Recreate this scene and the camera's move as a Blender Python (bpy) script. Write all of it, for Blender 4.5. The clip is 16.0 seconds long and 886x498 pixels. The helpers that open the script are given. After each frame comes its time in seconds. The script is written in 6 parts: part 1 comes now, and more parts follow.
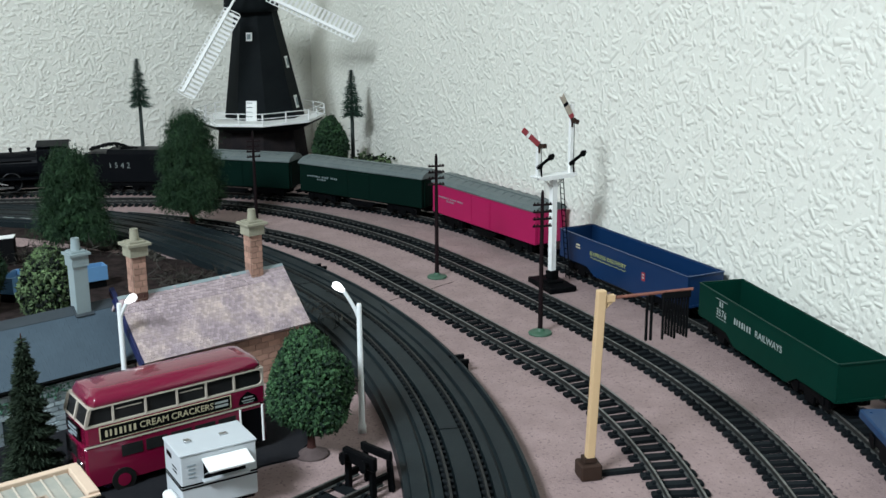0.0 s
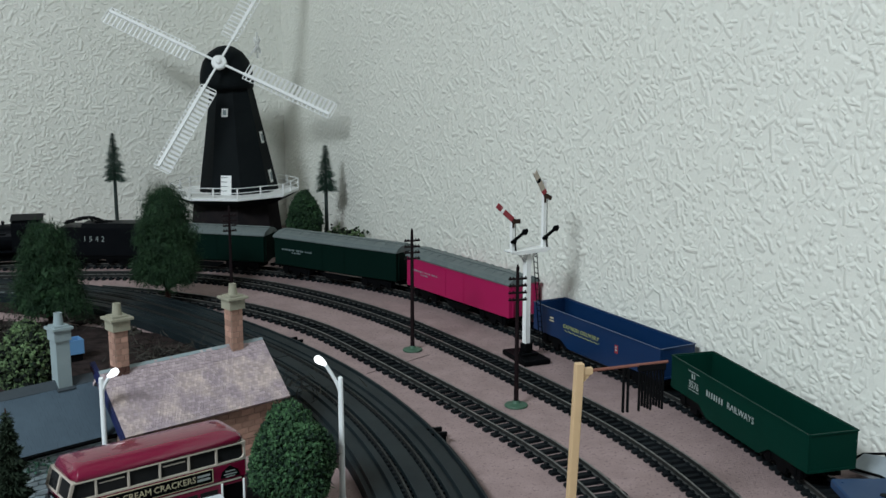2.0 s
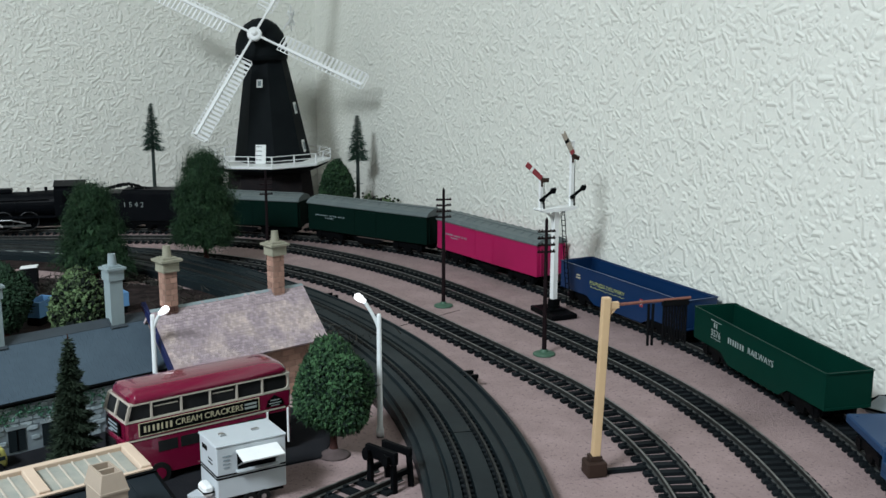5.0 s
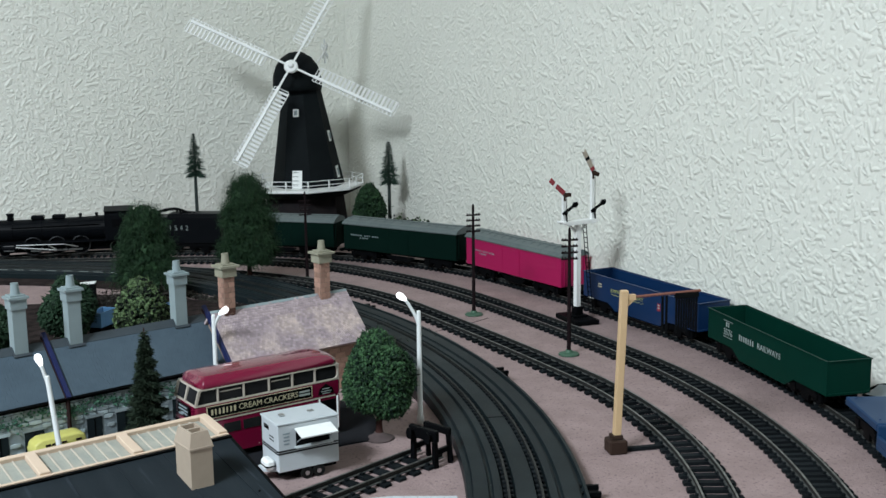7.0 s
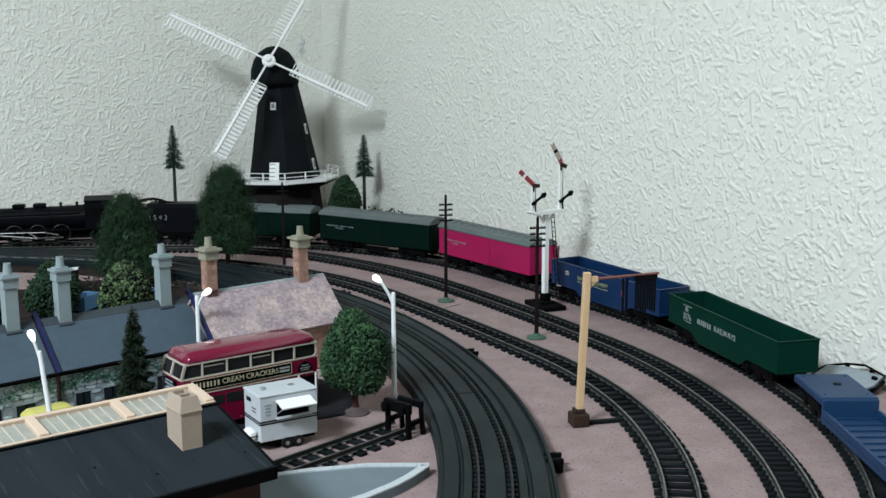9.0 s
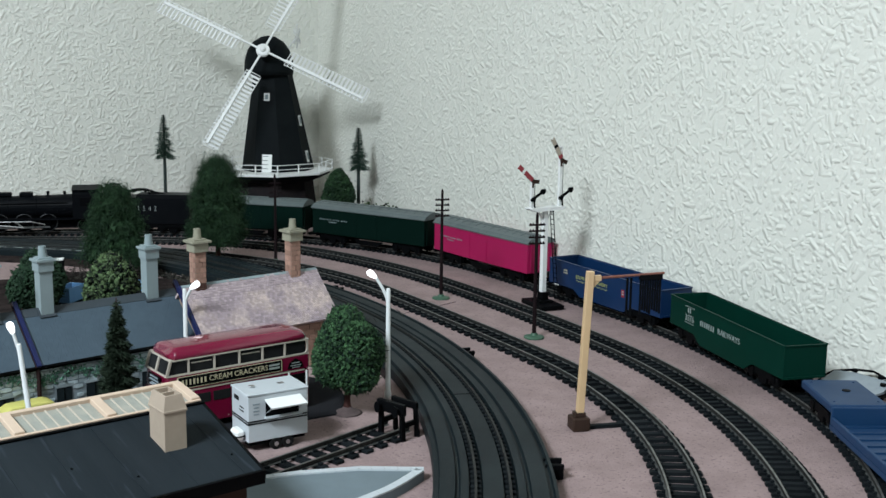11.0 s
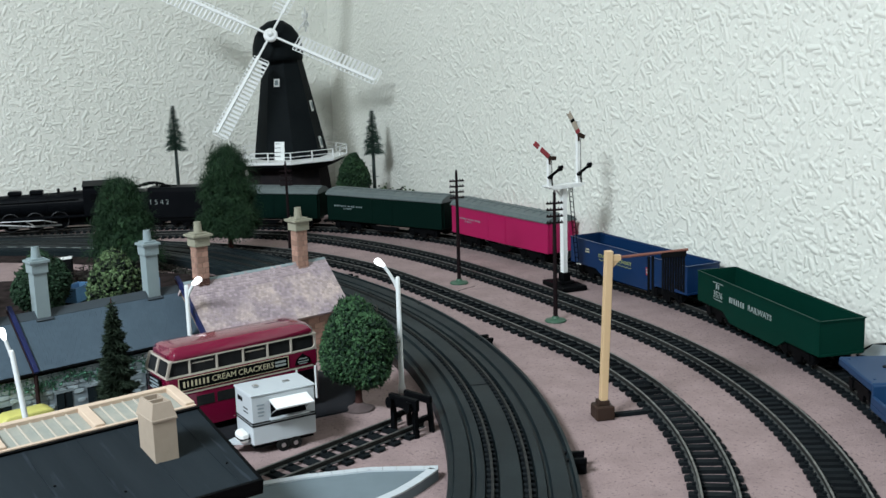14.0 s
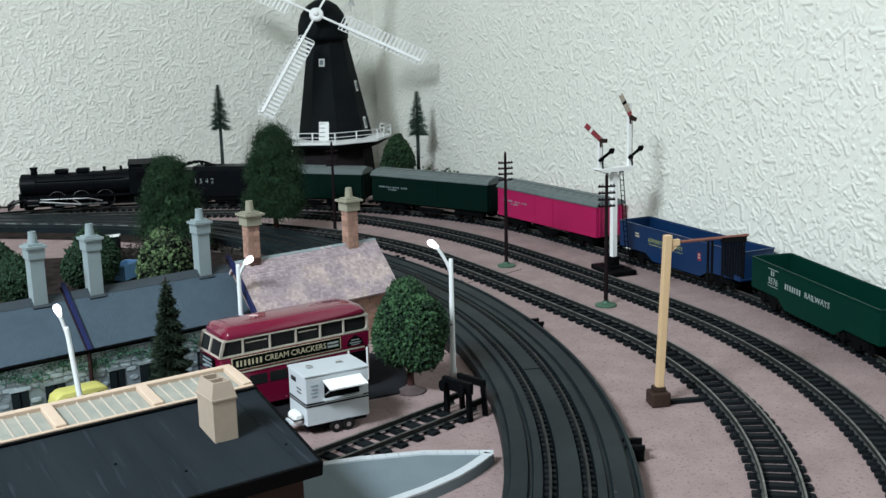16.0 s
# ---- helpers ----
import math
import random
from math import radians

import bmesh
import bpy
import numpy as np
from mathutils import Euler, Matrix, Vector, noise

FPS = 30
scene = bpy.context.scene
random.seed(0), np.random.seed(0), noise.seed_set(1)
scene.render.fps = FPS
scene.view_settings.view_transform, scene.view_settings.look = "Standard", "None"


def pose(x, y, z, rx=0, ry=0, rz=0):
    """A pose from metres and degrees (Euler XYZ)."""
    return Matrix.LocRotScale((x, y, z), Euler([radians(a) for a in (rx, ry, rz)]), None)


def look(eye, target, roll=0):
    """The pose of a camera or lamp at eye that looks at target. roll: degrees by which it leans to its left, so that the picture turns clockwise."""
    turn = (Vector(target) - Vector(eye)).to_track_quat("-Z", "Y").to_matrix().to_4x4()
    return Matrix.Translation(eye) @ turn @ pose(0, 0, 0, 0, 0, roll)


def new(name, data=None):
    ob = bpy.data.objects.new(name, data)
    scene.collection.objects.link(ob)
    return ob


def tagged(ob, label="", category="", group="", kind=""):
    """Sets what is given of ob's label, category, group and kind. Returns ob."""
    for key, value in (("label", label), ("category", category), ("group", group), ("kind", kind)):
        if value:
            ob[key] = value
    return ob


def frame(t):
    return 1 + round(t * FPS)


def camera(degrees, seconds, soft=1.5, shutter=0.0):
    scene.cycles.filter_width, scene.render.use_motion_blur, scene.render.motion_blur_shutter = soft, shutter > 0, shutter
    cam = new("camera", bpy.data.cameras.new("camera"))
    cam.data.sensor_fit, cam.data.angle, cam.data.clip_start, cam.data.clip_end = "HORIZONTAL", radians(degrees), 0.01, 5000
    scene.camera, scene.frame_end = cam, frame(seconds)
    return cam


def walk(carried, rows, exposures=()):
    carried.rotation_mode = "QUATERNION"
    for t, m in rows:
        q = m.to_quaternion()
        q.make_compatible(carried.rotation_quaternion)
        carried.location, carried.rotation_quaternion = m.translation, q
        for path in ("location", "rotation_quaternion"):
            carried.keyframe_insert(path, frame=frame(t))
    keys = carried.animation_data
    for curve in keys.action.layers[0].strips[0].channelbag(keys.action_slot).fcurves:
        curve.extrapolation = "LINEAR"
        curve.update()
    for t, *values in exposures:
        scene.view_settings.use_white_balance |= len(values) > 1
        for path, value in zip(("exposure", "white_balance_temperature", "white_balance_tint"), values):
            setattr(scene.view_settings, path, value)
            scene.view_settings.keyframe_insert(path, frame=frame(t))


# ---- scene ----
cam = camera(44.00, 16.0)
PATH = [
    (0.0, (0.0125, 0.1732, 0.2378), (0.0151, 1.1404, -0.0162), -0.35),
    (0.5, (0.0136, 0.1632, 0.2452), (0.0355, 1.1363, 0.0160), -0.21),
    (1.0, (0.0096, 0.1584, 0.2462), (0.0422, 1.1390, 0.0527), 0.03),
    (1.5, (0.0073, 0.1601, 0.2422), (0.0476, 1.1422, 0.0585), -0.23),
    (2.0, (0.0053, 0.1612, 0.2422), (0.0390, 1.1423, 0.0518), 0.00),
    (2.5, (0.0065, 0.1602, 0.2414), (0.0285, 1.1399, 0.0419), -0.05),
    (3.0, (0.0059, 0.1618, 0.2404), (0.0237, 1.1396, 0.0315), 0.05),
    (3.5, (0.0050, 0.1617, 0.2389), (0.0183, 1.1384, 0.0247), 0.12),
    (4.0, (-0.0019, 0.1573, 0.2324), (0.0118, 1.1334, 0.0157), 0.19),
    (6.5, (0.0001, 0.0705, 0.2194), (0.0020, 1.0564, 0.0524), -0.57),
    (7.0, (-0.0080, 0.0619, 0.2172), (-0.0167, 1.0476, 0.0490), -0.79),
    (7.5, (-0.0095, 0.0631, 0.2122), (-0.0384, 1.0460, 0.0305), -0.97),
    (8.0, (-0.0064, 0.0474, 0.2105), (-0.0394, 1.0292, 0.0232), -1.32),
    (8.5, (-0.0049, 0.0322, 0.2155), (-0.0241, 1.0137, 0.0248), -0.79),
    (9.0, (-0.0083, 0.0255, 0.2152), (0.0077, 1.0108, 0.0446), -0.22),
    (9.5, (-0.0116, 0.0273, 0.2126), (0.0170, 1.0131, 0.0474), -0.44),
    (12.0, (-0.0114, 0.0743, 0.2075), (0.0092, 1.0582, 0.0301), 1.42),
    (12.5, (-0.0055, 0.0855, 0.2029), (0.0218, 1.0692, 0.0253), -2.32),
    (13.0, (-0.0058, 0.0868, 0.2030), (0.0049, 1.0682, 0.0111), -0.93),
    (13.5, (-0.0034, 0.0782, 0.2071), (0.0111, 1.0586, 0.0109), -1.52),
    (14.0, (0.0003, 0.0820, 0.2061), (-0.0033, 1.0638, 0.0163), -1.77),
    (14.5, (-0.0043, 0.0826, 0.2106), (-0.0273, 1.0634, 0.0170), -1.15),
    (15.0, (-0.0051, 0.0860, 0.2074), (-0.0264, 1.0672, 0.0156), -1.68),
    (15.5, (-0.0047, 0.0869, 0.2068), (-0.0289, 1.0668, 0.0091), -1.98),
    (16.0, (-0.0113, 0.0883, 0.2049), (-0.0460, 1.0665, 0.0002), -1.40),
]
walk(cam, [(t, look(eye, target, roll)) for t, eye, target, roll in PATH], exposures=[(0.0, 0.04), (0.5, 0.0), (1.0, -0.22), (1.5, -0.38), (2.0, -0.44), (2.5, -0.42), (3.0, -0.36), (4.0, -0.28), (6.5, -0.18), (7.0, -0.19), (8.0, -0.1), (8.5, -0.07), (9.5, -0.2), (12.0, -0.12), (13.0, -0.1), (14.0, -0.03), (16.0, 0.0)])

# ---- light ----
world = bpy.data.worlds.new("room_air")
scene.world = world
world.use_nodes = True
world.node_tree.nodes["Background"].inputs[0].default_value = (0.9, 1.0, 0.97, 1)
world.node_tree.nodes["Background"].inputs[1].default_value = 0.004


def area_lamp(name, place, target, size, watts, colour, shape="DISK", size_y=0.3):
    data = bpy.data.lights.new(name, "AREA")
    data.shape, data.size, data.energy, data.color = shape, size, watts, colour
    if shape == "RECTANGLE":
        data.size_y = size_y
    ob = new(name, data)
    ob.matrix_world = look(place, target)
    return ob


area_lamp("ceiling_light_glow", (-0.95, -0.55, 1.335), (-0.95, -0.55, 0.0), 0.60, 81.0, (0.880, 1.0, 1.085))


# ---- materials ----
def material(name, colour, rough=0.6, metal=0.0, second=None, grain=60.0, mix=0.5, bump=0.0, bump_grain=400.0,
             fleck=None, fleck_grain=900.0, fleck_at=0.68, spec=0.38, coat=0.0, random_value=0.0, stretch=None, island=False):
    m = bpy.data.materials.new(name)
    m.use_nodes = True
    nt = m.node_tree
    n, l = nt.nodes, nt.links
    b = n["Principled BSDF"]
    b.inputs["Roughness"].default_value = rough
    b.inputs["Metallic"].default_value = metal
    b.inputs["Specular IOR Level"].default_value = spec if max(colour) > 0.06 else spec * 0.07
    b.inputs["Coat Weight"].default_value = coat
    tc = n.new("ShaderNodeTexCoord")
    vec = tc.outputs["Object"]
    if stretch:
        mp = n.new("ShaderNodeMapping")
        mp.inputs["Scale"].default_value = stretch
        l.new(vec, mp.inputs["Vector"])
        vec = mp.outputs["Vector"]
    second = second or tuple(c * 0.75 for c in colour)
    big = n.new("ShaderNodeTexNoise")
    big.inputs["Scale"].default_value = grain
    big.inputs["Detail"].default_value = 5
    big.inputs["Roughness"].default_value = 0.65
    l.new(vec, big.inputs["Vector"])
    ramp = n.new("ShaderNodeMapRange")
    ramp.inputs[1].default_value, ramp.inputs[2].default_value = 0.3, 0.72
    ramp.inputs[4].default_value = mix * 2
    l.new(big.outputs["Fac"], ramp.inputs[0])
    cm = n.new("ShaderNodeMix")
    cm.data_type = "RGBA"
    cm.inputs[6].default_value, cm.inputs[7].default_value = (*colour, 1), (*second, 1)
    l.new(ramp.outputs[0], cm.inputs[0])
    out = cm.outputs[2]
    if fleck:
        fn = n.new("ShaderNodeTexNoise")
        fn.inputs["Scale"].default_value = fleck_grain
        fn.inputs["Detail"].default_value = 2
        l.new(vec, fn.inputs["Vector"])
        fr = n.new("ShaderNodeMapRange")
        fr.inputs[1].default_value, fr.inputs[2].default_value = fleck_at - 0.04, fleck_at + 0.04
        l.new(fn.outputs["Fac"], fr.inputs[0])
        fm = n.new("ShaderNodeMix")
        fm.data_type = "RGBA"
        fm.inputs[7].default_value = (*fleck, 1)
        l.new(out, fm.inputs[6])
        l.new(fr.outputs[0], fm.inputs[0])
        out = fm.outputs[2]
    if random_value:
        info = n.new("ShaderNodeObjectInfo")
        hs = n.new("ShaderNodeHueSaturation")
        rr = n.new("ShaderNodeMapRange")
        rr.inputs[3].default_value, rr.inputs[4].default_value = 1 - random_value, 1 + random_value
        pieces = n.new("ShaderNodeNewGeometry")
        l.new(pieces.outputs["Random Per Island"] if island else info.outputs["Random"], rr.inputs[0])
        l.new(rr.outputs[0], hs.inputs["Value"])
        l.new(out, hs.inputs["Color"])
        out = hs.outputs["Color"]
    l.new(out, b.inputs["Base Color"])
    rn = n.new("ShaderNodeMapRange")
    rn.inputs[3].default_value, rn.inputs[4].default_value = max(rough - 0.08, 0.02), min(rough + 0.1, 1)
    l.new(big.outputs["Fac"], rn.inputs[0])
    l.new(rn.outputs[0], b.inputs["Roughness"])
    if bump:
        bn = n.new("ShaderNodeTexNoise")
        bn.inputs["Scale"].default_value = bump_grain
        bn.inputs["Detail"].default_value = 4
        l.new(vec, bn.inputs["Vector"])
        bp = n.new("ShaderNodeBump")
        bp.inputs["Strength"].default_value = bump
        bp.inputs["Distance"].default_value = 0.0006
        l.new(bn.outputs["Fac"], bp.inputs["Height"])
        l.new(bp.outputs["Normal"], b.inputs["Normal"])
    return m


def leafy(name, dark, light, rough=0.75, low=0.3):
    """Foliage that varies from clump to clump; a higher low turns more clumps dark."""
    m = bpy.data.materials.new(name)
    m.use_nodes = True
    n, l = m.node_tree.nodes, m.node_tree.links
    b = n["Principled BSDF"]
    b.inputs["Roughness"].default_value = rough
    b.inputs["Specular IOR Level"].default_value = 0.25
    geo = n.new("ShaderNodeNewGeometry")
    tc = n.new("ShaderNodeTexCoord")
    nz = n.new("ShaderNodeTexNoise")
    nz.inputs["Scale"].default_value = 90
    l.new(tc.outputs["Object"], nz.inputs["Vector"])
    ad = n.new("ShaderNodeMath")
    ad.operation = "ADD"
    l.new(geo.outputs["Random Per Island"], ad.inputs[0])
    l.new(nz.outputs["Fac"], ad.inputs[1])
    mr = n.new("ShaderNodeMapRange")
    mr.inputs[1].default_value, mr.inputs[2].default_value = low, 1.5
    l.new(ad.outputs[0], mr.inputs[0])
    cm = n.new("ShaderNodeMix")
    cm.data_type = "RGBA"
    cm.inputs[6].default_value, cm.inputs[7].default_value = (*dark, 1), (*light, 1)
    l.new(mr.outputs[0], cm.inputs[0])
    l.new(cm.outputs[2], b.inputs["Base Color"])
    return m


def anaglypta(name, colour):
    """Painted wallpaper with a raised pattern of short crossing strokes."""
    m = bpy.data.materials.new(name)
    m.use_nodes = True
    n, l = m.node_tree.nodes, m.node_tree.links
    b = n["Principled BSDF"]
    b.inputs["Roughness"].default_value = 0.5
    b.inputs["Specular IOR Level"].default_value = 0.4
    tc = n.new("ShaderNodeTexCoord")
    height = None

    def maths(op, a, c=None):
        x = n.new("ShaderNodeMath")
        x.operation = op
        for k, v in enumerate((a, c)):
            if v is None:
                continue
            if isinstance(v, (int, float)):
                x.inputs[k].default_value = v
            else:
                l.new(v, x.inputs[k])
        return x.outputs[0]

    warp = n.new("ShaderNodeTexNoise")
    warp.inputs["Scale"].default_value = 70
    l.new(tc.outputs["Object"], warp.inputs["Vector"])
    wob = n.new("ShaderNodeVectorMath")
    wob.operation = "MULTIPLY_ADD"
    l.new(warp.outputs["Color"], wob.inputs[0])
    wob.inputs[1].default_value = (0.003, 0.003, 0.003)
    l.new(tc.outputs["Object"], wob.inputs[2])
    for scale, shift, half, width, amount, few in ((64, 0.0, 0.31, 0.070, 1.0, 0.15), (86, 3.3, 0.24, 0.075, 0.9, 0.20), (150, 7.1, 0.05, 0.15, 0.85, 0.25), (110, 12.7, 0.24, 0.070, 0.75, 0.30)):
        mp = n.new("ShaderNodeMapping")
        mp.inputs["Scale"].default_value = (0, scale, scale)
        mp.inputs["Location"].default_value = (0, shift, shift * 1.7)
        l.new(wob.outputs[0], mp.inputs["Vector"])
        vo = n.new("ShaderNodeTexVoronoi")
        vo.inputs["Scale"].default_value = 1.0
        l.new(mp.outputs[0], vo.inputs["Vector"])
        off = n.new("ShaderNodeVectorMath")
        off.operation = "SUBTRACT"
        l.new(mp.outputs[0], off.inputs[0])
        l.new(vo.outputs["Position"], off.inputs[1])
        sep = n.new("ShaderNodeSeparateColor")
        l.new(vo.outputs["Color"], sep.inputs[0])
        rot = n.new("ShaderNodeVectorRotate")
        rot.rotation_type = "AXIS_ANGLE"
        rot.inputs["Axis"].default_value = (1, 0, 0)
        l.new(off.outputs[0], rot.inputs["Vector"])
        l.new(maths("MULTIPLY", sep.outputs[0], 6.2832), rot.inputs["Angle"])
        xyz = n.new("ShaderNodeSeparateXYZ")
        l.new(rot.outputs[0], xyz.inputs[0])
        along = maths("MAXIMUM", maths("SUBTRACT", maths("ABSOLUTE", xyz.outputs[1]), half), 0.0)
        across = xyz.outputs[2]
        dist = maths("SQRT", maths("ADD", maths("MULTIPLY", along, along), maths("MULTIPLY", across, across)))
        mr = n.new("ShaderNodeMapRange")
        mr.interpolation_type = "SMOOTHSTEP"
        mr.inputs[1].default_value, mr.inputs[2].default_value = width * 2.5, width * 0.25
        l.new(dist, mr.inputs[0])
        piece = maths("MULTIPLY", mr.outputs[0], maths("MULTIPLY", maths("MULTIPLY", maths("ADD", sep.outputs[1], 0.45), amount), maths("GREATER_THAN", sep.outputs[2], few)))
        height = piece if height is None else maths("MAXIMUM", height, piece)
    fine = n.new("ShaderNodeTexNoise")
    fine.inputs["Scale"].default_value = 150
    fine.inputs["Detail"].default_value = 3
    l.new(tc.outputs["Object"], fine.inputs["Vector"])
    height = maths("ADD", height, maths("MULTIPLY", fine.outputs["Fac"], 1.0))
    bp = n.new("ShaderNodeBump")
    bp.inputs["Strength"].default_value = 0.50
    bp.inputs["Distance"].default_value = 0.0014
    l.new(height, bp.inputs["Height"])
    l.new(bp.outputs["Normal"], b.inputs["Normal"])
    stain = n.new("ShaderNodeTexNoise")
    stain.inputs["Scale"].default_value = 5
    stain.inputs["Detail"].default_value = 4
    l.new(tc.outputs["Object"], stain.inputs["Vector"])
    cm = n.new("ShaderNodeMix")
    cm.data_type = "RGBA"
    cm.inputs[6].default_value = (*colour, 1)
    cm.inputs[7].default_value = (colour[0] * 0.95, colour[1] * 0.95, colour[2] * 0.93, 1)
    l.new(stain.outputs["Fac"], cm.inputs[0])
    l.new(cm.outputs[2], b.inputs["Base Color"])
    return m


WALLPAPER = anaglypta("cream_textured_wallpaper", (0.80, 0.80, 0.735))
FILLCUT = material("fill_cutting_wall_grey", (0.26, 0.28, 0.27), 0.8, grain=6, mix=0.1, bump=0.1)
PLASTER = material("fill_cutting_ceiling_grey", (0.58, 0.58, 0.56), 0.8, grain=6, mix=0.1, bump=0.1)
CARPET = material("room_carpet", (0.20, 0.17, 0.15), 0.95, grain=40, bump=0.5, bump_grain=900)
BOARD = material("pink_granite_board", (0.340, 0.245, 0.237), 0.9, second=(0.248, 0.177, 0.172), grain=46, mix=0.5, bump=1.0,
                 bump_grain=620, fleck=(0.185, 0.130, 0.130), fleck_grain=470, fleck_at=0.635)
SLEEPER = material("black_sleeper_plastic", (0.0115, 0.0142, 0.0160), 0.6, grain=300, mix=0.4, random_value=0.25)
RAIL = material("dulled_steel_rail", (0.044, 0.045, 0.044), 0.5, 0.4, second=(0.026, 0.027, 0.026), grain=260, mix=0.5)
RAILTOP = material("dull_rail_head", (0.30, 0.30, 0.285), 0.42, 0.75, second=(0.09, 0.09, 0.083), grain=200, mix=0.5)
RAILFOOT = material("rail_foot_lit_grey", (0.12, 0.125, 0.12), 0.5, 0.5, second=(0.05, 0.052, 0.05), grain=300, mix=0.5)
ROADGREY = material("dark_grey_road_plastic", (0.0122, 0.0190, 0.0218), 0.46, second=(0.0064, 0.0102, 0.0122), grain=22, mix=0.5, bump=0.12,
                    bump_grain=900, fleck=(0.20, 0.21, 0.21), fleck_grain=430, fleck_at=0.775, spec=1.5)
BLACK = material("black_plastic", (0.0036, 0.0039, 0.0045), 0.42, grain=120, mix=0.3)
MATTBLACK = material("matt_black_paint", (0.0060, 0.0064, 0.0070), 0.55, grain=80, mix=0.4)
WHITEPAINT = material("white_paint", (0.86, 0.87, 0.86), 0.45, second=(0.76, 0.76, 0.73), grain=150, mix=0.35)
WHITEPLASTIC = material("white_plastic", (0.74, 0.76, 0.76), 0.35, grain=60, mix=0.12)
CREAM = material("cream_post_plastic", (0.63, 0.435, 0.25), 0.45, second=(0.56, 0.38, 0.21), grain=90, mix=0.3)
BROWNBASE = material("dark_brown_plastic", (0.045, 0.028, 0.022), 0.45, grain=120, mix=0.4)
RUST = material("red_brown_rod", (0.22, 0.085, 0.06), 0.55, grain=200, mix=0.5)
GREENDISC = material("green_plastic_foot", (0.045, 0.108, 0.068), 0.5, grain=120, mix=0.3)
POLEBROWN = material("brown_pole_plastic", (0.015, 0.010, 0.011), 0.5, grain=200, mix=0.4)
ARMBACK = material("cream_signal_arm_back", (0.42, 0.36, 0.29), 0.5, grain=200, mix=0.3)
REDARM = material("red_signal_paint", (0.29, 0.030, 0.042), 0.5, grain=200, mix=0.2)
VANGREEN = material("dark_green_plastic", (0.0030, 0.0125, 0.0095), 0.36, second=(0.0025, 0.0100, 0.0080), grain=40, mix=0.3)
WAGONGREEN = material("bottle_green_plastic", (0.0024, 0.029, 0.020), 0.36, second=(0.0020, 0.022, 0.015), grain=30, mix=0.3)
WAGONBLUE = material("royal_blue_plastic", (0.005, 0.027, 0.088), 0.34, second=(0.004, 0.022, 0.072), grain=30, mix=0.3)
FLATBLUE = material("mid_blue_plastic", (0.006, 0.036, 0.100), 0.5, second=(0.005, 0.030, 0.082), grain=30, mix=0.3)
MAGENTA = material("magenta_plastic", (0.385, 0.010, 0.085), 0.36, second=(0.34, 0.009, 0.075), grain=30, mix=0.25)
ROOFGREY = material("grey_wagon_roof", (0.115, 0.140, 0.140), 0.5, second=(0.09, 0.112, 0.114), grain=60, mix=0.4)
LOCOBLACK = material("satin_black_metal", (0.0030, 0.0037, 0.0050), 0.36, second=(0.0048, 0.0055, 0.0070), grain=70, mix=0.4, spec=1.0)
STEEL = material("bright_steel", (0.55, 0.56, 0.56), 0.28, 1.0, grain=200, mix=0.3)
YELLOWLETTER = material("yellow_lettering", (0.36, 0.38, 0.12), 0.5, grain=300, mix=0.1)
WHITELETTER = material("white_lettering", (0.33, 0.37, 0.36), 0.5, grain=300, mix=0.15)
GOLDLETTER = material("gold_lettering", (0.50, 0.45, 0.30), 0.5, grain=300, mix=0.15)
BUSRED = material("deep_bus_red", (0.165, 0.005, 0.031), 0.24, second=(0.142, 0.004, 0.026), grain=30, mix=0.25, coat=0.9, fleck=(0.5, 0.32, 0.34), fleck_grain=330, fleck_at=0.80)
BUSCREAM = material("cream_window_frame", (0.48, 0.425, 0.36), 0.4, grain=200, mix=0.2)
GLASSDARK = material("dark_bus_window", (0.014, 0.015, 0.016), 0.12, second=(0.022, 0.022, 0.022), grain=60, mix=0.5, spec=0.8)
RUBBER = material("black_rubber", (0.015, 0.015, 0.015), 0.7, grain=200, mix=0.3)
TRAILERWHITE = material("trailer_white", (0.505, 0.54, 0.565), 0.4, second=(0.455, 0.487, 0.51), grain=90, mix=0.2)
STONEWALL = material("pale_stone", (0.50, 0.58, 0.61), 0.85, second=(0.30, 0.37, 0.40), grain=120, mix=0.55, bump=0.4, bump_grain=700, random_value=0.3)
MORTAR = material("stone_mortar", (0.28, 0.335, 0.365), 0.9, grain=200, mix=0.4, bump=0.4)
SLATEGREY = material("flat_grey_card_roof", (0.060, 0.090, 0.118), 0.72, second=(0.049, 0.074, 0.098), grain=50, mix=0.5, bump=0.06)
SLATECOURSE = material("faint_grey_slates", (0.060, 0.090, 0.118), 0.72, second=(0.049, 0.074, 0.098), grain=50, mix=0.5, random_value=0.035, island=True)
SLATELINE = material("dark_ridge_strip", (0.042, 0.054, 0.064), 0.7, grain=90, mix=0.4)
CHIMNEYGREY = material("pale_grey_chimney", (0.250, 0.31, 0.322), 0.7, second=(0.22, 0.272, 0.283), grain=90, mix=0.4, bump=0.1)
BRICK = material("pinkish_brick", (0.42, 0.245, 0.185), 0.8, second=(0.30, 0.175, 0.135), grain=240, mix=0.5, bump=0.3, random_value=0.22)
BRICKJOINT = material("brick_joint", (0.30, 0.215, 0.165), 0.9, grain=200, mix=0.3)
BRICKDARK = material("dark_brick", (0.10, 0.045, 0.035), 0.85, grain=240, mix=0.5)
COPING = material("weathered_coping", (0.33, 0.315, 0.235), 0.75, second=(0.22, 0.21, 0.16), grain=150, mix=0.5)
SHINGLE = material("mauve_stone_slate", (0.56, 0.448, 0.400), 0.85, second=(0.355, 0.285, 0.305), grain=55, mix=0.8, bump=0.3,
                   bump_grain=600, random_value=0.20)
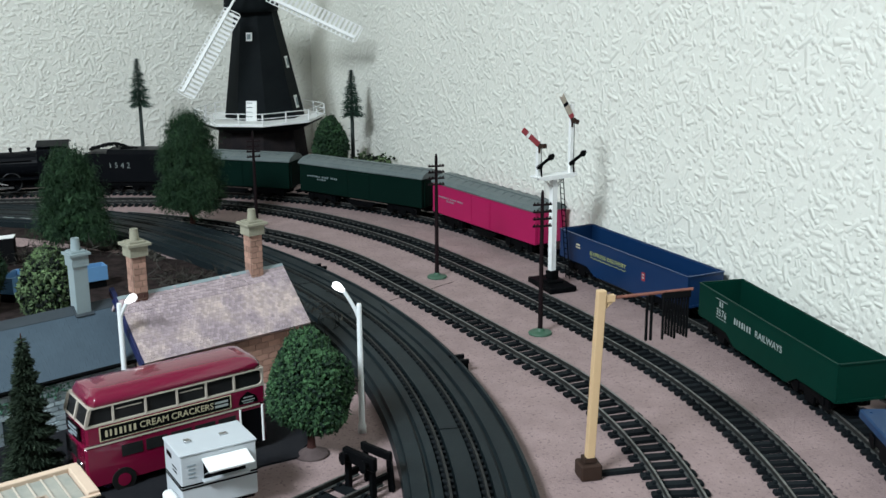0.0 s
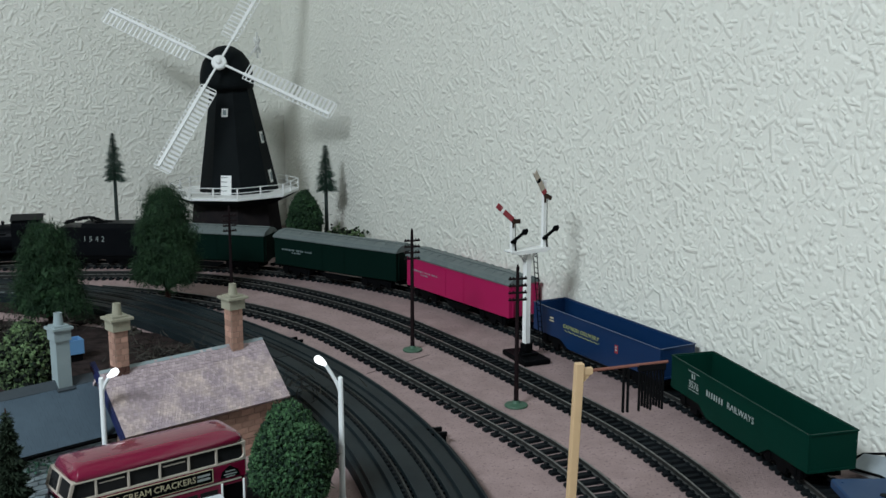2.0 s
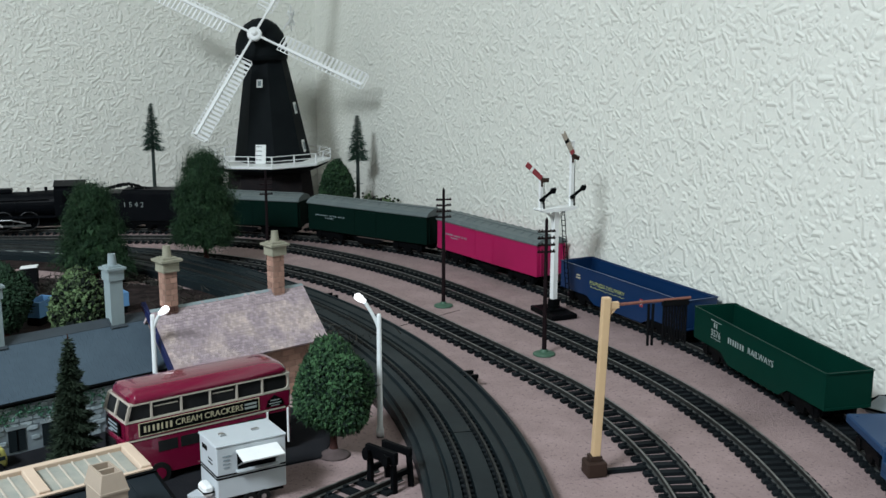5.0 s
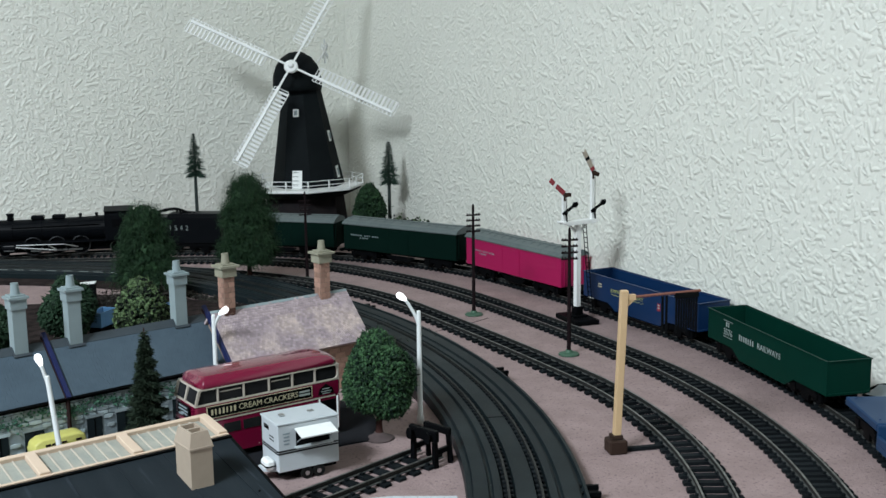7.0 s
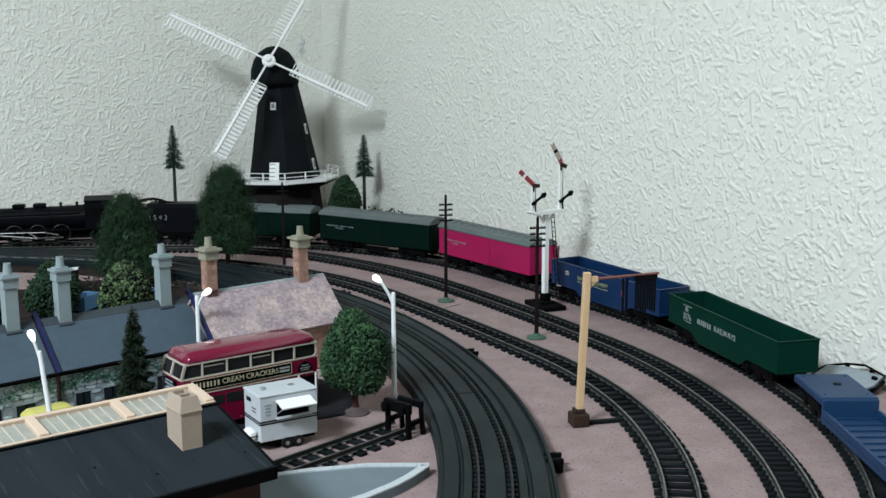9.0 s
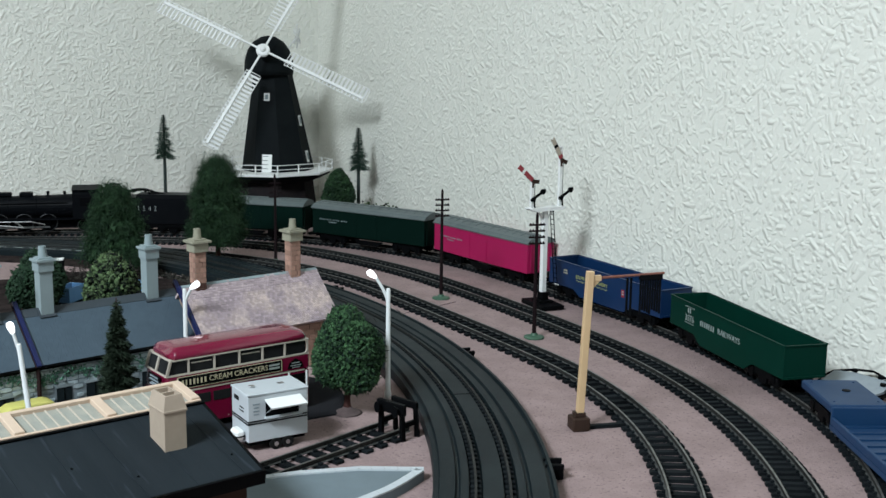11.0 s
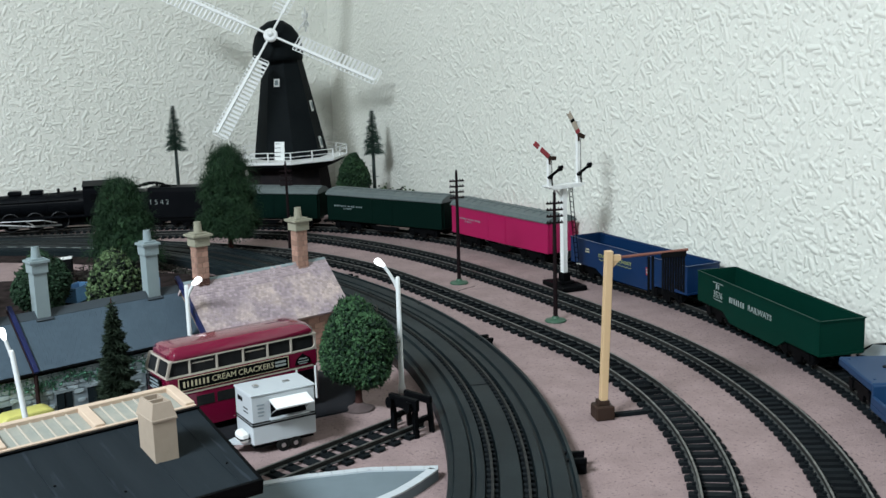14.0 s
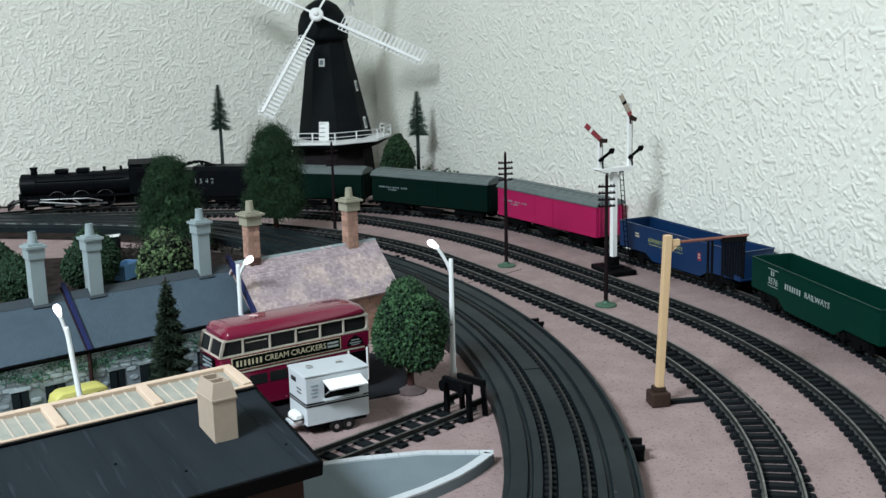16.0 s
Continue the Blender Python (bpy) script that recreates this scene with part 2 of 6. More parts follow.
SHINGLE_REST = material("mauve_stone_slate_joined", (0.56, 0.448, 0.400), 0.85, second=(0.355, 0.285, 0.305), grain=55, mix=0.8, bump=0.3,
                        bump_grain=600, random_value=0.20, island=True)
BLUEPIPE = material("navy_blue_strip", (0.010, 0.016, 0.075), 0.45, grain=150, mix=0.3)
DARKPANE = material("dark_window_pane", (0.02, 0.028, 0.032), 0.15, grain=90, mix=0.4)
SHEDROOF = material("black_felt_roof", (0.0145, 0.0192, 0.0232), 0.5, second=(0.0210, 0.0270, 0.0318), grain=26, mix=0.6, bump=0.1, bump_grain=700,
                    fleck=(0.030, 0.038, 0.047), fleck_grain=130, fleck_at=0.66, stretch=(2.4, 0.14, 1))
TAN = material("tan_plastic", (0.64, 0.49, 0.375), 0.5, second=(0.56, 0.42, 0.315), grain=80, mix=0.3)
STONETAN = material("buff_chimney", (0.40, 0.32, 0.25), 0.6, second=(0.345, 0.275, 0.215), grain=120, mix=0.4, bump=0.1)
PLATFORM = material("grey_platform", (0.150, 0.190, 0.212), 0.75, second=(0.127, 0.161, 0.180), grain=40, mix=0.4, bump=0.1)
YELLOW = material("yellow_car_paint", (0.60, 0.56, 0.16), 0.4, grain=60, mix=0.15)
SKYBLUE = material("light_blue_plastic", (0.12, 0.27, 0.48), 0.45, grain=90, mix=0.25)
EARTH_AND_SHADE = material("brown_earth_and_shade", (0.045, 0.033, 0.031), 0.9, second=(0.014, 0.011, 0.011), grain=80, mix=0.6, bump=0.5)
TARMAC = material("dark_tarmac_and_shade", (0.013, 0.014, 0.017), 0.85, second=(0.021, 0.021, 0.023), grain=40, mix=0.5, bump=0.3, bump_grain=900)
PINEBARK = material("grey_green_pine_stem", (0.046, 0.058, 0.055), 0.7, grain=300, mix=0.5, bump=0.2)
MOUND = material("pinkish_brown_mound", (0.10, 0.072, 0.070), 0.9, second=(0.065, 0.046, 0.045), grain=160, mix=0.5, bump=0.5)
TRUNK = material("brown_trunk", (0.055, 0.026, 0.023), 0.8, grain=300, mix=0.5, bump=0.3)
MILLBLACK = material("tarred_black_boards", (0.0065, 0.0082, 0.0095), 0.55, second=(0.010, 0.0125, 0.0135), grain=40, mix=0.5, bump=0.1)
# raised low: extra near-black clumps stand in for shaded gaps between leaves
LEAF_ROUND = leafy("bright_green_leaves", (0.0025, 0.013, 0.007), (0.050, 0.118, 0.048), low=0.6)
LEAF_BUSH = leafy("yellow_green_leaves", (0.0008, 0.004, 0.002), (0.118, 0.182, 0.080), low=0.75)
# the dark bushes' own green; also used to shade the inside of crowns
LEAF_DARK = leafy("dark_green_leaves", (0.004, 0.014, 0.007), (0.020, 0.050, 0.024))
LEAF_WILLOW = leafy("willow_green_strands", (0.0030, 0.014, 0.008), (0.024, 0.060, 0.023))
LEAF_FIR = leafy("blackish_green_needles", (0.006, 0.014, 0.008), (0.022, 0.036, 0.020))
LEAF_WIRE = leafy("bottle_green_bristles", (0.012, 0.035, 0.024), (0.030, 0.065, 0.045))

GLOW = bpy.data.materials.new("glowing_lamp_glass")
GLOW.use_nodes = True
GLOW.node_tree.nodes["Principled BSDF"].inputs["Base Color"].default_value = (0.9, 0.9, 0.92, 1)
GLOW.node_tree.nodes["Principled BSDF"].inputs["Emission Color"].default_value = (0.95, 0.97, 1.0, 1)
GLOW.node_tree.nodes["Principled BSDF"].inputs["Emission Strength"].default_value = 2.4

CLEAR = material("dusty_translucent_glazing", (0.37, 0.355, 0.305), 0.35, second=(0.27, 0.285, 0.255), grain=130, mix=0.6, spec=0.5)
LINING = material("pale_rooflight_bar", (0.54, 0.475, 0.40), 0.6, grain=150, mix=0.3)
PIPE = material("dark_brown_downpipe", (0.030, 0.018, 0.018), 0.6, grain=150, mix=0.3)
CARDGREY = material("grey_plastic_card", (0.30, 0.34, 0.365), 0.5, second=(0.25, 0.285, 0.31), grain=120, mix=0.4)
TYRE = material("worn_wheel_tyre", (0.085, 0.088, 0.092), 0.45, 0.8, grain=200, mix=0.4)
PURPLE = material("purple_plastic", (0.075, 0.05, 0.14), 0.5, grain=150, mix=0.3)
MILLBASE = material("weathered_dark_brick", (0.014, 0.013, 0.015), 0.8, second=(0.026, 0.021, 0.021), grain=110, mix=0.5, bump=0.2)
MOSS = leafy("moss_green_scatter", (0.030, 0.085, 0.060), (0.10, 0.24, 0.165))


# ---- mesh tools ----
I4 = Matrix.Identity(4)


def rot(deg, axis="Z"):
    return Matrix.Rotation(radians(deg), 4, axis)


def shift(x, y, z=0.0):
    return Matrix.Translation((x, y, z))


def part(name, bm, mat, parent=None, label="", smooth=False):
    me = bpy.data.meshes.new(name)
    bmesh.ops.recalc_face_normals(bm, faces=bm.faces)
    bm.to_mesh(me)
    bm.free()
    me.materials.append(mat)
    if smooth:
        me.polygons.foreach_set("use_smooth", [True] * len(me.polygons))
    ob = new(name, me)
    if parent is not None:
        ob.parent = parent
    if label:
        ob["label"] = label
    return ob


def shared(name, me, parent, m):
    ob = new(name, me)
    ob.parent = parent
    ob.matrix_local = m
    return ob


def thing(name, label, category, m=I4, group="", kind=""):
    ob = new(name)
    ob.empty_display_size = 0.01
    ob.matrix_world = m
    return tagged(ob, label, category, group, kind)


def box(bm, x0, x1, y0, y1, z0, z1, m=I4, bevel=0.0):
    v = [bm.verts.new(m @ Vector(p)) for p in ((x0, y0, z0), (x1, y0, z0), (x1, y1, z0), (x0, y1, z0), (x0, y0, z1), (x1, y0, z1), (x1, y1, z1), (x0, y1, z1))]
    f = [bm.faces.new([v[i] for i in q]) for q in ((0, 3, 2, 1), (4, 5, 6, 7), (0, 1, 5, 4), (1, 2, 6, 5), (2, 3, 7, 6), (3, 0, 4, 7))]
    if bevel:
        edges = {e for q in f for e in q.edges}
        bmesh.ops.bevel(bm, geom=list(edges), offset=bevel, segments=1, affect="EDGES", profile=0.5)
    return bm


def prism(bm, outline, y0, y1, m=I4):
    """A polygon in x and z, drawn out from y0 to y1."""
    a = [bm.verts.new(m @ Vector((x, y0, z))) for x, z in outline]
    b = [bm.verts.new(m @ Vector((x, y1, z))) for x, z in outline]
    bm.faces.new(a)
    bm.faces.new(b[::-1])
    for i in range(len(a)):
        j = (i + 1) % len(a)
        bm.faces.new((a[i], b[i], b[j], a[j]))
    return bm


def slab(bm, outline, z0, z1, m=I4):
    """A polygon in x and y, from z0 to z1."""
    a = [bm.verts.new(m @ Vector((x, y, z0))) for x, y in outline]
    b = [bm.verts.new(m @ Vector((x, y, z1))) for x, y in outline]
    bm.faces.new(a[::-1])
    bm.faces.new(b)
    for i in range(len(a)):
        j = (i + 1) % len(a)
        bm.faces.new((a[i], a[j], b[j], b[i]))
    return bm


def lathe(bm, profile, m=I4, seg=16):
    """Rings of (radius, height) round z, closed at both ends."""
    rings = []
    for r, z in profile:
        rings.append([bm.verts.new(m @ Vector((r * math.cos(2 * math.pi * k / seg), r * math.sin(2 * math.pi * k / seg), z))) for k in range(seg)])
    for a, b in zip(rings, rings[1:]):
        for k in range(seg):
            j = (k + 1) % seg
            bm.faces.new((a[k], a[j], b[j], b[k]))
    bm.faces.new(rings[0][::-1])
    bm.faces.new(rings[-1])
    return bm


def rod(bm, a, b, r, seg=8, r2=None):
    a, b = Vector(a), Vector(b)
    q = (b - a).to_track_quat("Z", "Y").to_matrix().to_4x4()
    return lathe(bm, [(r, 0), (r2 or r, (b - a).length)], Matrix.Translation(a) @ q, seg)


def tube(bm, pts, r, seg=8):
    pts = [Vector(p) for p in pts]
    rings = []
    for i, p in enumerate(pts):
        d = (pts[min(i + 1, len(pts) - 1)] - pts[max(i - 1, 0)]).normalized()
        q = d.to_track_quat("Z", "Y").to_matrix()
        rings.append([bm.verts.new(p + q @ Vector((r * math.cos(2 * math.pi * k / seg), r * math.sin(2 * math.pi * k / seg), 0))) for k in range(seg)])
    for a, b in zip(rings, rings[1:]):
        for k in range(seg):
            j = (k + 1) % seg
            bm.faces.new((a[k], a[j], b[j], b[k]))
    bm.faces.new(rings[0][::-1])
    bm.faces.new(rings[-1])
    return bm


def words(text, size, m, mat, parent, name="lettering", label="", align="CENTER", bold=0.0):
    """Letters as a thin mesh, lying in x and y of m, centred."""
    cu = bpy.data.curves.new(name, "FONT")
    cu.body, cu.size, cu.align_x, cu.align_y = text, size, align, "CENTER"
    cu.extrude = 0.00012
    cu.offset = bold
    cu.resolution_u = 2
    tmp = new("tmp", cu)
    me = bpy.data.meshes.new_from_object(tmp.evaluated_get(bpy.context.evaluated_depsgraph_get()))
    bpy.data.objects.remove(tmp)
    me.materials.clear()
    me.materials.append(mat)
    ob = new(name, me)
    ob.parent = parent
    ob.matrix_local = m
    if label:
        ob["label"] = label
    return ob


def fitted_words(text, width, high, m, mat, parent, name="lettering", label=""):
    """Letters stretched to a width and a height."""
    ob = words(text, high * 1.4, m, mat, parent, name, label)
    xs, ys = [v.co.x for v in ob.data.vertices], [v.co.y for v in ob.data.vertices]
    ob.matrix_local = m @ Matrix.Diagonal((width / (max(xs) - min(xs)), high / (max(ys) - min(ys)), 1, 1))
    return ob


def letter_bars(t, x0, x1, z, high, n, mat, y, name="lettering_bar"):
    """Plain upright bars in a row, standing for a name, on a face that looks to -y."""
    step = (x1 - x0) / n
    bm = bmesh.new()
    for i in range(n):
        a = x0 + step * (i + 0.14)
        box(bm, a, a + step * (0.50, 0.36, 0.44)[i % 3], y - 0.0002, y, z - high / 2, z + high / 2)
    part(name, bm, mat, t, "plain bars of lettering")


SIDE = Matrix(((1, 0, 0, 0), (0, 0, -1, 0), (0, 1, 0, 0), (0, 0, 0, 1)))  # letters upright on a face that looks to -y

random.seed(7)

# ---- the room and the board ----
CORNER = Vector((-0.150, 1.580))
WALL_TURN = 27.1      # degrees by which the right wall leans from the y axis
ROOM = shift(CORNER.x, CORNER.y) @ rot(WALL_TURN)   # x to the room's right along the left wall's normal; y into the corner


def room_wall(name, x0, x1, y0, y1, label, mat=WALLPAPER):
    bm = bmesh.new()
    box(bm, 0, x1 - x0, 0, y1 - y0, 0, 2.3)
    ob = part(name, bm, mat)
    ob.matrix_world = ROOM @ shift(x0, y0, -0.9)
    return tagged(ob, label, "wall", kind="structure")


# the wallpaper's strokes lie in a wall's local y and z, so the left wall is turned on its end
def turned_wall(name, x0, x1, y0, y1, label, mat=WALLPAPER):
    bm = bmesh.new()
    box(bm, 0, y1 - y0, 0, x1 - x0, 0, 2.3)
    ob = part(name, bm, mat)
    ob.matrix_world = ROOM @ shift(x1, y0, -0.9) @ rot(90)
    return tagged(ob, label, "wall", kind="structure")


room_wall("wall_right", 0.0, 0.1, -3.3, 0.1, "cream wall in embossed stroke-patterned paper")
turned_wall("wall_left", -2.9, 0.0, 0.0, 0.1, "cream wall in embossed paper behind the windmill")
# unseen walls, added in a dark tone to lessen the bounced light
turned_wall("wall_back", -2.9, 0.1, -3.4, -3.3, "unseen wall behind the camera, darkened to cut fill light", FILLCUT)
room_wall("wall_far_side", -3.0, -2.9, -3.4, 0.1, "unseen wall across the room, darkened to cut fill light", FILLCUT)
# unseen ceiling; its grey is set to bounce less light down
bm = bmesh.new()
box(bm, -3.0, 0.1, -3.4, 0.1, 1.4, 1.5)
ob = part("ceiling", bm, PLASTER)
ob.matrix_world = ROOM
tagged(ob, "unseen plain ceiling, toned down to cut fill light", "ceiling", kind="structure")
bm = bmesh.new()
box(bm, -3.0, 0.1, -3.4, 0.1, -0.95, -0.9)
ob = part("floor", bm, CARPET)
ob.matrix_world = ROOM
tagged(ob, "dark carpeted room floor below the layout", "floor", kind="structure")

bm = bmesh.new()
box(bm, -1.35, -0.001, -1.45, -0.001, -0.018, 0.0)
ob = part("ground", bm, BOARD)
ob.matrix_world = ROOM
tagged(ob, "layout board covered in pink granite ballast sheet", "baseboard", kind="structure")


def lamp_fitting():
    t = thing("ceiling_light", "round white opal ceiling light, switched on", "ceiling light", shift(-0.95, -0.55, 1.4))
    bm = bmesh.new()
    lathe(bm, [(0.10, 0), (0.11, -0.02), (0.11, -0.035), (0.05, -0.04)], seg=32)
    part("base", bm, WHITEPLASTIC, t, smooth=True)
    return t


lamp_fitting()


# ---- tracks ----
GAUGE = 0.0165


def line_of(start, heading, sections, step=0.002):
    """Places, headings and lengths along a line of arcs. heading: degrees to the left of +y. sections: (length, curvature to the left)."""
    x, y = start
    h, s = radians(heading), 0.0
    out = [(0.0, x, y, h)]
    for length, k in sections:
        n = max(2, round(length / step))
        ds = length / n
        for _ in range(n):
            h += k * ds / 2
            x, y = x - math.sin(h) * ds, y + math.cos(h) * ds
            h += k * ds / 2
            s += ds
            out.append((s, x, y, h))
    return out


def on_line(line, s):
    lo, hi = 0, len(line) - 1
    while hi - lo > 1:
        mid = (lo + hi) // 2
        lo, hi = (mid, hi) if line[mid][0] <= s else (lo, mid)
    a, b = line[lo], line[hi]
    f = (s - a[0]) / max(b[0] - a[0], 1e-9)
    return tuple(p + f * (q - p) for p, q in zip(a[1:], b[1:]))


def sweep(bm, line, profile, s0, s1, step=0.006, z=lambda s: 0.0, close=True):
    """A profile of (to the right, up) drawn along a line."""
    n = max(2, round((s1 - s0) / step))
    rings = []
    for i in range(n + 1):
        s = s0 + (s1 - s0) * i / n
        x, y, h = on_line(line, s)
        c, w = math.cos(h), math.sin(h)
        up = z(s)
        rings.append([bm.verts.new((x + u * c, y + u * w, v + up)) for u, v in profile])
    m = len(profile)
    for a, b in zip(rings, rings[1:]):
        for k in range(m if close else m - 1):
            j = (k + 1) % m
            bm.faces.new((a[k], b[k], b[j], a[j]))
    if close:
        bm.faces.new(rings[0])
        bm.faces.new(rings[-1][::-1])
    return bm


def sleeper_mesh(length=0.0268, width=0.0037, high=0.0019):
    bm = bmesh.new()
    h = length / 2
    prism(bm, [(-h, 0), (h, 0), (h, high * 0.8), (h - 0.0008, high), (-h + 0.0008, high), (-h, high * 0.8)], -width / 2, width / 2)
    for side in (-1, 1):
        for k in (-1, 1):
            x = side * GAUGE / 2 + k * 0.0019
            box(bm, x - 0.0009, x + 0.0009, -0.0011, 0.0011, high, high + 0.0011)
    me = bpy.data.meshes.new("sleeper")
    bm.normal_update()
    bm.to_mesh(me)
    bm.free()
    me.materials.append(SLEEPER)
    return me


def railway_track(label, line, s0, s1, pitch=0.0086, wide=0.0037):
    t = thing("railway_track", label, "railway track", group="curved tracks")
    plank = sleeper_mesh(width=wide)
    for side in (-1, 1):
        u = side * GAUGE / 2
        bm = bmesh.new()
        sweep(bm, line, [(u - 0.0003, 0.0022), (u + 0.0003, 0.0022), (u + 0.0003, 0.0040), (u + 0.0006, 0.0043), (u + 0.0006, 0.0050),
                         (u - 0.0006, 0.0050), (u - 0.0006, 0.0043), (u - 0.0003, 0.0040)], s0, s1)
        rail = part("rail", bm, RAIL, t)
        # foot painted paler than the web, as if its edge caught the light
        bm = bmesh.new()
        sweep(bm, line, [(u - 0.0012, 0.0020), (u - 0.0012, 0.0024), (u - 0.0004, 0.0027), (u + 0.0004, 0.0027), (u + 0.0012, 0.0024), (u + 0.0012, 0.0020)], s0, s1)
        part("rail_foot", bm, RAILFOOT, rail, "rail foot, paled as a lit edge")
        bm = bmesh.new()
        sweep(bm, line, [(u - 0.0005, 0.0050), (u + 0.0005, 0.0050), (u + 0.0005, 0.0053), (u - 0.0005, 0.0053)], s0, s1)
        part("rail_head", bm, RAILTOP, rail, "worn rail head")
    n = int((s1 - s0) / pitch)
    for i in range(n):
        x, y, h = on_line(line, s0 + (i + 0.5) * pitch)
        shared("sleeper", plank, t, shift(x, y) @ Matrix.Rotation(h + random.uniform(-0.012, 0.012), 4, "Z"))
    return t


LINE_D = line_of((0.0909, 0.3229), -46.5, [(0.16, 2.084), (0.25, 2.334), (0.25, 1.494), (0.20, 0.263), (0.20, 2.382), (0.30, 2.03), (0.40, 2.0)])
LINE_C = line_of((0.1446, 0.4281), -22.6, [(0.16, 2.235), (0.25, 1.868), (0.25, 0.422), (0.20, 1.668), (0.20, 3.5), (0.30, 0.4), (0.20, 0.6)])
LINE_B = line_of((0.0681, 0.4000), -30.7, [(0.16, 2.560), (0.25, 2.404), (0.25, 0.215), (0.20, 2.498), (0.20, 2.1), (0.15, 0.7)])
LINE_A = line_of((-0.0233, 0.3152), -21.7, [(0.16, 1.411), (0.25, 1.504), (0.25, 1.413), (0.20, 1.15), (0.20, 2.8), (0.30, 0.7), (0.20, 0.3)])


def at_zero(line, want):
    """The length along a line at its nearest place to a point."""
    return min(line, key=lambda p: (p[1] - want[0]) ** 2 + (p[2] - want[1]) ** 2)[0]


D0 = at_zero(LINE_D, (0.2056, 0.499))


# ---- rolling stock: a wagon stands with its length along x, its near side at -y ----
def on_track(line, s0, s1):
    """The pose of a vehicle whose ends stand at s0 and s1: its x runs from s1 back to s0."""
    a, b = on_line(line, s0), on_line(line, s1)
    mid = ((a[0] + b[0]) / 2, (a[1] + b[1]) / 2)
    turn = math.atan2(a[1] - b[1], a[0] - b[0])
    return shift(*mid) @ Matrix.Rotation(turn, 4, "Z")


def wheel_mesh(r=0.0062):
    bm = bmesh.new()
    lathe(bm, [(r * 0.3, -0.0012), (r * 0.75, -0.0010), (r * 0.8, -0.0014), (r * 0.97, -0.0014), (r, 0.0008), (r * 1.12, 0.0009), (r * 1.12, 0.0014), (r * 0.3, 0.0014)],
          rot(90, "X"), 20)
    me = bpy.data.meshes.new("wheel")
    bm.normal_update()
    bm.to_mesh(me)
    bm.free()
    me.materials.append(BLACK)
    return me


WHEEL_MESH = wheel_mesh()


def bogie(t, x, name="bogie"):
    bm = bmesh.new()
    for side in (-1, 1):
        y = side * 0.0118
        prism(bm, [(-0.018, 0.0075), (-0.014, 0.0055), (-0.010, 0.0085), (-0.005, 0.0095), (-0.004, 0.0050), (0.004, 0.0050), (0.005, 0.0095), (0.010, 0.0085),
                   (0.014, 0.0055), (0.018, 0.0075), (0.018, 0.0125), (0.008, 0.0140), (-0.008, 0.0140), (-0.018, 0.0125)], y - 0.0009, y + 0.0009)
        for k in (-0.0125, 0.0125):
            box(bm, k - 0.0022, k + 0.0022, y - 0.0016, y + 0.0016, 0.0085, 0.0128)
    box(bm, -0.005, 0.005, -0.0118, 0.0118, 0.0100, 0.0130)
    b = part(name, bm, BLACK, t)
    b.matrix_local = shift(x, 0)
    for k in (-0.0125, 0.0125):
        for side in (-1, 1):
            shared("wheel", WHEEL_MESH, b, shift(k, side * 0.0083, 0.0125) @ (rot(180) if side > 0 else I4))
    return b


def coupling(t, x, way):
    bm = bmesh.new()
    box(bm, min(0, way * 0.013), max(0, way * 0.013), -0.0022, 0.0022, 0.0100, 0.0112)
    box(bm, way * 0.013 - 0.0008, way * 0.013 + 0.0008, -0.0065, 0.0065, 0.0092, 0.0125)
    c = part("coupling", bm, BLACK, t)
    c.matrix_local = shift(x, 0)
    return c


def bars(t, places, mat, y, name="lettering", label=""):
    """Small plain bars where the writing cannot be read: (x, z, long, high)."""
    bm = bmesh.new()
    for x, z, w, h in places:
        box(bm, x - w / 2, x + w / 2, y - 0.00012, y, z - h / 2, z + h / 2)
    return part(name, bm, mat, t, label)


def open_wagon(name, label, m, length, body, drop, top=0.0358, wide=0.0300):
    """A bogie open wagon whose sides hang lower between the bogies."""
    t = thing(name, label, "wagon", m, "train of wagons")
    h, w, floor = length / 2, wide / 2, 0.0160
    belly = h - 0.047
    bm = bmesh.new()
    for side in (-1, 1):
        y = side * (w - 0.0006)
        prism(bm, [(-h, 0.0148), (-belly - 0.010, 0.0148), (-belly, drop), (belly, drop), (belly + 0.010, 0.0148), (h, 0.0148), (h, top), (-h, top)], y - 0.0006, y + 0.0006)
    for side in (-1, 1):
        x = side * (h - 0.0006)
        box(bm, x - 0.0006, x + 0.0006, -w + 0.0013, w - 0.0013, 0.0148, top)
    box(bm, -h + 0.0012, h - 0.0012, -w + 0.0012, w - 0.0012, floor - 0.0012, floor)
    part("body", bm, body, t)
    bm = bmesh.new()
    for side in (-1, 1):
        box(bm, -h - 0.0002, h + 0.0002, side * w - 0.0007, side * w + 0.0007, top, top + 0.0008)
        box(bm, side * h - 0.0007, side * h + 0.0007, -w + 0.0008, w - 0.0008, top, top + 0.0008)
    part("top_rim", bm, body, t, "rubbed lighter rim of the wagon")
    for side in (-1, 1):
        bm = bmesh.new()
        x = side * (h + 0.0004)
        box(bm, x - 0.0005, x + 0.0005, -w + 0.001, w - 0.001, 0.0150, 0.0163)
        part("end_sill", bm, body, t)
    bm = bmesh.new()
    box(bm, -h + 0.004, h - 0.004, -0.008, 0.008, 0.0128, 0.0146)
    part("underframe", bm, BLACK, t)
    for side in (-1, 1):
        bogie(t, side * (h - 0.027))
        coupling(t, side * h, side)
    return t


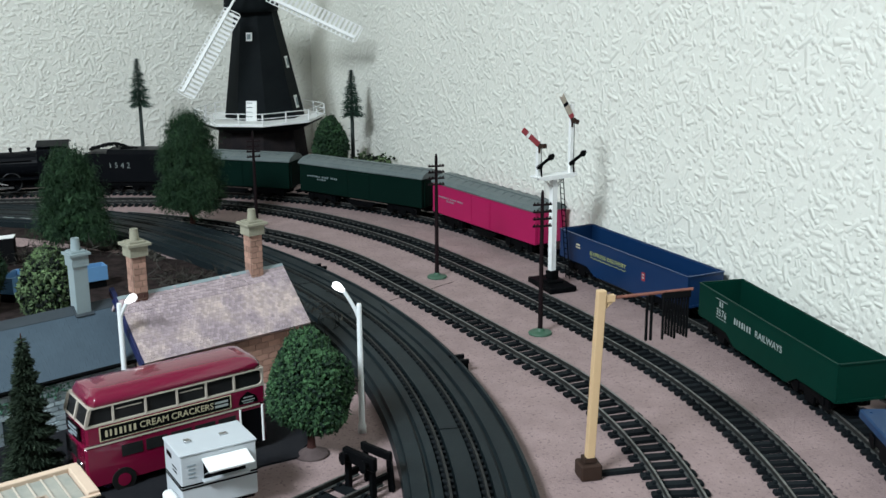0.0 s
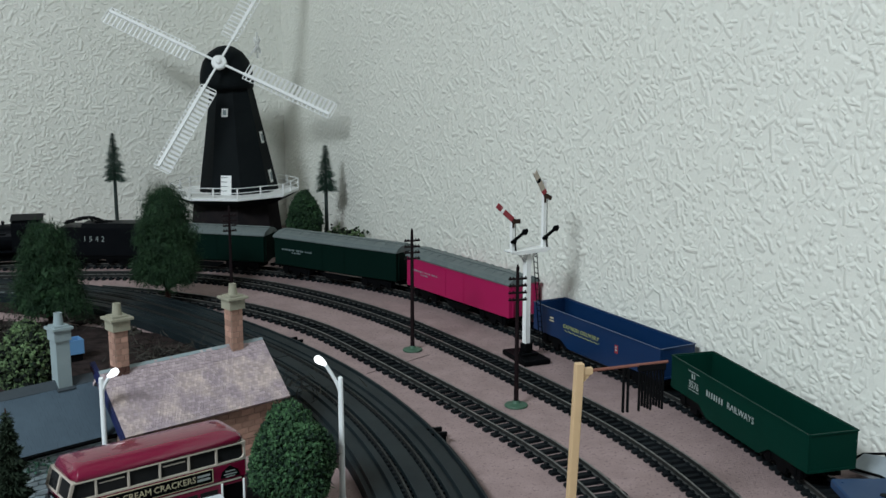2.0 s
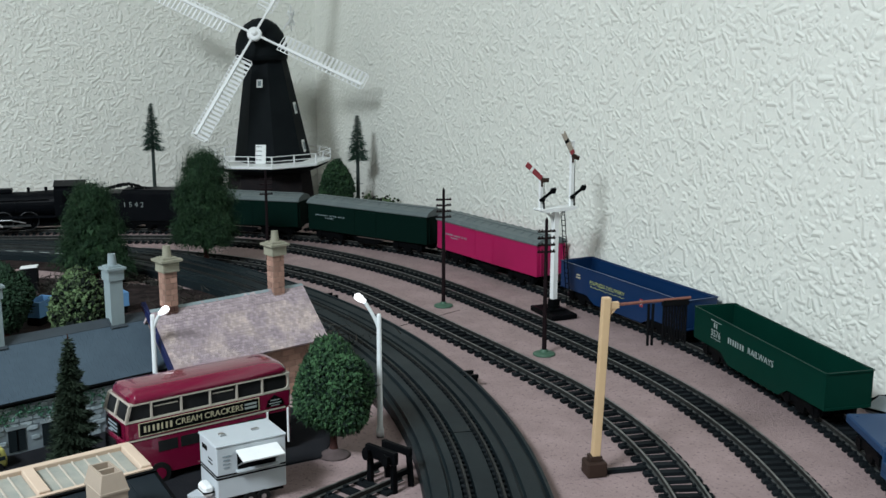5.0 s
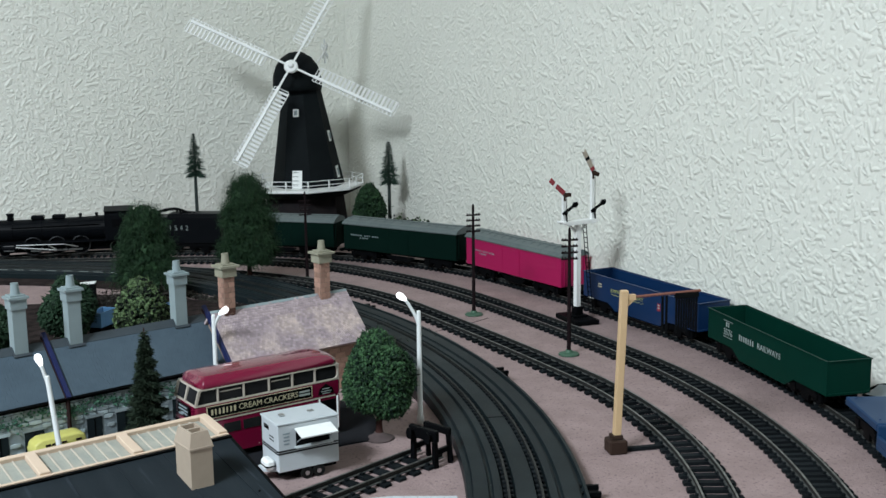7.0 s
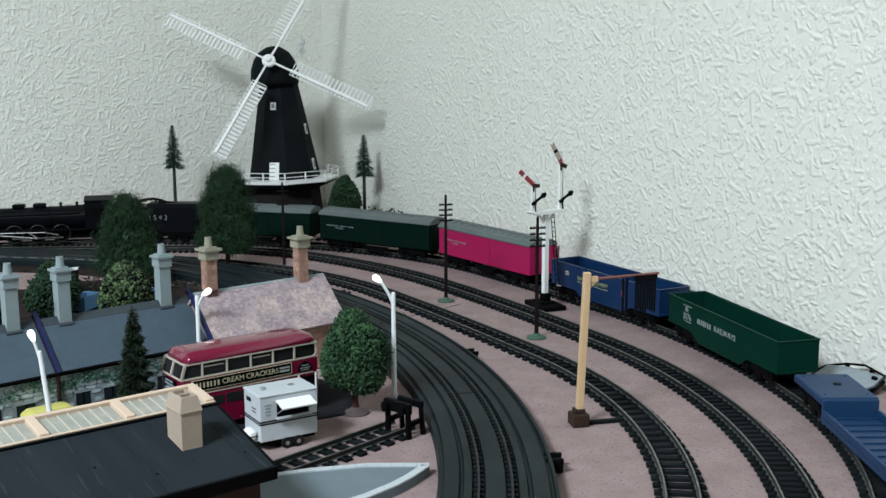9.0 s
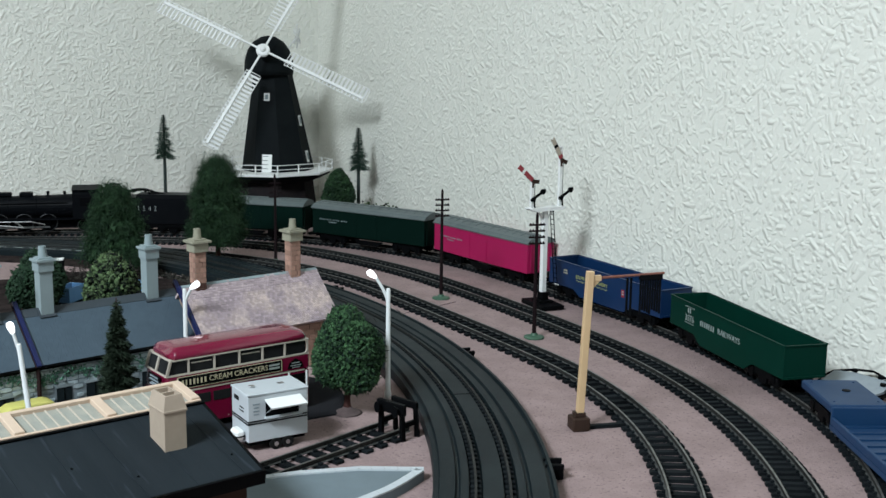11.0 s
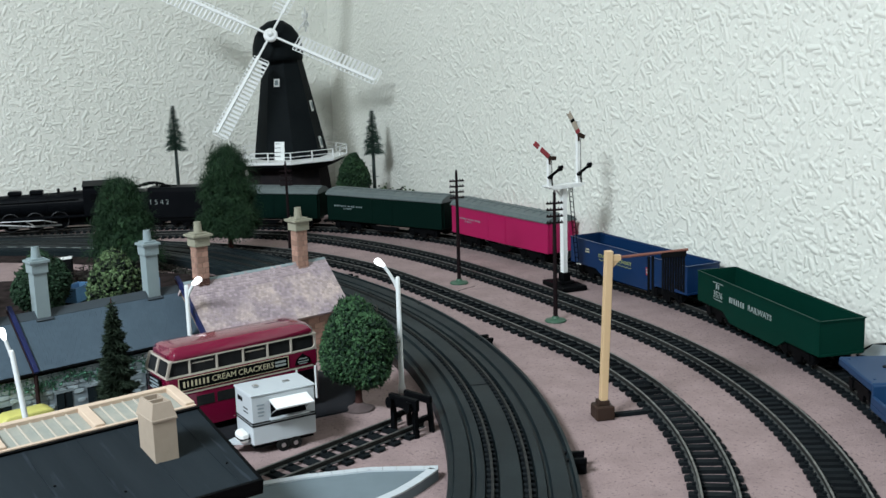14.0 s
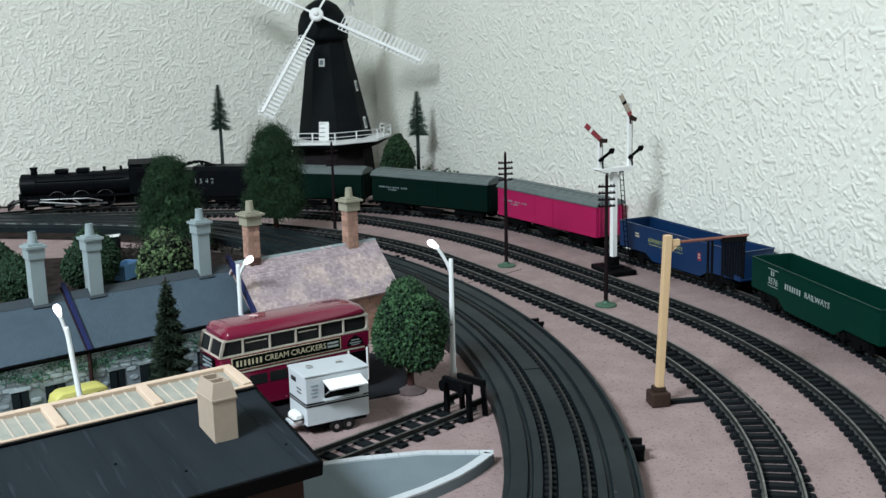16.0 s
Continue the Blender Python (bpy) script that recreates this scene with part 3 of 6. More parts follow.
def box_van(name, label, m, length, body, roof=ROOFGREY, wide=0.0315, eave=0.0428, ridge=0.0492):
    t = thing(name, label, "wagon", m, "train of wagons")
    h, w = length / 2, wide / 2
    bm = bmesh.new()
    box(bm, -h, h, -w, w, 0.0150, eave, bevel=0.0004)
    part("body", bm, body, t)
    for side in (-1, 1):
        y = side * w
        bm = bmesh.new()
        box(bm, -0.013, 0.013, y - 0.0002, y + 0.0002, 0.0175, eave - 0.003)
        door = part("sliding_door", bm, body, t)
        for k in (-0.0140, 0.0140):
            bm = bmesh.new()
            box(bm, k - 0.0004, k + 0.0004, y - 0.0003, y + 0.0003, 0.0165, eave - 0.002)
            part("door_post", bm, body, door)
        bm = bmesh.new()
        box(bm, -h * 0.52, h * 0.52, y - 0.0003, y + 0.0003, eave - 0.0020, eave - 0.0012)
        part("door_rail", bm, body, door)
    bm = bmesh.new()
    o = w + 0.0010
    prism(bm, [(-o, eave - 0.0006), (o, eave - 0.0006), (o, eave + 0.0004), (o * 0.80, eave + (ridge - eave) * 0.52), (o * 0.45, ridge - 0.0010), (0, ridge), (-o * 0.45, ridge - 0.0010), (-o * 0.80, eave + (ridge - eave) * 0.52), (-o, eave + 0.0004)],
          -h - 0.0012, h + 0.0012, rot(90) @ I4)
    part("roof", bm, roof, t)
    n = 13
    bm = bmesh.new()
    for i in range(n):
        x = -h + length * (i + 0.5) / n
        for a, b in (((-o * 0.98, eave + 0.0008), (-o * 0.45, ridge - 0.0010)), ((-o * 0.45, ridge - 0.0010), (o * 0.45, ridge - 0.0010)), ((o * 0.45, ridge - 0.0010), (o * 0.98, eave + 0.0008))):
            rod(bm, (x, a[0], a[1] + 0.0003), (x, b[0], b[1] + 0.0003), 0.00035, 4)
    part("roof_rib", bm, roof, t)
    bm = bmesh.new()
    box(bm, -h, h, -0.0032, 0.0032, ridge - 0.0004, ridge + 0.0003)
    part("roof_walk", bm, roof, t)
    for side in (-1, 1):
        x = side * (h + 0.0008)
        for k in (-0.5, 0.5):
            bm = bmesh.new()
            box(bm, x - 0.0004, x + 0.0004, k * wide * 0.75 - 0.0005, k * wide * 0.75 + 0.0005, 0.016, eave)
            part("end_stanchion", bm, body, t)
    bm = bmesh.new()
    box(bm, -h + 0.003, h - 0.003, -0.0085, 0.0085, 0.0125, 0.0149)
    prism(bm, [(-0.020, 0.0125), (-0.012, 0.0075), (0.012, 0.0075), (0.020, 0.0125)], -w + 0.003, -w + 0.0045)
    part("underframe", bm, BLACK, t)
    for side in (-1, 1):
        bogie(t, side * (h - 0.026))
        coupling(t, side * h, side)
    return t


def van_writing(v):
    """Two lines of small grey marks, a bar for each letter."""
    for x0, x1, n, z in ((-0.0660, -0.0490, 9, 0.0312), (-0.0470, -0.0375, 4, 0.0312), (-0.0355, -0.0265, 4, 0.0312), (-0.0530, -0.0510, 1, 0.0286), (-0.0500, -0.0410, 5, 0.0286)):
        letter_bars(v, x0, x1, z, 0.0015, n, CHIMNEYGREY, -0.01585)


def train():
    def pose_of(a, b):
        return on_track(LINE_D, D0 + a, D0 + b)

    g = open_wagon("open_wagon", "bottle green open bogie wagon with white lettering", pose_of(0.211, 0.364), 0.1540, WAGONGREEN, 0.0088)
    y = -0.01505
    fitted_words("RAILWAYS", 0.0295, 0.0040, shift(0.0090, y, 0.0252) @ SIDE, WHITELETTER, g)
    letter_bars(g, -0.0310, -0.0100, 0.0252, 0.0038, 7, WHITELETTER, -0.01502)
    fitted_words("3576", 0.0125, 0.0046, shift(-0.0470, y, 0.0245) @ SIDE, WHITELETTER, g, "number")
    letter_bars(g, -0.0500, -0.0440, 0.0303, 0.0034, 2, WHITELETTER, -0.01502)
    bars(g, [(-0.0470, 0.0330, 0.014, 0.0004), (-0.0470, 0.0211, 0.013, 0.0004)], WHITELETTER, -0.01502, "mark")
    b = open_wagon("open_wagon", "royal blue open bogie wagon with yellow lettering", pose_of(0.382, 0.535), 0.1540, WAGONBLUE, 0.0095)
    fitted_words("EXPRESS DELIVERY", 0.0450, 0.0029, shift(-0.0135, y, 0.0262) @ SIDE, YELLOWLETTER, b)
    bm = bmesh.new()
    tube(bm, [(-0.0355 + 0.0445 * k / 40, -0.01500, 0.0229 + 0.0004 * math.sin(k * 1.3)) for k in range(41)], 0.00022, 4)
    part("underline", bm, YELLOWLETTER, b, "wavy yellow underline")
    bars(b, [(0.0295, 0.0245, 0.0038, 0.0060)], REDARM, -0.01502, "crest", "small red crest with pale marks")
    bars(b, [(0.0295, 0.0260, 0.0022, 0.0010), (0.0295, 0.0238, 0.0022, 0.0012)], WHITELETTER, -0.01520, "crest_mark")
    bars(b, [(-0.052, 0.0290, 0.005, 0.0012), (-0.052, 0.0268, 0.006, 0.0010)], GOLDLETTER, -0.01502, "mark")
    p = box_van("box_van", "magenta box van with grey ribbed roof", pose_of(0.571, 0.725), 0.153, MAGENTA)
    van_writing(p)
    v = box_van("box_van", "dark green box van with grey ribbed roof", pose_of(0.747, 0.899), 0.153, VANGREEN)
    van_writing(v)
    box_van("box_van", "dark green box van coupled behind the tender", pose_of(0.918, 1.049), 0.131, VANGREEN)
    flat_wagon(shift(0.2350, 0.5720) @ rot(-90.5))
    tender(pose_of(1.061, 1.147))
    locomotive(pose_of(1.1487, 1.3237) @ Matrix.Scale(1.06, 4))


def flat_wagon(m):
    t = thing("well_wagon", "mid blue bogie well wagon with ribbed low floor", "wagon", m, "train of wagons")
    h, w, deck = 0.1050, 0.0166, 0.0490
    for side in (-1, 1):
        x = side * (h - deck / 2)
        bm = bmesh.new()
        box(bm, x - deck / 2, x + deck / 2, -w, w, 0.0175, 0.0225, bevel=0.0008)
        raised = part("end_deck", bm, FLATBLUE, t)
        bm = bmesh.new()
        lathe(bm, [(0.0024, 0), (0.0024, 0.0004), (0.0014, 0.0004)], shift(side * (h - 0.022), 0.002, 0.0225), 14)
        part("pivot_hole", bm, BLACK, raised)
        for dx in (-0.019, 0.018):
            for y in (-0.0125, 0.0125):
                bm = bmesh.new()
                lathe(bm, [(0.0008, 0), (0.0008, 0.0003), (0.0003, 0.0005)], shift(x + dx, y, 0.0225), 8)
                part("peg", bm, FLATBLUE, raised)
        bm = bmesh.new()
        x = side * (h - deck - 0.0006)
        box(bm, x - 0.0012, x + 0.0012, -w + 0.0003, w - 0.0003, 0.0090, 0.0215, bevel=0.0004)
        part("step_plate", bm, FLATBLUE, t)
    inner = h - deck
    bm = bmesh.new()
    box(bm, -inner, inner, -w, w, 0.0085, 0.0115)
    part("well_floor", bm, FLATBLUE, t)
    for side in (-1, 1):
        bm = bmesh.new()
        y = side * (w - 0.0010)
        box(bm, -inner, inner, y - 0.0010, y + 0.0010, 0.0115, 0.0160, bevel=0.0004)
        part("side_sill", bm, FLATBLUE, t)
    for i in range(11):
        x = -inner + 0.0070 + i * (2 * inner - 0.014) / 10
        bm = bmesh.new()
        box(bm, x - 0.0006, x + 0.0006, -w + 0.002, w - 0.002, 0.0115, 0.0124)
        part("floor_rib", bm, FLATBLUE, t)
    for side in (-1, 1):
        bogie(t, side * (h - 0.024))
        coupling(t, side * h, side)
    return t


def tender(m):
    t = thing("tender", "satin black engine tender with white numbers", "tender", m, "train of wagons")
    h, w = 0.0425, 0.0162
    bm = bmesh.new()
    box(bm, -h, h, -w, w, 0.0150, 0.0455, bevel=0.0008)
    prism(bm, [(-w * 0.95, 0.0455), (w * 0.95, 0.0455), (w * 0.7, 0.0490), (-w * 0.7, 0.0490)], -h + 0.002, h * 0.45, rot(90))
    part("tank", bm, LOCOBLACK, t)
    bm = bmesh.new()
    rng = random.Random(5)
    for i in range(190):
        x, y = rng.uniform(-h + 0.002, 0.010), rng.uniform(-0.010, 0.010)
        s = rng.uniform(0.0009, 0.0017)
        top = 0.0485 + 0.0055 * math.exp(-((x + 0.018) / 0.016) ** 2) - abs(y) * 0.15
        bmesh.ops.create_icosphere(bm, subdivisions=1, radius=s, matrix=shift(x, y, top) @ rot(rng.uniform(0, 90), "X"))
    part("coal", bm, MATTBLACK, t, "heaped black coal")
    words("1 5 4 2", 0.0082, shift(-0.0060, -w - 0.0002, 0.0330) @ SIDE, WHITELETTER, t, "number", bold=-0.00012)
    bm = bmesh.new()
    box(bm, -h, h, -0.0145, 0.0145, 0.0110, 0.0149)
    part("underframe", bm, BLACK, t)
    for side in (-1, 1):
        bogie(t, side * (h - 0.020))
    coupling(t, h, 1)
    return t


def locomotive(m):
    """Front at -x."""
    t = thing("steam_locomotive", "satin black steam locomotive with bright steel rods", "locomotive", m, "train of wagons")
    bm = bmesh.new()
    lathe(bm, [(0.0020, -0.0772), (0.0090, -0.0760), (0.0112, -0.0748), (0.0120, -0.0742), (0.0120, -0.060), (0.0116, -0.058), (0.0124, 0.010), (0.0134, 0.036)], shift(0, 0, 0.0325) @ rot(90, "Y"), 28)
    part("boiler", bm, LOCOBLACK, t, smooth=False)
    for x in (-0.060, -0.030, -0.002, 0.020):
        bm = bmesh.new()
        lathe(bm, [(0.0116, -0.0005), (0.0124 + x * 0.012 + 0.0003, 0.0), (0.0124 + x * 0.012 + 0.0003, 0.0010), (0.0116, 0.0015)], shift(x, 0, 0.0325) @ rot(90, "Y"), 28)
        part("boiler_band", bm, LOCOBLACK, t)
    bm = bmesh.new()
    lathe(bm, [(0.0040, 0.0425), (0.0034, 0.0470), (0.0034, 0.0485), (0.0042, 0.0505), (0.0042, 0.0512)], shift(-0.0615, 0), 18)
    part("chimney", bm, LOCOBLACK, t, smooth=True)
    bm = bmesh.new()
    for x, r, z in ((-0.0335, 0.0058, 0.0484), (-0.012, 0.0058, 0.0486)):
        box(bm, x - 0.0068, x + 0.0068, -0.005, 0.005, 0.0440, z, bevel=0.0012)
    part("dome", bm, LOCOBLACK, t)
    bm = bmesh.new()
    for x in (0.010, 0.027):
        lathe(bm, [(0.0014, 0.044), (0.0014, 0.0470), (0.0020, 0.0476), (0.0012, 0.0492)], shift(x, 0), 10)
    rod(bm, (-0.060, -0.0125, 0.0375), (0.030, -0.0138, 0.0385), 0.0006, 6)
    part("safety_valve", bm, LOCOBLACK, t)
    bm = bmesh.new()
    w = 0.0158
    prism(bm, [(-w, 0.020), (w, 0.020), (w, 0.0470), (w * 0.75, 0.0520), (0, 0.0545), (-w * 0.75, 0.0520), (-w, 0.0470)], -0.036, -0.064, rot(90))
    cab = part("cab", bm, LOCOBLACK, t)
    bars(cab, [(0.050, 0.0385, 0.013, 0.009)], BLACK, -w - 0.0001, "cab_window", "dark cab side window")
    bm = bmesh.new()
    prism(bm, [(-w * 1.05, 0.0518), (0, 0.0556), (w * 1.05, 0.0518), (w * 1.05, 0.0508), (0, 0.0546), (-w * 1.05, 0.0508)], -0.0355, -0.066, rot(90))
    part("cab_roof", bm, LOCOBLACK, t)
    bm = bmesh.new()
    box(bm, -0.066, 0.036, -0.0155, 0.0155, 0.0195, 0.0210)
    prism(bm, [(-0.086, 0.0130), (-0.066, 0.0195), (-0.066, 0.0210), (-0.087, 0.0145)], -0.0140, 0.0140)
    box(bm, -0.0885, -0.0865, -0.0150, 0.0150, 0.0085, 0.0155)
    part("running_board", bm, LOCOBLACK, t)
    bm = bmesh.new()
    box(bm, -0.078, 0.060, -0.006, 0.006, 0.0095, 0.0240)
    part("frame", bm, BLACK, t)
    for x, r in ((-0.068, 0.0058), (-0.039, 0.0100), (-0.0145, 0.0100), (0.010, 0.0100), (0.046, 0.0062)):
        for side in (-1, 1):
            bm = bmesh.new()
            q = shift(x, side * 0.0085, 0.0063 + r) @ rot(90, "X")
            lathe(bm, [(r, -0.0012), (r, 0.0012), (r * 0.86, 0.0013), (r * 0.86, -0.0013)], q, 24)
            lathe(bm, [(r * 0.22, -0.0015), (r * 0.22, 0.0015)], q, 12)
            for k in range(10):
                a = 2 * math.pi * k / 10
                c = Vector((math.cos(a), math.sin(a), 0))
                rod(bm, q @ (c * r * 0.2), q @ (c * r * 0.88), 0.0005, 5)
            wheel = part("wheel", bm, BLACK, t)
            bm = bmesh.new()
            ring = [q @ Vector((r * 0.93 * math.cos(2 * math.pi * k / 28), r * 0.93 * math.sin(2 * math.pi * k / 28), -side * 0.0014)) for k in range(29)]
            tube(bm, ring, 0.0005, 5)
            part("tyre", bm, TYRE, wheel, "worn steel tyre")
    for side in (-1, 1):
        y = side * 0.0118
        bm = bmesh.new()
        box(bm, -0.041, 0.012, side * 0.0140 - 0.0005, side * 0.0140 + 0.0005, 0.0112, 0.0130)
        part("coupling_rod", bm, STEEL, t, "bright steel side rod")
        bm = bmesh.new()
        rod(bm, (-0.057, side * 0.0152, 0.0165), (-0.0145, side * 0.0152, 0.0118), 0.0010, 6)
        rod(bm, (-0.055, side * 0.0160, 0.0188), (-0.0065, side * 0.0160, 0.0182), 0.0007, 6)
        rod(bm, (-0.0065, side * 0.0160, 0.0182), (0.0075, side * 0.0160, 0.0150), 0.0006, 6)
        rod(bm, (-0.0245, side * 0.0158, 0.0190), (-0.0145, side * 0.0154, 0.0122), 0.0007, 6)
        part("valve_gear", bm, STEEL, t, "bright steel connecting rod")
        bm = bmesh.new()
        lathe(bm, [(0.0045, -0.070), (0.0047, -0.0695), (0.0047, -0.0565), (0.0045, -0.056)], shift(0, side * 0.0122, 0.0160) @ rot(90, "Y"), 16)
        part("cylinder", bm, LOCOBLACK, t)
        bm = bmesh.new()
        box(bm, -0.0680, -0.0575, y * 1.36 - 0.0003, y * 1.36 + 0.0003, 0.0130, 0.0190)
        part("cylinder_lining", bm, STEEL, t)
    coupling(t, -0.087, -1)
    return t


train()


# ---- the moulded road ----
def road():
    t = thing("model_road", "dark grey moulded plastic road with inset rails and a white dashed line", "road")
    s_near, s_far = 0.0, 1.45

    bm = bmesh.new()
    g, top = GAUGE / 2, 0.0092
    prof = [(-0.0290, 0.0), (-0.0288, top - 0.0026), (-0.0262, top - 0.0024), (-0.0256, top), (-0.0182, top), (-0.0174, top - 0.0018), (-0.0163, top - 0.0018), (-0.0155, top),
            (-g - 0.0034, top), (-g - 0.0031, top - 0.0036), (-g + 0.0031, top - 0.0036), (-g + 0.0034, top), (g - 0.0034, top), (g - 0.0031, top - 0.0036),
            (g + 0.0031, top - 0.0036), (g + 0.0034, top), (0.0155, top), (0.0163, top - 0.0018), (0.0174, top - 0.0018), (0.0182, top),
            (0.0262, top), (0.0268, top - 0.0020), (0.0284, top - 0.0020), (0.0290, top + 0.0002), (0.0306, top), (0.0312, 0.0)]
    sweep(bm, LINE_A, prof, s_near, s_far)
    part("road_bed", bm, ROADGREY, t)
    for side in (-1, 1):
        u = side * g
        bm = bmesh.new()
        sweep(bm, LINE_A, [(u - 0.0006, top - 0.0036), (u + 0.0006, top - 0.0036), (u + 0.0006, top + 0.0004), (u - 0.0006, top + 0.0004)], s_near, s_far)
        part("inset_rail", bm, RAIL, t, "dull steel rail sunk in the road")
        me = bpy.data.meshes.new("rail_chair")
        bm = bmesh.new()
        box(bm, -0.0027, 0.0027, -0.0014, 0.0014, 0, 0.0026, bevel=0.0003)
        bm.normal_update()
        bm.to_mesh(me)
        bm.free()
        me.materials.append(SLEEPER)
        n = 140
        for i in range(n):
            x, y, h = on_line(LINE_A, s_near + 0.10 + 0.0062 * i)
            shared("rail_chair", me, t, shift(x, y, top - 0.0036) @ Matrix.Rotation(h, 4, "Z") @ shift(u, 0))
    bm = bmesh.new()
    for s in (0.378, 0.66, 0.94):
        x, y, h = on_line(LINE_A, s)
        q = shift(x, y, top) @ Matrix.Rotation(h, 4, "Z")
        box(bm, -g + 0.003, g - 0.003, -0.0003, 0.0003, -0.0001, 0.0002, q)
    part("joint_line", bm, BLACK, t)
    # white dashes towards the far end
    for i in range(22):
        s = 1.00 + i * 0.0185
        x, y, h = on_line(LINE_A, s)
        bm = bmesh.new()
        box(bm, -0.0225, -0.0212, -0.0055, 0.0055, top, top + 0.0002, shift(x, y) @ Matrix.Rotation(h, 4, "Z"))
        part("dash", bm, WHITELETTER, t, "white painted dash")
    for s in [at_zero(LINE_A, p) for p in ((0.058, 0.578), (0.020, 0.790), (-0.080, 1.000))]:
        x, y, h = on_line(LINE_A, s)
        q = shift(x, y) @ Matrix.Rotation(h, 4, "Z") @ shift(0.0270, 0)
        bm = bmesh.new()
        box(bm, 0.0, 0.0100, -0.0050, 0.0050, 0.0004, 0.0062, q, 0.0005)
        box(bm, 0.0005, 0.0100, -0.0060, -0.0040, 0.0062, 0.0085, q)
        box(bm, 0.0005, 0.0100, 0.0030, 0.0050, 0.0062, 0.0085, q)
        part("joining_clip", bm, BLACK, t, "black plastic joining clip")
    return t


road()


# ---- trees ----
def clump_crown(name, t, mat, seed, n, shape, size, flat=0.75):
    """A crown of small faceted clumps; shape(rng) gives a place and a way out."""
    rng = random.Random(seed)
    verts, faces = [], []
    base = [Vector(p) for p in ((1, 0, 0), (-1, 0, 0), (0, 1, 0), (0, -1, 0), (0, 0, 1), (0, 0, -1))]
    tri = ((0, 2, 4), (2, 1, 4), (1, 3, 4), (3, 0, 4), (2, 0, 5), (1, 2, 5), (3, 1, 5), (0, 3, 5))
    for _ in range(n):
        p = shape(rng)
        s = size * rng.uniform(0.55, 1.35)
        q = Euler((rng.uniform(0, 6), rng.uniform(0, 6), rng.uniform(0, 6))).to_matrix()
        k = len(verts)
        for b in base:
            c = q @ Vector((b.x * rng.uniform(0.7, 1.3), b.y * rng.uniform(0.7, 1.2), b.z * flat))
            verts.append(tuple(p + c * s))
        faces += [(a + k, b + k, c + k) for a, b, c in tri]
    me = bpy.data.meshes.new(name)
    me.from_pydata(verts, [], faces)
    me.materials.append(mat)
    ob = new(name, me)
    ob.parent = t
    return ob


def blades(name, t, mat, seed, n, shape, long, wide):
    """A crown of thin blades; shape(rng) gives a root and a direction."""
    rng = random.Random(seed)
    verts, faces = [], []
    for _ in range(n):
        p, d = shape(rng)
        far = d.length if d.length < 1.2 else 1.0
        d = d.normalized()
        side = d.cross(Vector((rng.uniform(-1, 1), rng.uniform(-1, 1), rng.uniform(-1, 1)))).normalized()
        q = long * far * rng.uniform(0.6, 1.3)
        w = wide * rng.uniform(0.7, 1.3)
        k = len(verts)
        bend = Vector((rng.uniform(-1, 1), rng.uniform(-1, 1), rng.uniform(-1, 0.4))) * q * 0.18
        verts += [tuple(p - side * w), tuple(p + side * w), tuple(p + d * q * 0.55 + side * w * 0.8 + bend), tuple(p + d * q * 0.55 - side * w * 0.8 + bend), tuple(p + d * q + bend * 0.5)]
        faces += [(k, k + 1, k + 2, k + 3), (k + 3, k + 2, k + 4)]
    me = bpy.data.meshes.new(name)
    me.from_pydata(verts, [], faces)
    me.materials.append(mat)
    ob = new(name, me)
    ob.parent = t
    return ob


def round_tree(name, label, m, high, radius, trunk_high, mat, seed, n=1500, size=0.0024, squat=1.15, category="tree", trunk=True, lumps=14):
    t = thing(name, label, category, m)
    if trunk:
        bm = bmesh.new()
        lathe(bm, [(0.0042, 0), (0.0028, 0.002), (0.0020, 0.006), (0.0017, trunk_high), (0.0010, high * 0.65)], I4, 10)
        for k in range(5):
            a = k * 1.27
            rod(bm, (0, 0, trunk_high * 0.9), (math.cos(a) * radius * 0.6, math.sin(a) * radius * 0.6, trunk_high + (high - trunk_high) * 0.45), 0.0009, 5, 0.0004)
        part("trunk", bm, TRUNK, t)
        if category == "tree":
            bm = bmesh.new()
            lathe(bm, [(0.0092, 0.0002), (0.0075, 0.0009), (0.0046, 0.0020), (0.0024, 0.0040)], I4, 16)
            part("root_mound", bm, MOUND, t, "pinkish brown mound at the trunk's foot", smooth=True)
    rng = random.Random(seed)
    mid, half = (high + trunk_high) / 2, (high - trunk_high) / 2
    knots = []
    for _ in range(lumps):
        v = Vector((rng.gauss(0, 1), rng.gauss(0, 1), rng.gauss(0, 1))).normalized()
        knots.append((v, rng.uniform(0.06, 0.20)))

    def place(r):
        v = Vector((r.gauss(0, 1), r.gauss(0, 1), r.gauss(0, 1))).normalized()
        k = 0.82 + sum(a * max(0, v.dot(c) - 0.80) * 5 for c, a in knots) * 0.62
        d = k * (1.03 - abs(r.gauss(0, 0.12)))
        waist = 1.0 - 0.32 * max(0, v.z) if squat > 1 else 1.0
        return Vector((v.x * radius * d * waist, v.y * radius * d * waist, mid + v.z * half * d))

    clump_crown("crown", t, mat, seed, n, place, size)

    def sprig(r):
        p = place(r)
        out = (p - Vector((0, 0, mid))).normalized()
        return p, out + Vector((r.gauss(0, 0.5), r.gauss(0, 0.5), r.gauss(0, 0.4)))

    blades("leaf_fringe", t, mat, seed + 3, n // 3, sprig, size * 2.2, size * 0.30)
    # dark core that paints the shade between the outer clumps
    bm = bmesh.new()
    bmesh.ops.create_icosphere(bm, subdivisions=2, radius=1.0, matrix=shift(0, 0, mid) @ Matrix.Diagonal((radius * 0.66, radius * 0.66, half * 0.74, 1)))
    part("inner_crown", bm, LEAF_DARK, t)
    return t


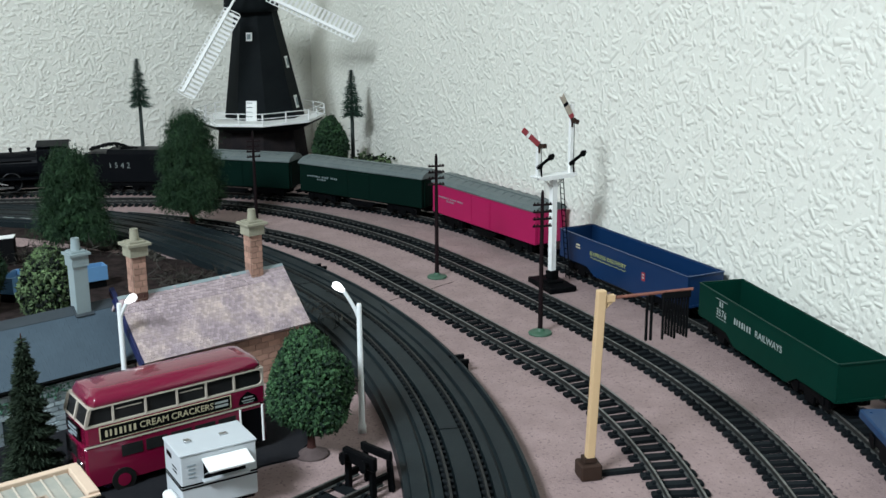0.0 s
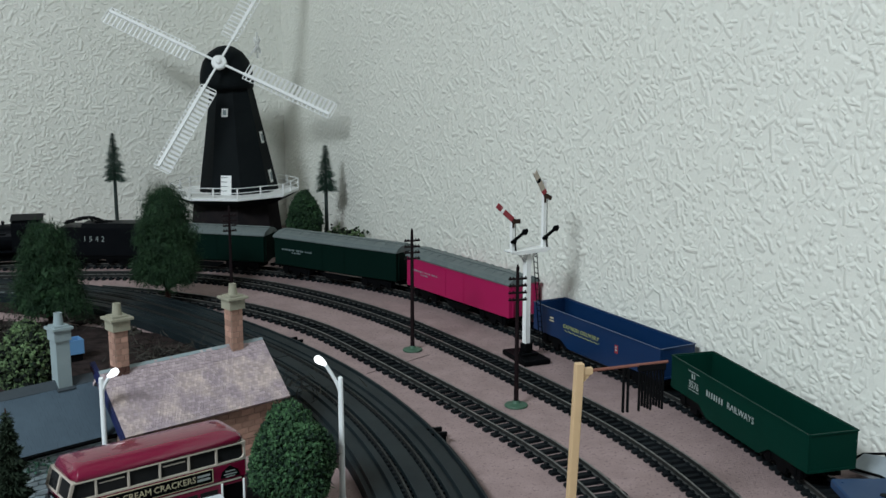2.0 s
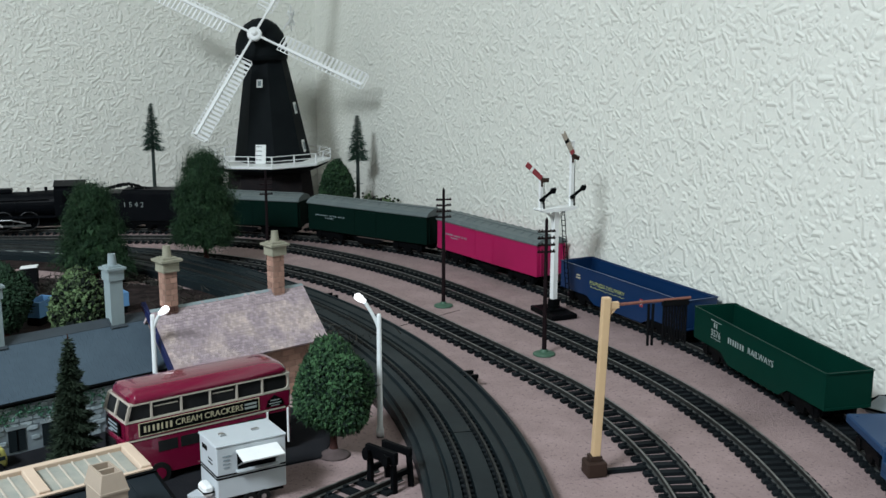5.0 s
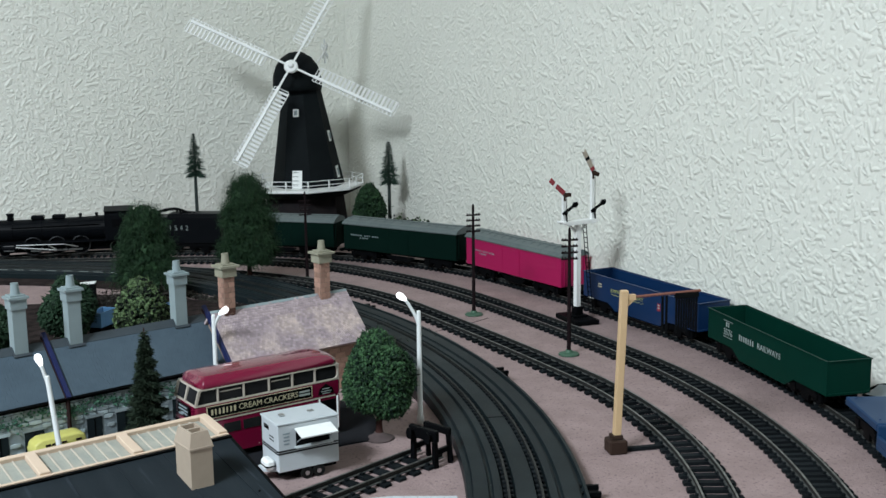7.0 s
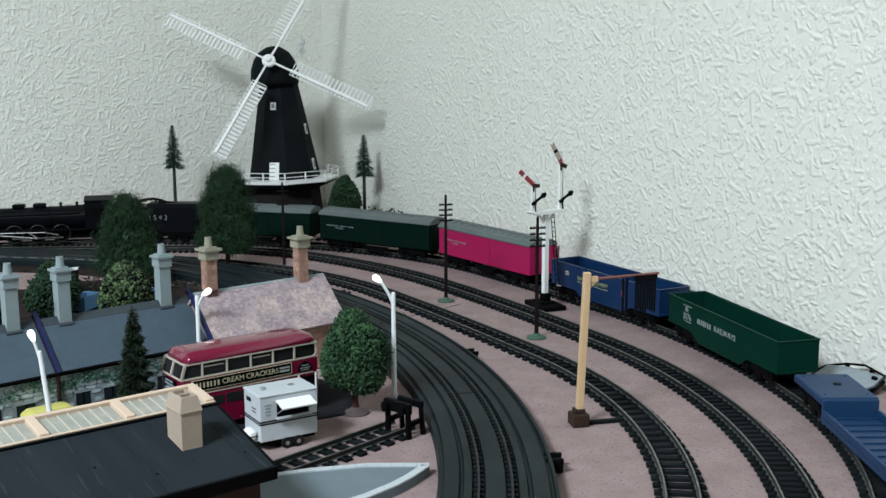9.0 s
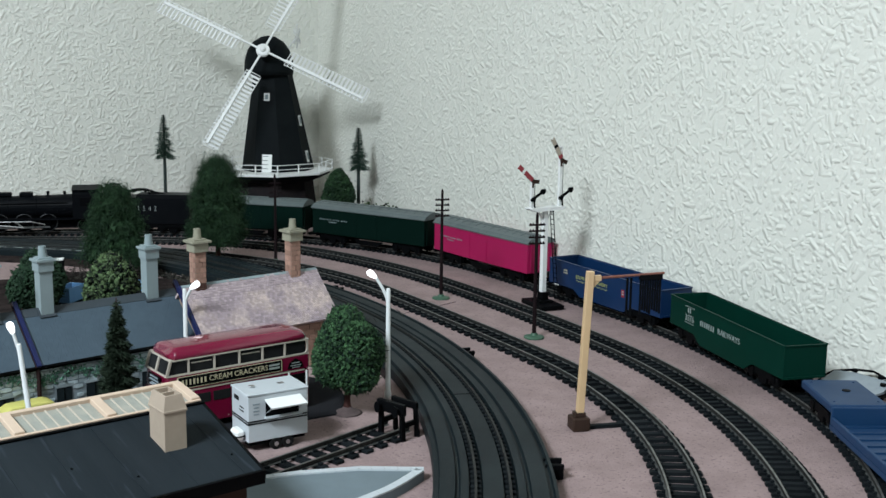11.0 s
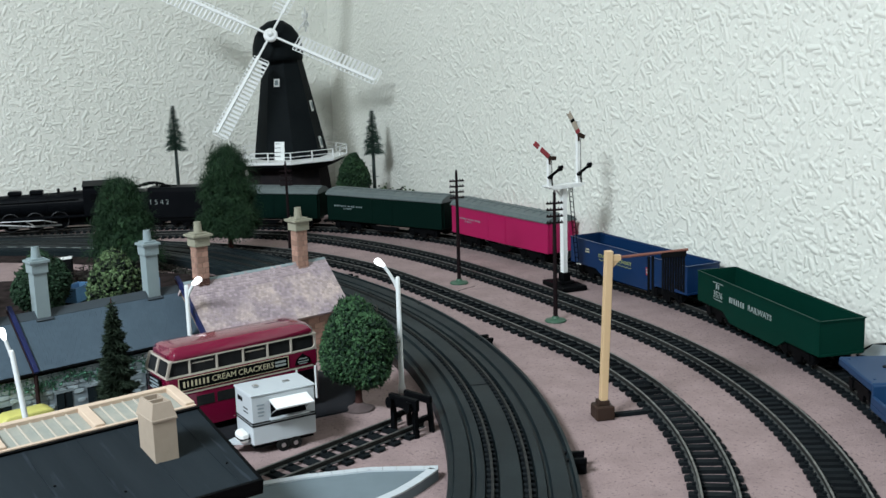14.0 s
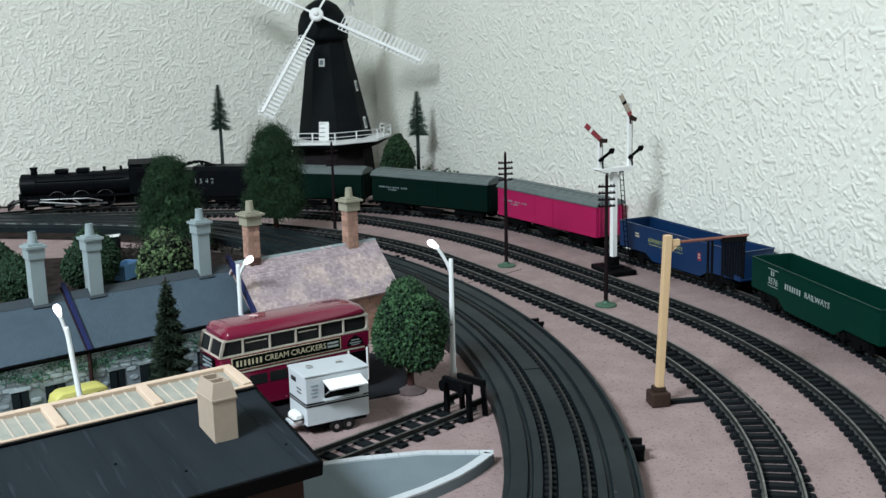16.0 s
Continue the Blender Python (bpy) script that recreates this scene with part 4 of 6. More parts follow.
def cone_tree(name, label, m, high, radius, seed):
    t = thing(name, label, "tree", m)
    bm = bmesh.new()
    lathe(bm, [(0.0016, 0), (0.0012, high * 0.5), (0.0003, high)], I4, 8)
    part("trunk", bm, TRUNK, t)

    def place(r):
        f = 1 - math.sqrt(r.random())
        z = 0.004 + (high - 0.005) * f
        a = r.uniform(0, 2 * math.pi)
        rad = radius * (1 - f) ** 0.85 * (0.72 + 0.28 * math.sin(z * 900 + a * 2)) * r.uniform(0.55, 1.0)
        out = Vector((math.cos(a), math.sin(a), 0))
        return out * rad + Vector((0, 0, z)), out + Vector((0, 0, r.uniform(-0.5, 0.35)))

    blades("crown", t, LEAF_FIR, seed, 15000, place, 0.0025, 0.00034)
    bm = bmesh.new()
    lathe(bm, [(radius * 0.52, 0.006), (radius * 0.30, high * 0.5), (radius * 0.05, high * 0.94)], I4, 12)
    part("inner_crown", bm, LEAF_FIR, t)
    return t


def willow(name, label, m, outline, seed, tufts=60, strands=190, squash=1.0):
    """Shaggy tree of hanging tufts; outline: (height, radius) from the top down."""
    t = thing(name, label, "tree", m)
    high = outline[0][0]
    bm = bmesh.new()
    lathe(bm, [(0.0040, 0), (0.0026, 0.006), (0.0022, high * 0.5), (0.0008, high * 0.9)], I4, 9)
    rng = random.Random(seed)
    for k in range(8):
        a = k * 0.8 + rng.uniform(-0.2, 0.2)
        rod(bm, (0, 0, high * 0.45), (math.cos(a) * 0.014, math.sin(a) * 0.014, high * rng.uniform(0.72, 0.88)), 0.0011, 5, 0.0005)
    part("trunk", bm, TRUNK, t)

    def radius_at(z):
        for (z1, r1), (z0, r0) in zip(outline, outline[1:]):
            if z >= z0:
                return r0 + (r1 - r0) * (z - z0) / (z1 - z0)
        return outline[-1][1]

    low = outline[-1][0]
    knots = []
    for k in range(tufts):
        f = (k + 0.5) / tufts
        z = low + (high - low) * (0.10 + 0.90 * f ** 1.15)
        a = k * 2.399 + rng.uniform(-0.4, 0.4)
        r = radius_at(z) * rng.uniform(0.62, 1.0)
        knots.append((Vector((r * math.cos(a), r * math.sin(a) * squash, z)), Vector((math.cos(a), math.sin(a), 0)), rng.uniform(0.7, 1.3)))

    def place(r):
        c, out, s = knots[r.randrange(tufts)]
        p = c + Vector((r.gauss(0, 0.0044), r.gauss(0, 0.0044), r.gauss(0, 0.0038))) * s
        way = out * r.uniform(0.0, 0.7) + Vector((r.gauss(0, 0.55), r.gauss(0, 0.55), -0.75 + r.gauss(0, 0.45)))
        return p, way * 1.3

    blades("crown", t, LEAF_WILLOW, seed, tufts * strands, place, 0.0036, 0.00020)

    def stray(r):
        c, out, s = knots[r.randrange(tufts)]
        return c + out * 0.002, out * r.uniform(0.2, 1.2) + Vector((r.gauss(0, 0.5), r.gauss(0, 0.5), r.uniform(-0.9, 0.5)))

    blades("strand_fringe", t, LEAF_WILLOW, seed + 9, tufts * 7, stray, 0.0075, 0.00016)

    def inside(r):
        z = low + (high - low) * r.uniform(0.06, 0.92)
        a, d = r.uniform(0, 6.283), radius_at(z) * r.uniform(0.35, 0.78)
        return Vector((d * math.cos(a), d * math.sin(a) * squash, z))

    clump_crown("inner_crown", t, LEAF_WILLOW, seed + 50, 1100, inside, 0.0036)
    return t


def bristle_pine(name, label, m, high, bare, radius, seed):
    t = thing(name, label, "tree", m)
    bm = bmesh.new()
    lathe(bm, [(0.0024, 0), (0.0019, bare), (0.0008, high)], I4, 8)
    rng = random.Random(seed)
    for k in range(6):
        a, z = rng.uniform(0, 6.28), rng.uniform(bare * 0.45, bare * 0.95)
        rod(bm, (0, 0, z), (math.cos(a) * 0.006, math.sin(a) * 0.006, z + 0.001), 0.0004, 4, 0.0002)
    part("trunk", bm, PINEBARK, t)
    rows = 26

    def place(r):
        f = r.randrange(rows) / rows
        z = bare + (high - bare) * (f + r.uniform(0, 0.02))
        a = r.uniform(0, 6.283)
        reach = radius * (1 - 0.90 * f) * (0.70 + 0.30 * math.sin(f * 40 + a))
        root = Vector((math.cos(a), math.sin(a), 0)) * r.uniform(0, reach * 0.6)
        return root + Vector((0, 0, z - 0.10 * root.length)), Vector((math.cos(a), math.sin(a), -0.28 + 0.5 * f)) * (1.12 - 0.92 * f)

    blades("crown", t, LEAF_WIRE, seed, 2000, place, 0.0088, 0.00028)
    return t


round_tree("tree", "round bright green foam-leaved tree with brown trunk", shift(-0.0522, 0.6770), 0.0622, 0.0222, 0.0135, LEAF_ROUND, 3, 8200, 0.00125, squat=1.0, lumps=30)
round_tree("bush", "round yellow-green leafy bush behind the grey cottages", shift(-0.2350, 0.8400), 0.0690, 0.0205, 0.0080, LEAF_BUSH, 8, 3400, 0.0017, lumps=24, category="bush")
round_tree("bush", "dark leafy bush behind the grey cottages", shift(-0.3540, 0.8650), 0.0425, 0.0180, 0.0040, LEAF_DARK, 9, 2600, 0.0019, lumps=24, category="bush")
round_tree("bush", "dark leafy bush behind the grey cottages", shift(-0.3110, 0.9050), 0.0560, 0.0215, 0.0040, LEAF_DARK, 10, 2600, 0.0019, lumps=24, category="bush")
round_tree("bush", "dome-shaped green bush beside the windmill", shift(-0.1070, 1.3650), 0.0800, 0.0215, 0.0060, LEAF_WILLOW, 11, 2600, 0.0019, category="bush")
cone_tree("fir_tree", "narrow blackish-green conical fir tree", shift(-0.1765, 0.6410), 0.0770, 0.0150, 12)
willow("willow_tree", "shaggy dome-shaped dark green willow beside the far tracks", shift(-0.2135, 1.1500),
       [(0.1050, 0.003), (0.1000, 0.009), (0.0900, 0.0170), (0.0700, 0.0245), (0.0450, 0.0285), (0.0270, 0.0275), (0.0160, 0.020)], 13, 80, 520)
willow("willow_tree", "shaggy conical dark green willow inside the road curve", shift(-0.2945, 1.0700),
       [(0.0870, 0.005), (0.0820, 0.010), (0.0700, 0.0165), (0.0520, 0.0215), (0.0350, 0.0290), (0.0120, 0.0350)], 14, 60, 520)
bristle_pine("pine_tree", "tall bristly pine on a bare trunk by the wall", shift(-0.3245, 1.4100), 0.1350, 0.0830, 0.0165, 15)
bristle_pine("pine_tree", "tall bristly pine on a bare trunk beside the windmill", shift(-0.0838, 1.3830), 0.1235, 0.0740, 0.0165, 16)


def hedge():
    t = thing("hedge", "low dark green hedge tuft by the wall", "hedge", shift(-0.0600, 1.3650) @ rot(-50))

    def place(r):
        return Vector((r.uniform(-0.03, 0.03), r.gauss(0, 0.005), abs(r.gauss(0.018, 0.006))))

    clump_crown("leaves", t, LEAF_BUSH, 21, 1300, place, 0.0019)
    return t


hedge()


# ---- windmill ----
def windmill():
    t = thing("windmill", "black octagonal smock windmill with four white lattice sails", "windmill", shift(-0.1905, 1.4250) @ rot(-0.7, "Y") @ rot(-12))

    def octagon(bm, levels):
        rings = []
        for r, z, *aside in levels:
            dx, dy = (aside[0] * 0.978, aside[0] * 0.208) if aside else (0.0, 0.0)
            rings.append([bm.verts.new((dx + r * math.cos(math.pi / 8 + k * math.pi / 4), dy + r * math.sin(math.pi / 8 + k * math.pi / 4), z)) for k in range(8)])
        for a, b in zip(rings, rings[1:]):
            for k in range(8):
                bm.faces.new((a[k], a[(k + 1) % 8], b[(k + 1) % 8], b[k]))
        bm.faces.new(rings[0][::-1])
        bm.faces.new(rings[-1])
        return bm

    part("base", octagon(bmesh.new(), [(0.054, 0), (0.047, 0.0645)]), MILLBASE, t)
    part("tower", octagon(bmesh.new(), [(0.0449, 0.068, 0.0048), (0.0438, 0.075, 0.0046), (0.0240, 0.184, 0.0012), (0.0245, 0.190, 0.0010)]), MILLBLACK, t)
    bm = bmesh.new()
    prof = [(0.0292, 0.188), (0.0300, 0.194), (0.0292, 0.206), (0.0255, 0.218), (0.0185, 0.228), (0.0090, 0.234), (0.0010, 0.2355)]
    lathe(bm, prof, shift(-0.0034, -0.0007, -0.0032) @ Matrix.Diagonal((1, 1.08, 1, 1)), 28)
    part("cap", bm, MILLBLACK, t, "rounded black boarded cap", smooth=True)
    gallery = part("gallery", octagon(bmesh.new(), [(0.071, 0.0645), (0.073, 0.0652), (0.073, 0.0677), (0.072, 0.068)]), WHITEPAINT, t, "white railed gallery round the tower")
    bm = octagon(bmesh.new(), [(0.0560, 0.0560), (0.0690, 0.0618), (0.0705, 0.0645)])
    part("gallery_soffit", bm, MILLBLACK, gallery, "dark boarded underside of the gallery")
    for z in (0.0738, 0.0790):
        bm = bmesh.new()
        pts = [(0.0725 * math.cos(math.pi / 8 + k * math.pi / 4), 0.0725 * math.sin(math.pi / 8 + k * math.pi / 4), z) for k in range(9)]
        tube(bm, pts, 0.0005, 6)
        part("gallery_rail", bm, WHITEPAINT, gallery)
    for k in range(16):
        a = math.pi / 8 + (k // 2) * math.pi / 4
        p = Vector((math.cos(a), math.sin(a), 0)) * 0.0725
        if k % 2:
            b = a + math.pi / 4
            p = (p + Vector((math.cos(b), math.sin(b), 0)) * 0.0725) / 2
        bm = bmesh.new()
        box(bm, p.x - 0.0007, p.x + 0.0007, p.y - 0.0007, p.y + 0.0007, 0.068, 0.0794)
        part("gallery_post", bm, WHITEPAINT, gallery)
    # doors and windows on the faces
    def face_pose(k, z):
        """A pose on face k of the tower, x along it, y out."""
        a = k * math.pi / 4
        f = (z - 0.075) / (0.184 - 0.075)
        r = (0.0438 + (0.0240 - 0.0438) * f) * math.cos(math.pi / 8)
        aside = 0.0046 - 0.0034 * f
        return shift(aside * 0.978, aside * 0.208) @ Matrix.Rotation(a, 4, "Z") @ shift(r, 0, z) @ rot(-9.5, "Y") @ rot(-90)
    for k, z, w, h, nm in ((6, 0.0788, 0.0062, 0.0108, "door"), (6, 0.1585, 0.0036, 0.0046, "window"), (8, 0.1290, 0.0042, 0.0066, "window"), (8, 0.0848, 0.0046, 0.0072, "window")):
        q = face_pose(k, z)
        bm = bmesh.new()
        box(bm, -w, w, -0.0004, 0.0010, -h, h, q @ Matrix.Diagonal((1, -1, 1, 1)))
        w_ob = part(nm, bm, WHITEPAINT, t, "white painted " + nm)
        bm = bmesh.new()
        if nm == "door":
            for j in range(4):
                box(bm, -0.0015, w * 0.9, -0.0013, -0.0011, -h + 0.004 + j * 0.0050, -h + 0.0046 + j * 0.0050, q @ shift(0, 0.0022, 0))
        else:
            box(bm, -w * 0.55, w * 0.55, 0.0010, 0.0013, -h * 0.6, h * 0.6, q)
        part("pane", bm, DARKPANE if nm == "door" else CHIMNEYGREY, w_ob)
    # sails: wheel of four, in the plane that faces the room
    hub = thing("sails", "", "", I4)
    hub.parent = t
    bpy.context.view_layer.update()
    hub.matrix_local = t.matrix_world.inverted() @ shift(-0.1977, 1.3850, 0.2135) @ rot(2.7) @ rot(64, "X")
    bm = bmesh.new()
    lathe(bm, [(0.0075, -0.001), (0.0082, 0.0), (0.0082, 0.0030), (0.0070, 0.0042), (0.0034, 0.0046), (0.0034, 0.0065), (0.0020, 0.0080)], I4, 24)
    part("hub", bm, WHITEPAINT, hub)
    bm = bmesh.new()
    lathe(bm, [(0.0025, -0.028), (0.0025, 0.0)], I4, 12)
    part("windshaft", bm, MILLBLACK, hub)
    for ang in (-27.2, 62.8, 152.8, 242.8):
        q = rot(ang)
        bm = bmesh.new()
        box(bm, 0.004, 0.032, -0.0011, 0.0011, 0.0012, 0.0030, q)
        box(bm, 0.030, 0.1345, -0.0018, 0.0018, 0.0012, 0.0036, q, 0.0003)
        part("sail", bm, WHITEPAINT, hub, "white lattice sail")
        bm = bmesh.new()
        edge = [(0.031, -0.0050), (0.1350, -0.0050), (0.1370, -0.0030), (0.1370, 0.0125), (0.1350, 0.0145), (0.0330, 0.0145), (0.0310, 0.0125), (0.0310, -0.0050)]
        tube(bm, [q @ Vector((x, y, 0.0014)) for x, y in edge], 0.0005, 6)
        part("sail_frame", bm, WHITEPAINT, hub)
        bm = bmesh.new()
        for i in range(20):
            f = q @ shift(0.0350 + i * 0.0052, 0, 0.0014) @ rot(34, "Y")
            box(bm, -0.0014, 0.0014, 0.0016, 0.0143, -0.0002, 0.0002, f)
            box(bm, -0.0009, 0.0009, -0.0049, -0.0016, -0.0002, 0.0002, f)
        tagged(part("sail_slat", bm, WHITEPAINT, hub), kind="stuff")
    # fantail behind the cap
    bm = bmesh.new()
    for k in range(6):
        q = shift(0.022, 0.034, 0.232) @ rot(35) @ rot(60 * k, "X")
        box(bm, -0.0004, 0.0004, -0.0028, 0.0028, 0.003, 0.0150, q)
    rod(bm, (0.012, 0.022, 0.214), (0.022, 0.034, 0.232), 0.0010, 6)
    part("fantail", bm, WHITEPAINT, t, "small white fantail")
    return t


windmill()


# ---- poles, signals, lamps ----
def telegraph_pole(m, high, lean=0.0):
    t = thing("telegraph_pole", "dark brown telegraph pole on a round green foot", "telegraph pole", m, "telegraph poles")
    bm = bmesh.new()
    lathe(bm, [(0.0076, 0), (0.0078, 0.0008), (0.0074, 0.0014), (0.0030, 0.0024), (0.0022, 0.0040)], I4, 22)
    part("foot", bm, GREENDISC, t, "round green plastic foot")
    bm = bmesh.new()
    lathe(bm, [(0.0017, 0.0025), (0.0014, high * 0.6), (0.0011, high - 0.001), (0.0004, high + 0.001)], I4, 10)
    part("pole", bm, POLEBROWN, t)
    for k in range(4):
        z = high - 0.0085 - 0.0047 * k
        bm = bmesh.new()
        box(bm, -0.0062, 0.0062, -0.0010, 0.0004, z - 0.0006, z + 0.0006)
        arm = part("cross_arm", bm, POLEBROWN, t)
        for x in (-0.0052, -0.0030, 0.0030, 0.0052):
            bm = bmesh.new()
            lathe(bm, [(0.0004, 0.0005), (0.0005, 0.0009), (0.0005, 0.0014), (0.0003, 0.0016)], shift(x, -0.0003, z), 6)
            part("insulator", bm, POLEBROWN, arm)
    return t


telegraph_pole(shift(0.0099, 0.9920) @ rot(15), 0.0962)
telegraph_pole(shift(0.0780, 0.8575) @ rot(12), 0.0955)
telegraph_pole(shift(-0.1560, 1.1560) @ rot(20), 0.0900)


def bracket_signal():
    t = thing("bracket_signal", "white bracket semaphore signal with red and black arms", "railway signal", shift(0.0965, 0.9650) @ rot(31.6))
    bm = bmesh.new()
    q = rot(80)
    box(bm, -0.0188, 0.0188, -0.0110, 0.0110, 0.0, 0.0042, q, 0.0006)
    box(bm, -0.0070, 0.0070, -0.0065, 0.0065, 0.0042, 0.0062, q, 0.0004)
    base = part("base", bm, BLACK, t, "black plastic base slab")
    bm = bmesh.new()
    box(bm, -0.0036, 0.0036, -0.0036, 0.0036, 0.0062, 0.0130, bevel=0.0005)
    part("socket", bm, BLACK, base)
    bm = bmesh.new()
    box(bm, -0.0019, 0.0019, -0.0019, 0.0019, 0.0130, 0.0850)
    part("post", bm, WHITEPAINT, t)
    bm = bmesh.new()
    box(bm, -0.0024, -0.0019, -0.0022, 0.0022, 0.0130, 0.0810)
    part("post_flange", bm, WHITEPAINT, t)
    bm = bmesh.new()
    box(bm, -0.0170, 0.0170, -0.0052, 0.0052, 0.0850, 0.0862)
    landing = part("landing", bm, WHITEPAINT, t, "narrow white landing")
    for y in (-0.0055, 0.0051):
        bm = bmesh.new()
        prism(bm, [(-0.0178, 0.0862), (-0.0178, 0.0848), (-0.0130, 0.0832), (0.0130, 0.0832), (0.0178, 0.0848), (0.0178, 0.0862)], y, y + 0.0004)
        part("side_girder", bm, WHITEPAINT, landing)
    for side in (-1, 1):
        bm = bmesh.new()
        pts = [Vector((side * (0.0024 + 0.0125 * (1 - math.cos(k * math.pi / 16))), 0.0, 0.0722 + 0.0118 * math.sin(k * math.pi / 16))) for k in range(9)]
        tube(bm, pts, 0.0009, 6)
        part("curved_bracket", bm, WHITEPAINT, landing)
    for x, top, arm_z, sub_z, way, face in ((-0.0148, 0.1085, 0.1085, 0.0940, 140, REDARM), (0.0148, 0.1325, 0.1250, 0.0940, 121, ARMBACK)):
        bm = bmesh.new()
        box(bm, x - 0.0013, x + 0.0013, -0.0013, 0.0013, 0.0862, top + 0.0030)
        doll = part("doll_post", bm, WHITEPAINT, t)
        bm = bmesh.new()
        box(bm, x - 0.0017, x + 0.0017, -0.0017, 0.0017, top + 0.0030, top + 0.0040)
        part("post_cap", bm, WHITEPAINT, doll)
        bm = bmesh.new()
        rod(bm, (x + 0.0022, -0.0010, 0.0862), (x + 0.0022, -0.0010, arm_z - 0.001), 0.00028, 5)
        part("pull_rod", bm, BLACK, doll, "thin black pull rod")

        def slanted(deg, z):
            c, s = math.cos(radians(deg)), math.sin(radians(deg))
            return Matrix(((c, 0, -s, x), (0, 1, 0, -0.0024), (s, 0, c, z), (0, 0, 0, 1)))

        q = slanted(way, arm_z)
        red = face is REDARM
        for a, b, mat in ((0.0022, 0.0055, REDARM), (0.0055, 0.0128, face), (0.0128, 0.0154, WHITEPAINT if red else BLACK), (0.0154, 0.0205, face)):
            bm = bmesh.new()
            box(bm, a, b, -0.0005, 0.0005, -0.0019, 0.0019, q)
            part("arm", bm, mat, doll, {REDARM: "red arm band", BLACK: "black arm stripe"}.get(mat, "white arm band"))
        if not red:
            bm = bmesh.new()
            prism(bm, [(0.0205, -0.0019), (0.0222, -0.0019), (0.0205, 0.0), (0.0222, 0.0019), (0.0205, 0.0019)], -0.0005, 0.0005, q)
            part("arm", bm, face, doll, "notched white arm end")
        bm = bmesh.new()
        lathe(bm, [(0.0019, -0.0010), (0.0019, 0.0010)], shift(x, -0.0026, arm_z) @ rot(90, "X"), 12)
        box(bm, -0.0052, 0.0, -0.0008, 0.0008, -0.0014, 0.0018, slanted(way + 38, arm_z))
        box(bm, x - 0.0016, x - 0.0004, -0.0032, -0.0020, arm_z - 0.0050, arm_z - 0.0010)
        part("spectacle", bm, BROWNBASE, doll, "dark spectacle plate")
        bm = bmesh.new()
        q = slanted(29, sub_z)
        box(bm, -0.003, 0.0098, -0.0005, 0.0005, -0.0011, 0.0011, q)
        lathe(bm, [(0.0023, -0.0008), (0.0023, 0.0008)], q @ shift(0.0112, 0, 0) @ rot(90, "X"), 12)
        box(bm, 0.0122, 0.0142, -0.0006, 0.0006, -0.0012, 0.0012, q)
        lathe(bm, [(0.0018, -0.0009), (0.0018, 0.0009)], shift(x, -0.0026, sub_z - 0.0006) @ rot(90, "X"), 10)
        rod(bm, (x + 0.0008, -0.0026, sub_z - 0.0010), (x + 0.0016, -0.0026, sub_z - 0.0095), 0.0007, 5)
        part("subsidiary_arm", bm, BLACK, doll, "small black arm with round disc")
    ladder = None
    for y in (-0.0022, 0.0022):
        bm = bmesh.new()
        rod(bm, (0.0150, y, 0.0044), (0.0066, y, 0.0856), 0.0004, 5)
        if ladder is None:
            ladder = part("ladder", bm, BLACK, t, "black ladder")
        else:
            part("ladder_rail", bm, BLACK, ladder)
    for i in range(19):
        f = (i + 0.5) / 19
        x, z = 0.0150 - 0.0084 * f, 0.0044 + 0.0812 * f
        bm = bmesh.new()
        rod(bm, (x, -0.0022, z), (x, 0.0022, z), 0.00035, 5)
        part("rung", bm, BLACK, ladder)
    return t


bracket_signal()


def yard_post():
    t = thing("warning_post", "cream post with an arm of hanging black strips", "warning gantry", shift(0.0822, 0.6500) @ rot(12))
    bm = bmesh.new()
    box(bm, -0.0052, 0.0052, -0.0052, 0.0052, 0.0, 0.0080, bevel=0.0007)
    box(bm, -0.0030, 0.0030, -0.0030, 0.0030, 0.0085, 0.0105)
    part("base", bm, BROWNBASE, t, "dark brown base block")
    bm = bmesh.new()
    box(bm, 0.006, 0.0270, -0.0016, 0.0016, 0.0, 0.0022)
    part("foot_bar", bm, SLEEPER, t)
    bm = bmesh.new()
    box(bm, -0.0020, 0.0020, -0.0020, 0.0020, 0.0100, 0.0925, shift(0, 0) @ Matrix.Shear("XY", 4, (0.040, 0.0)), bevel=0.0003)
    part("post", bm, CREAM, t, "cream square post")
    bm = bmesh.new()
    box(bm, 0.0048, 0.0100, -0.0014, 0.0014, 0.0870, 0.0900)
    prism(bm, [(0.0048, 0.0870), (0.0095, 0.0870), (0.0048, 0.0825)], -0.0008, 0.0008)
    part("bracket", bm, CREAM, t)
    bm = bmesh.new()
    rod(bm, (0.0095, 0, 0.0885), (0.0485, 0, 0.0900), 0.0008, 8)
    part("arm", bm, RUST, t, "thin red-brown arm")
    for x in (0.0262, 0.0285):
        bm = bmesh.new()
        box(bm, x - 0.0005, x + 0.0005, -0.0006, 0.0006, 0.0665, 0.0880)
        part("strip", bm, MATTBLACK, t)
    for k in range(9):
        x = 0.0343 + 0.00150 * k
        bm = bmesh.new()
        low = 0.0665 + 0.0008 * ((k * 7) % 4)
        box(bm, x - 0.00042, x + 0.00042, -0.0006, 0.0006, low, 0.0875)
        part("strip", bm, MATTBLACK, t)
    bm = bmesh.new()
    box(bm, 0.0335, 0.0472, -0.0012, 0.0012, 0.0865, 0.0895)
    part("strip_holder", bm, MATTBLACK, t)
    return t


yard_post()


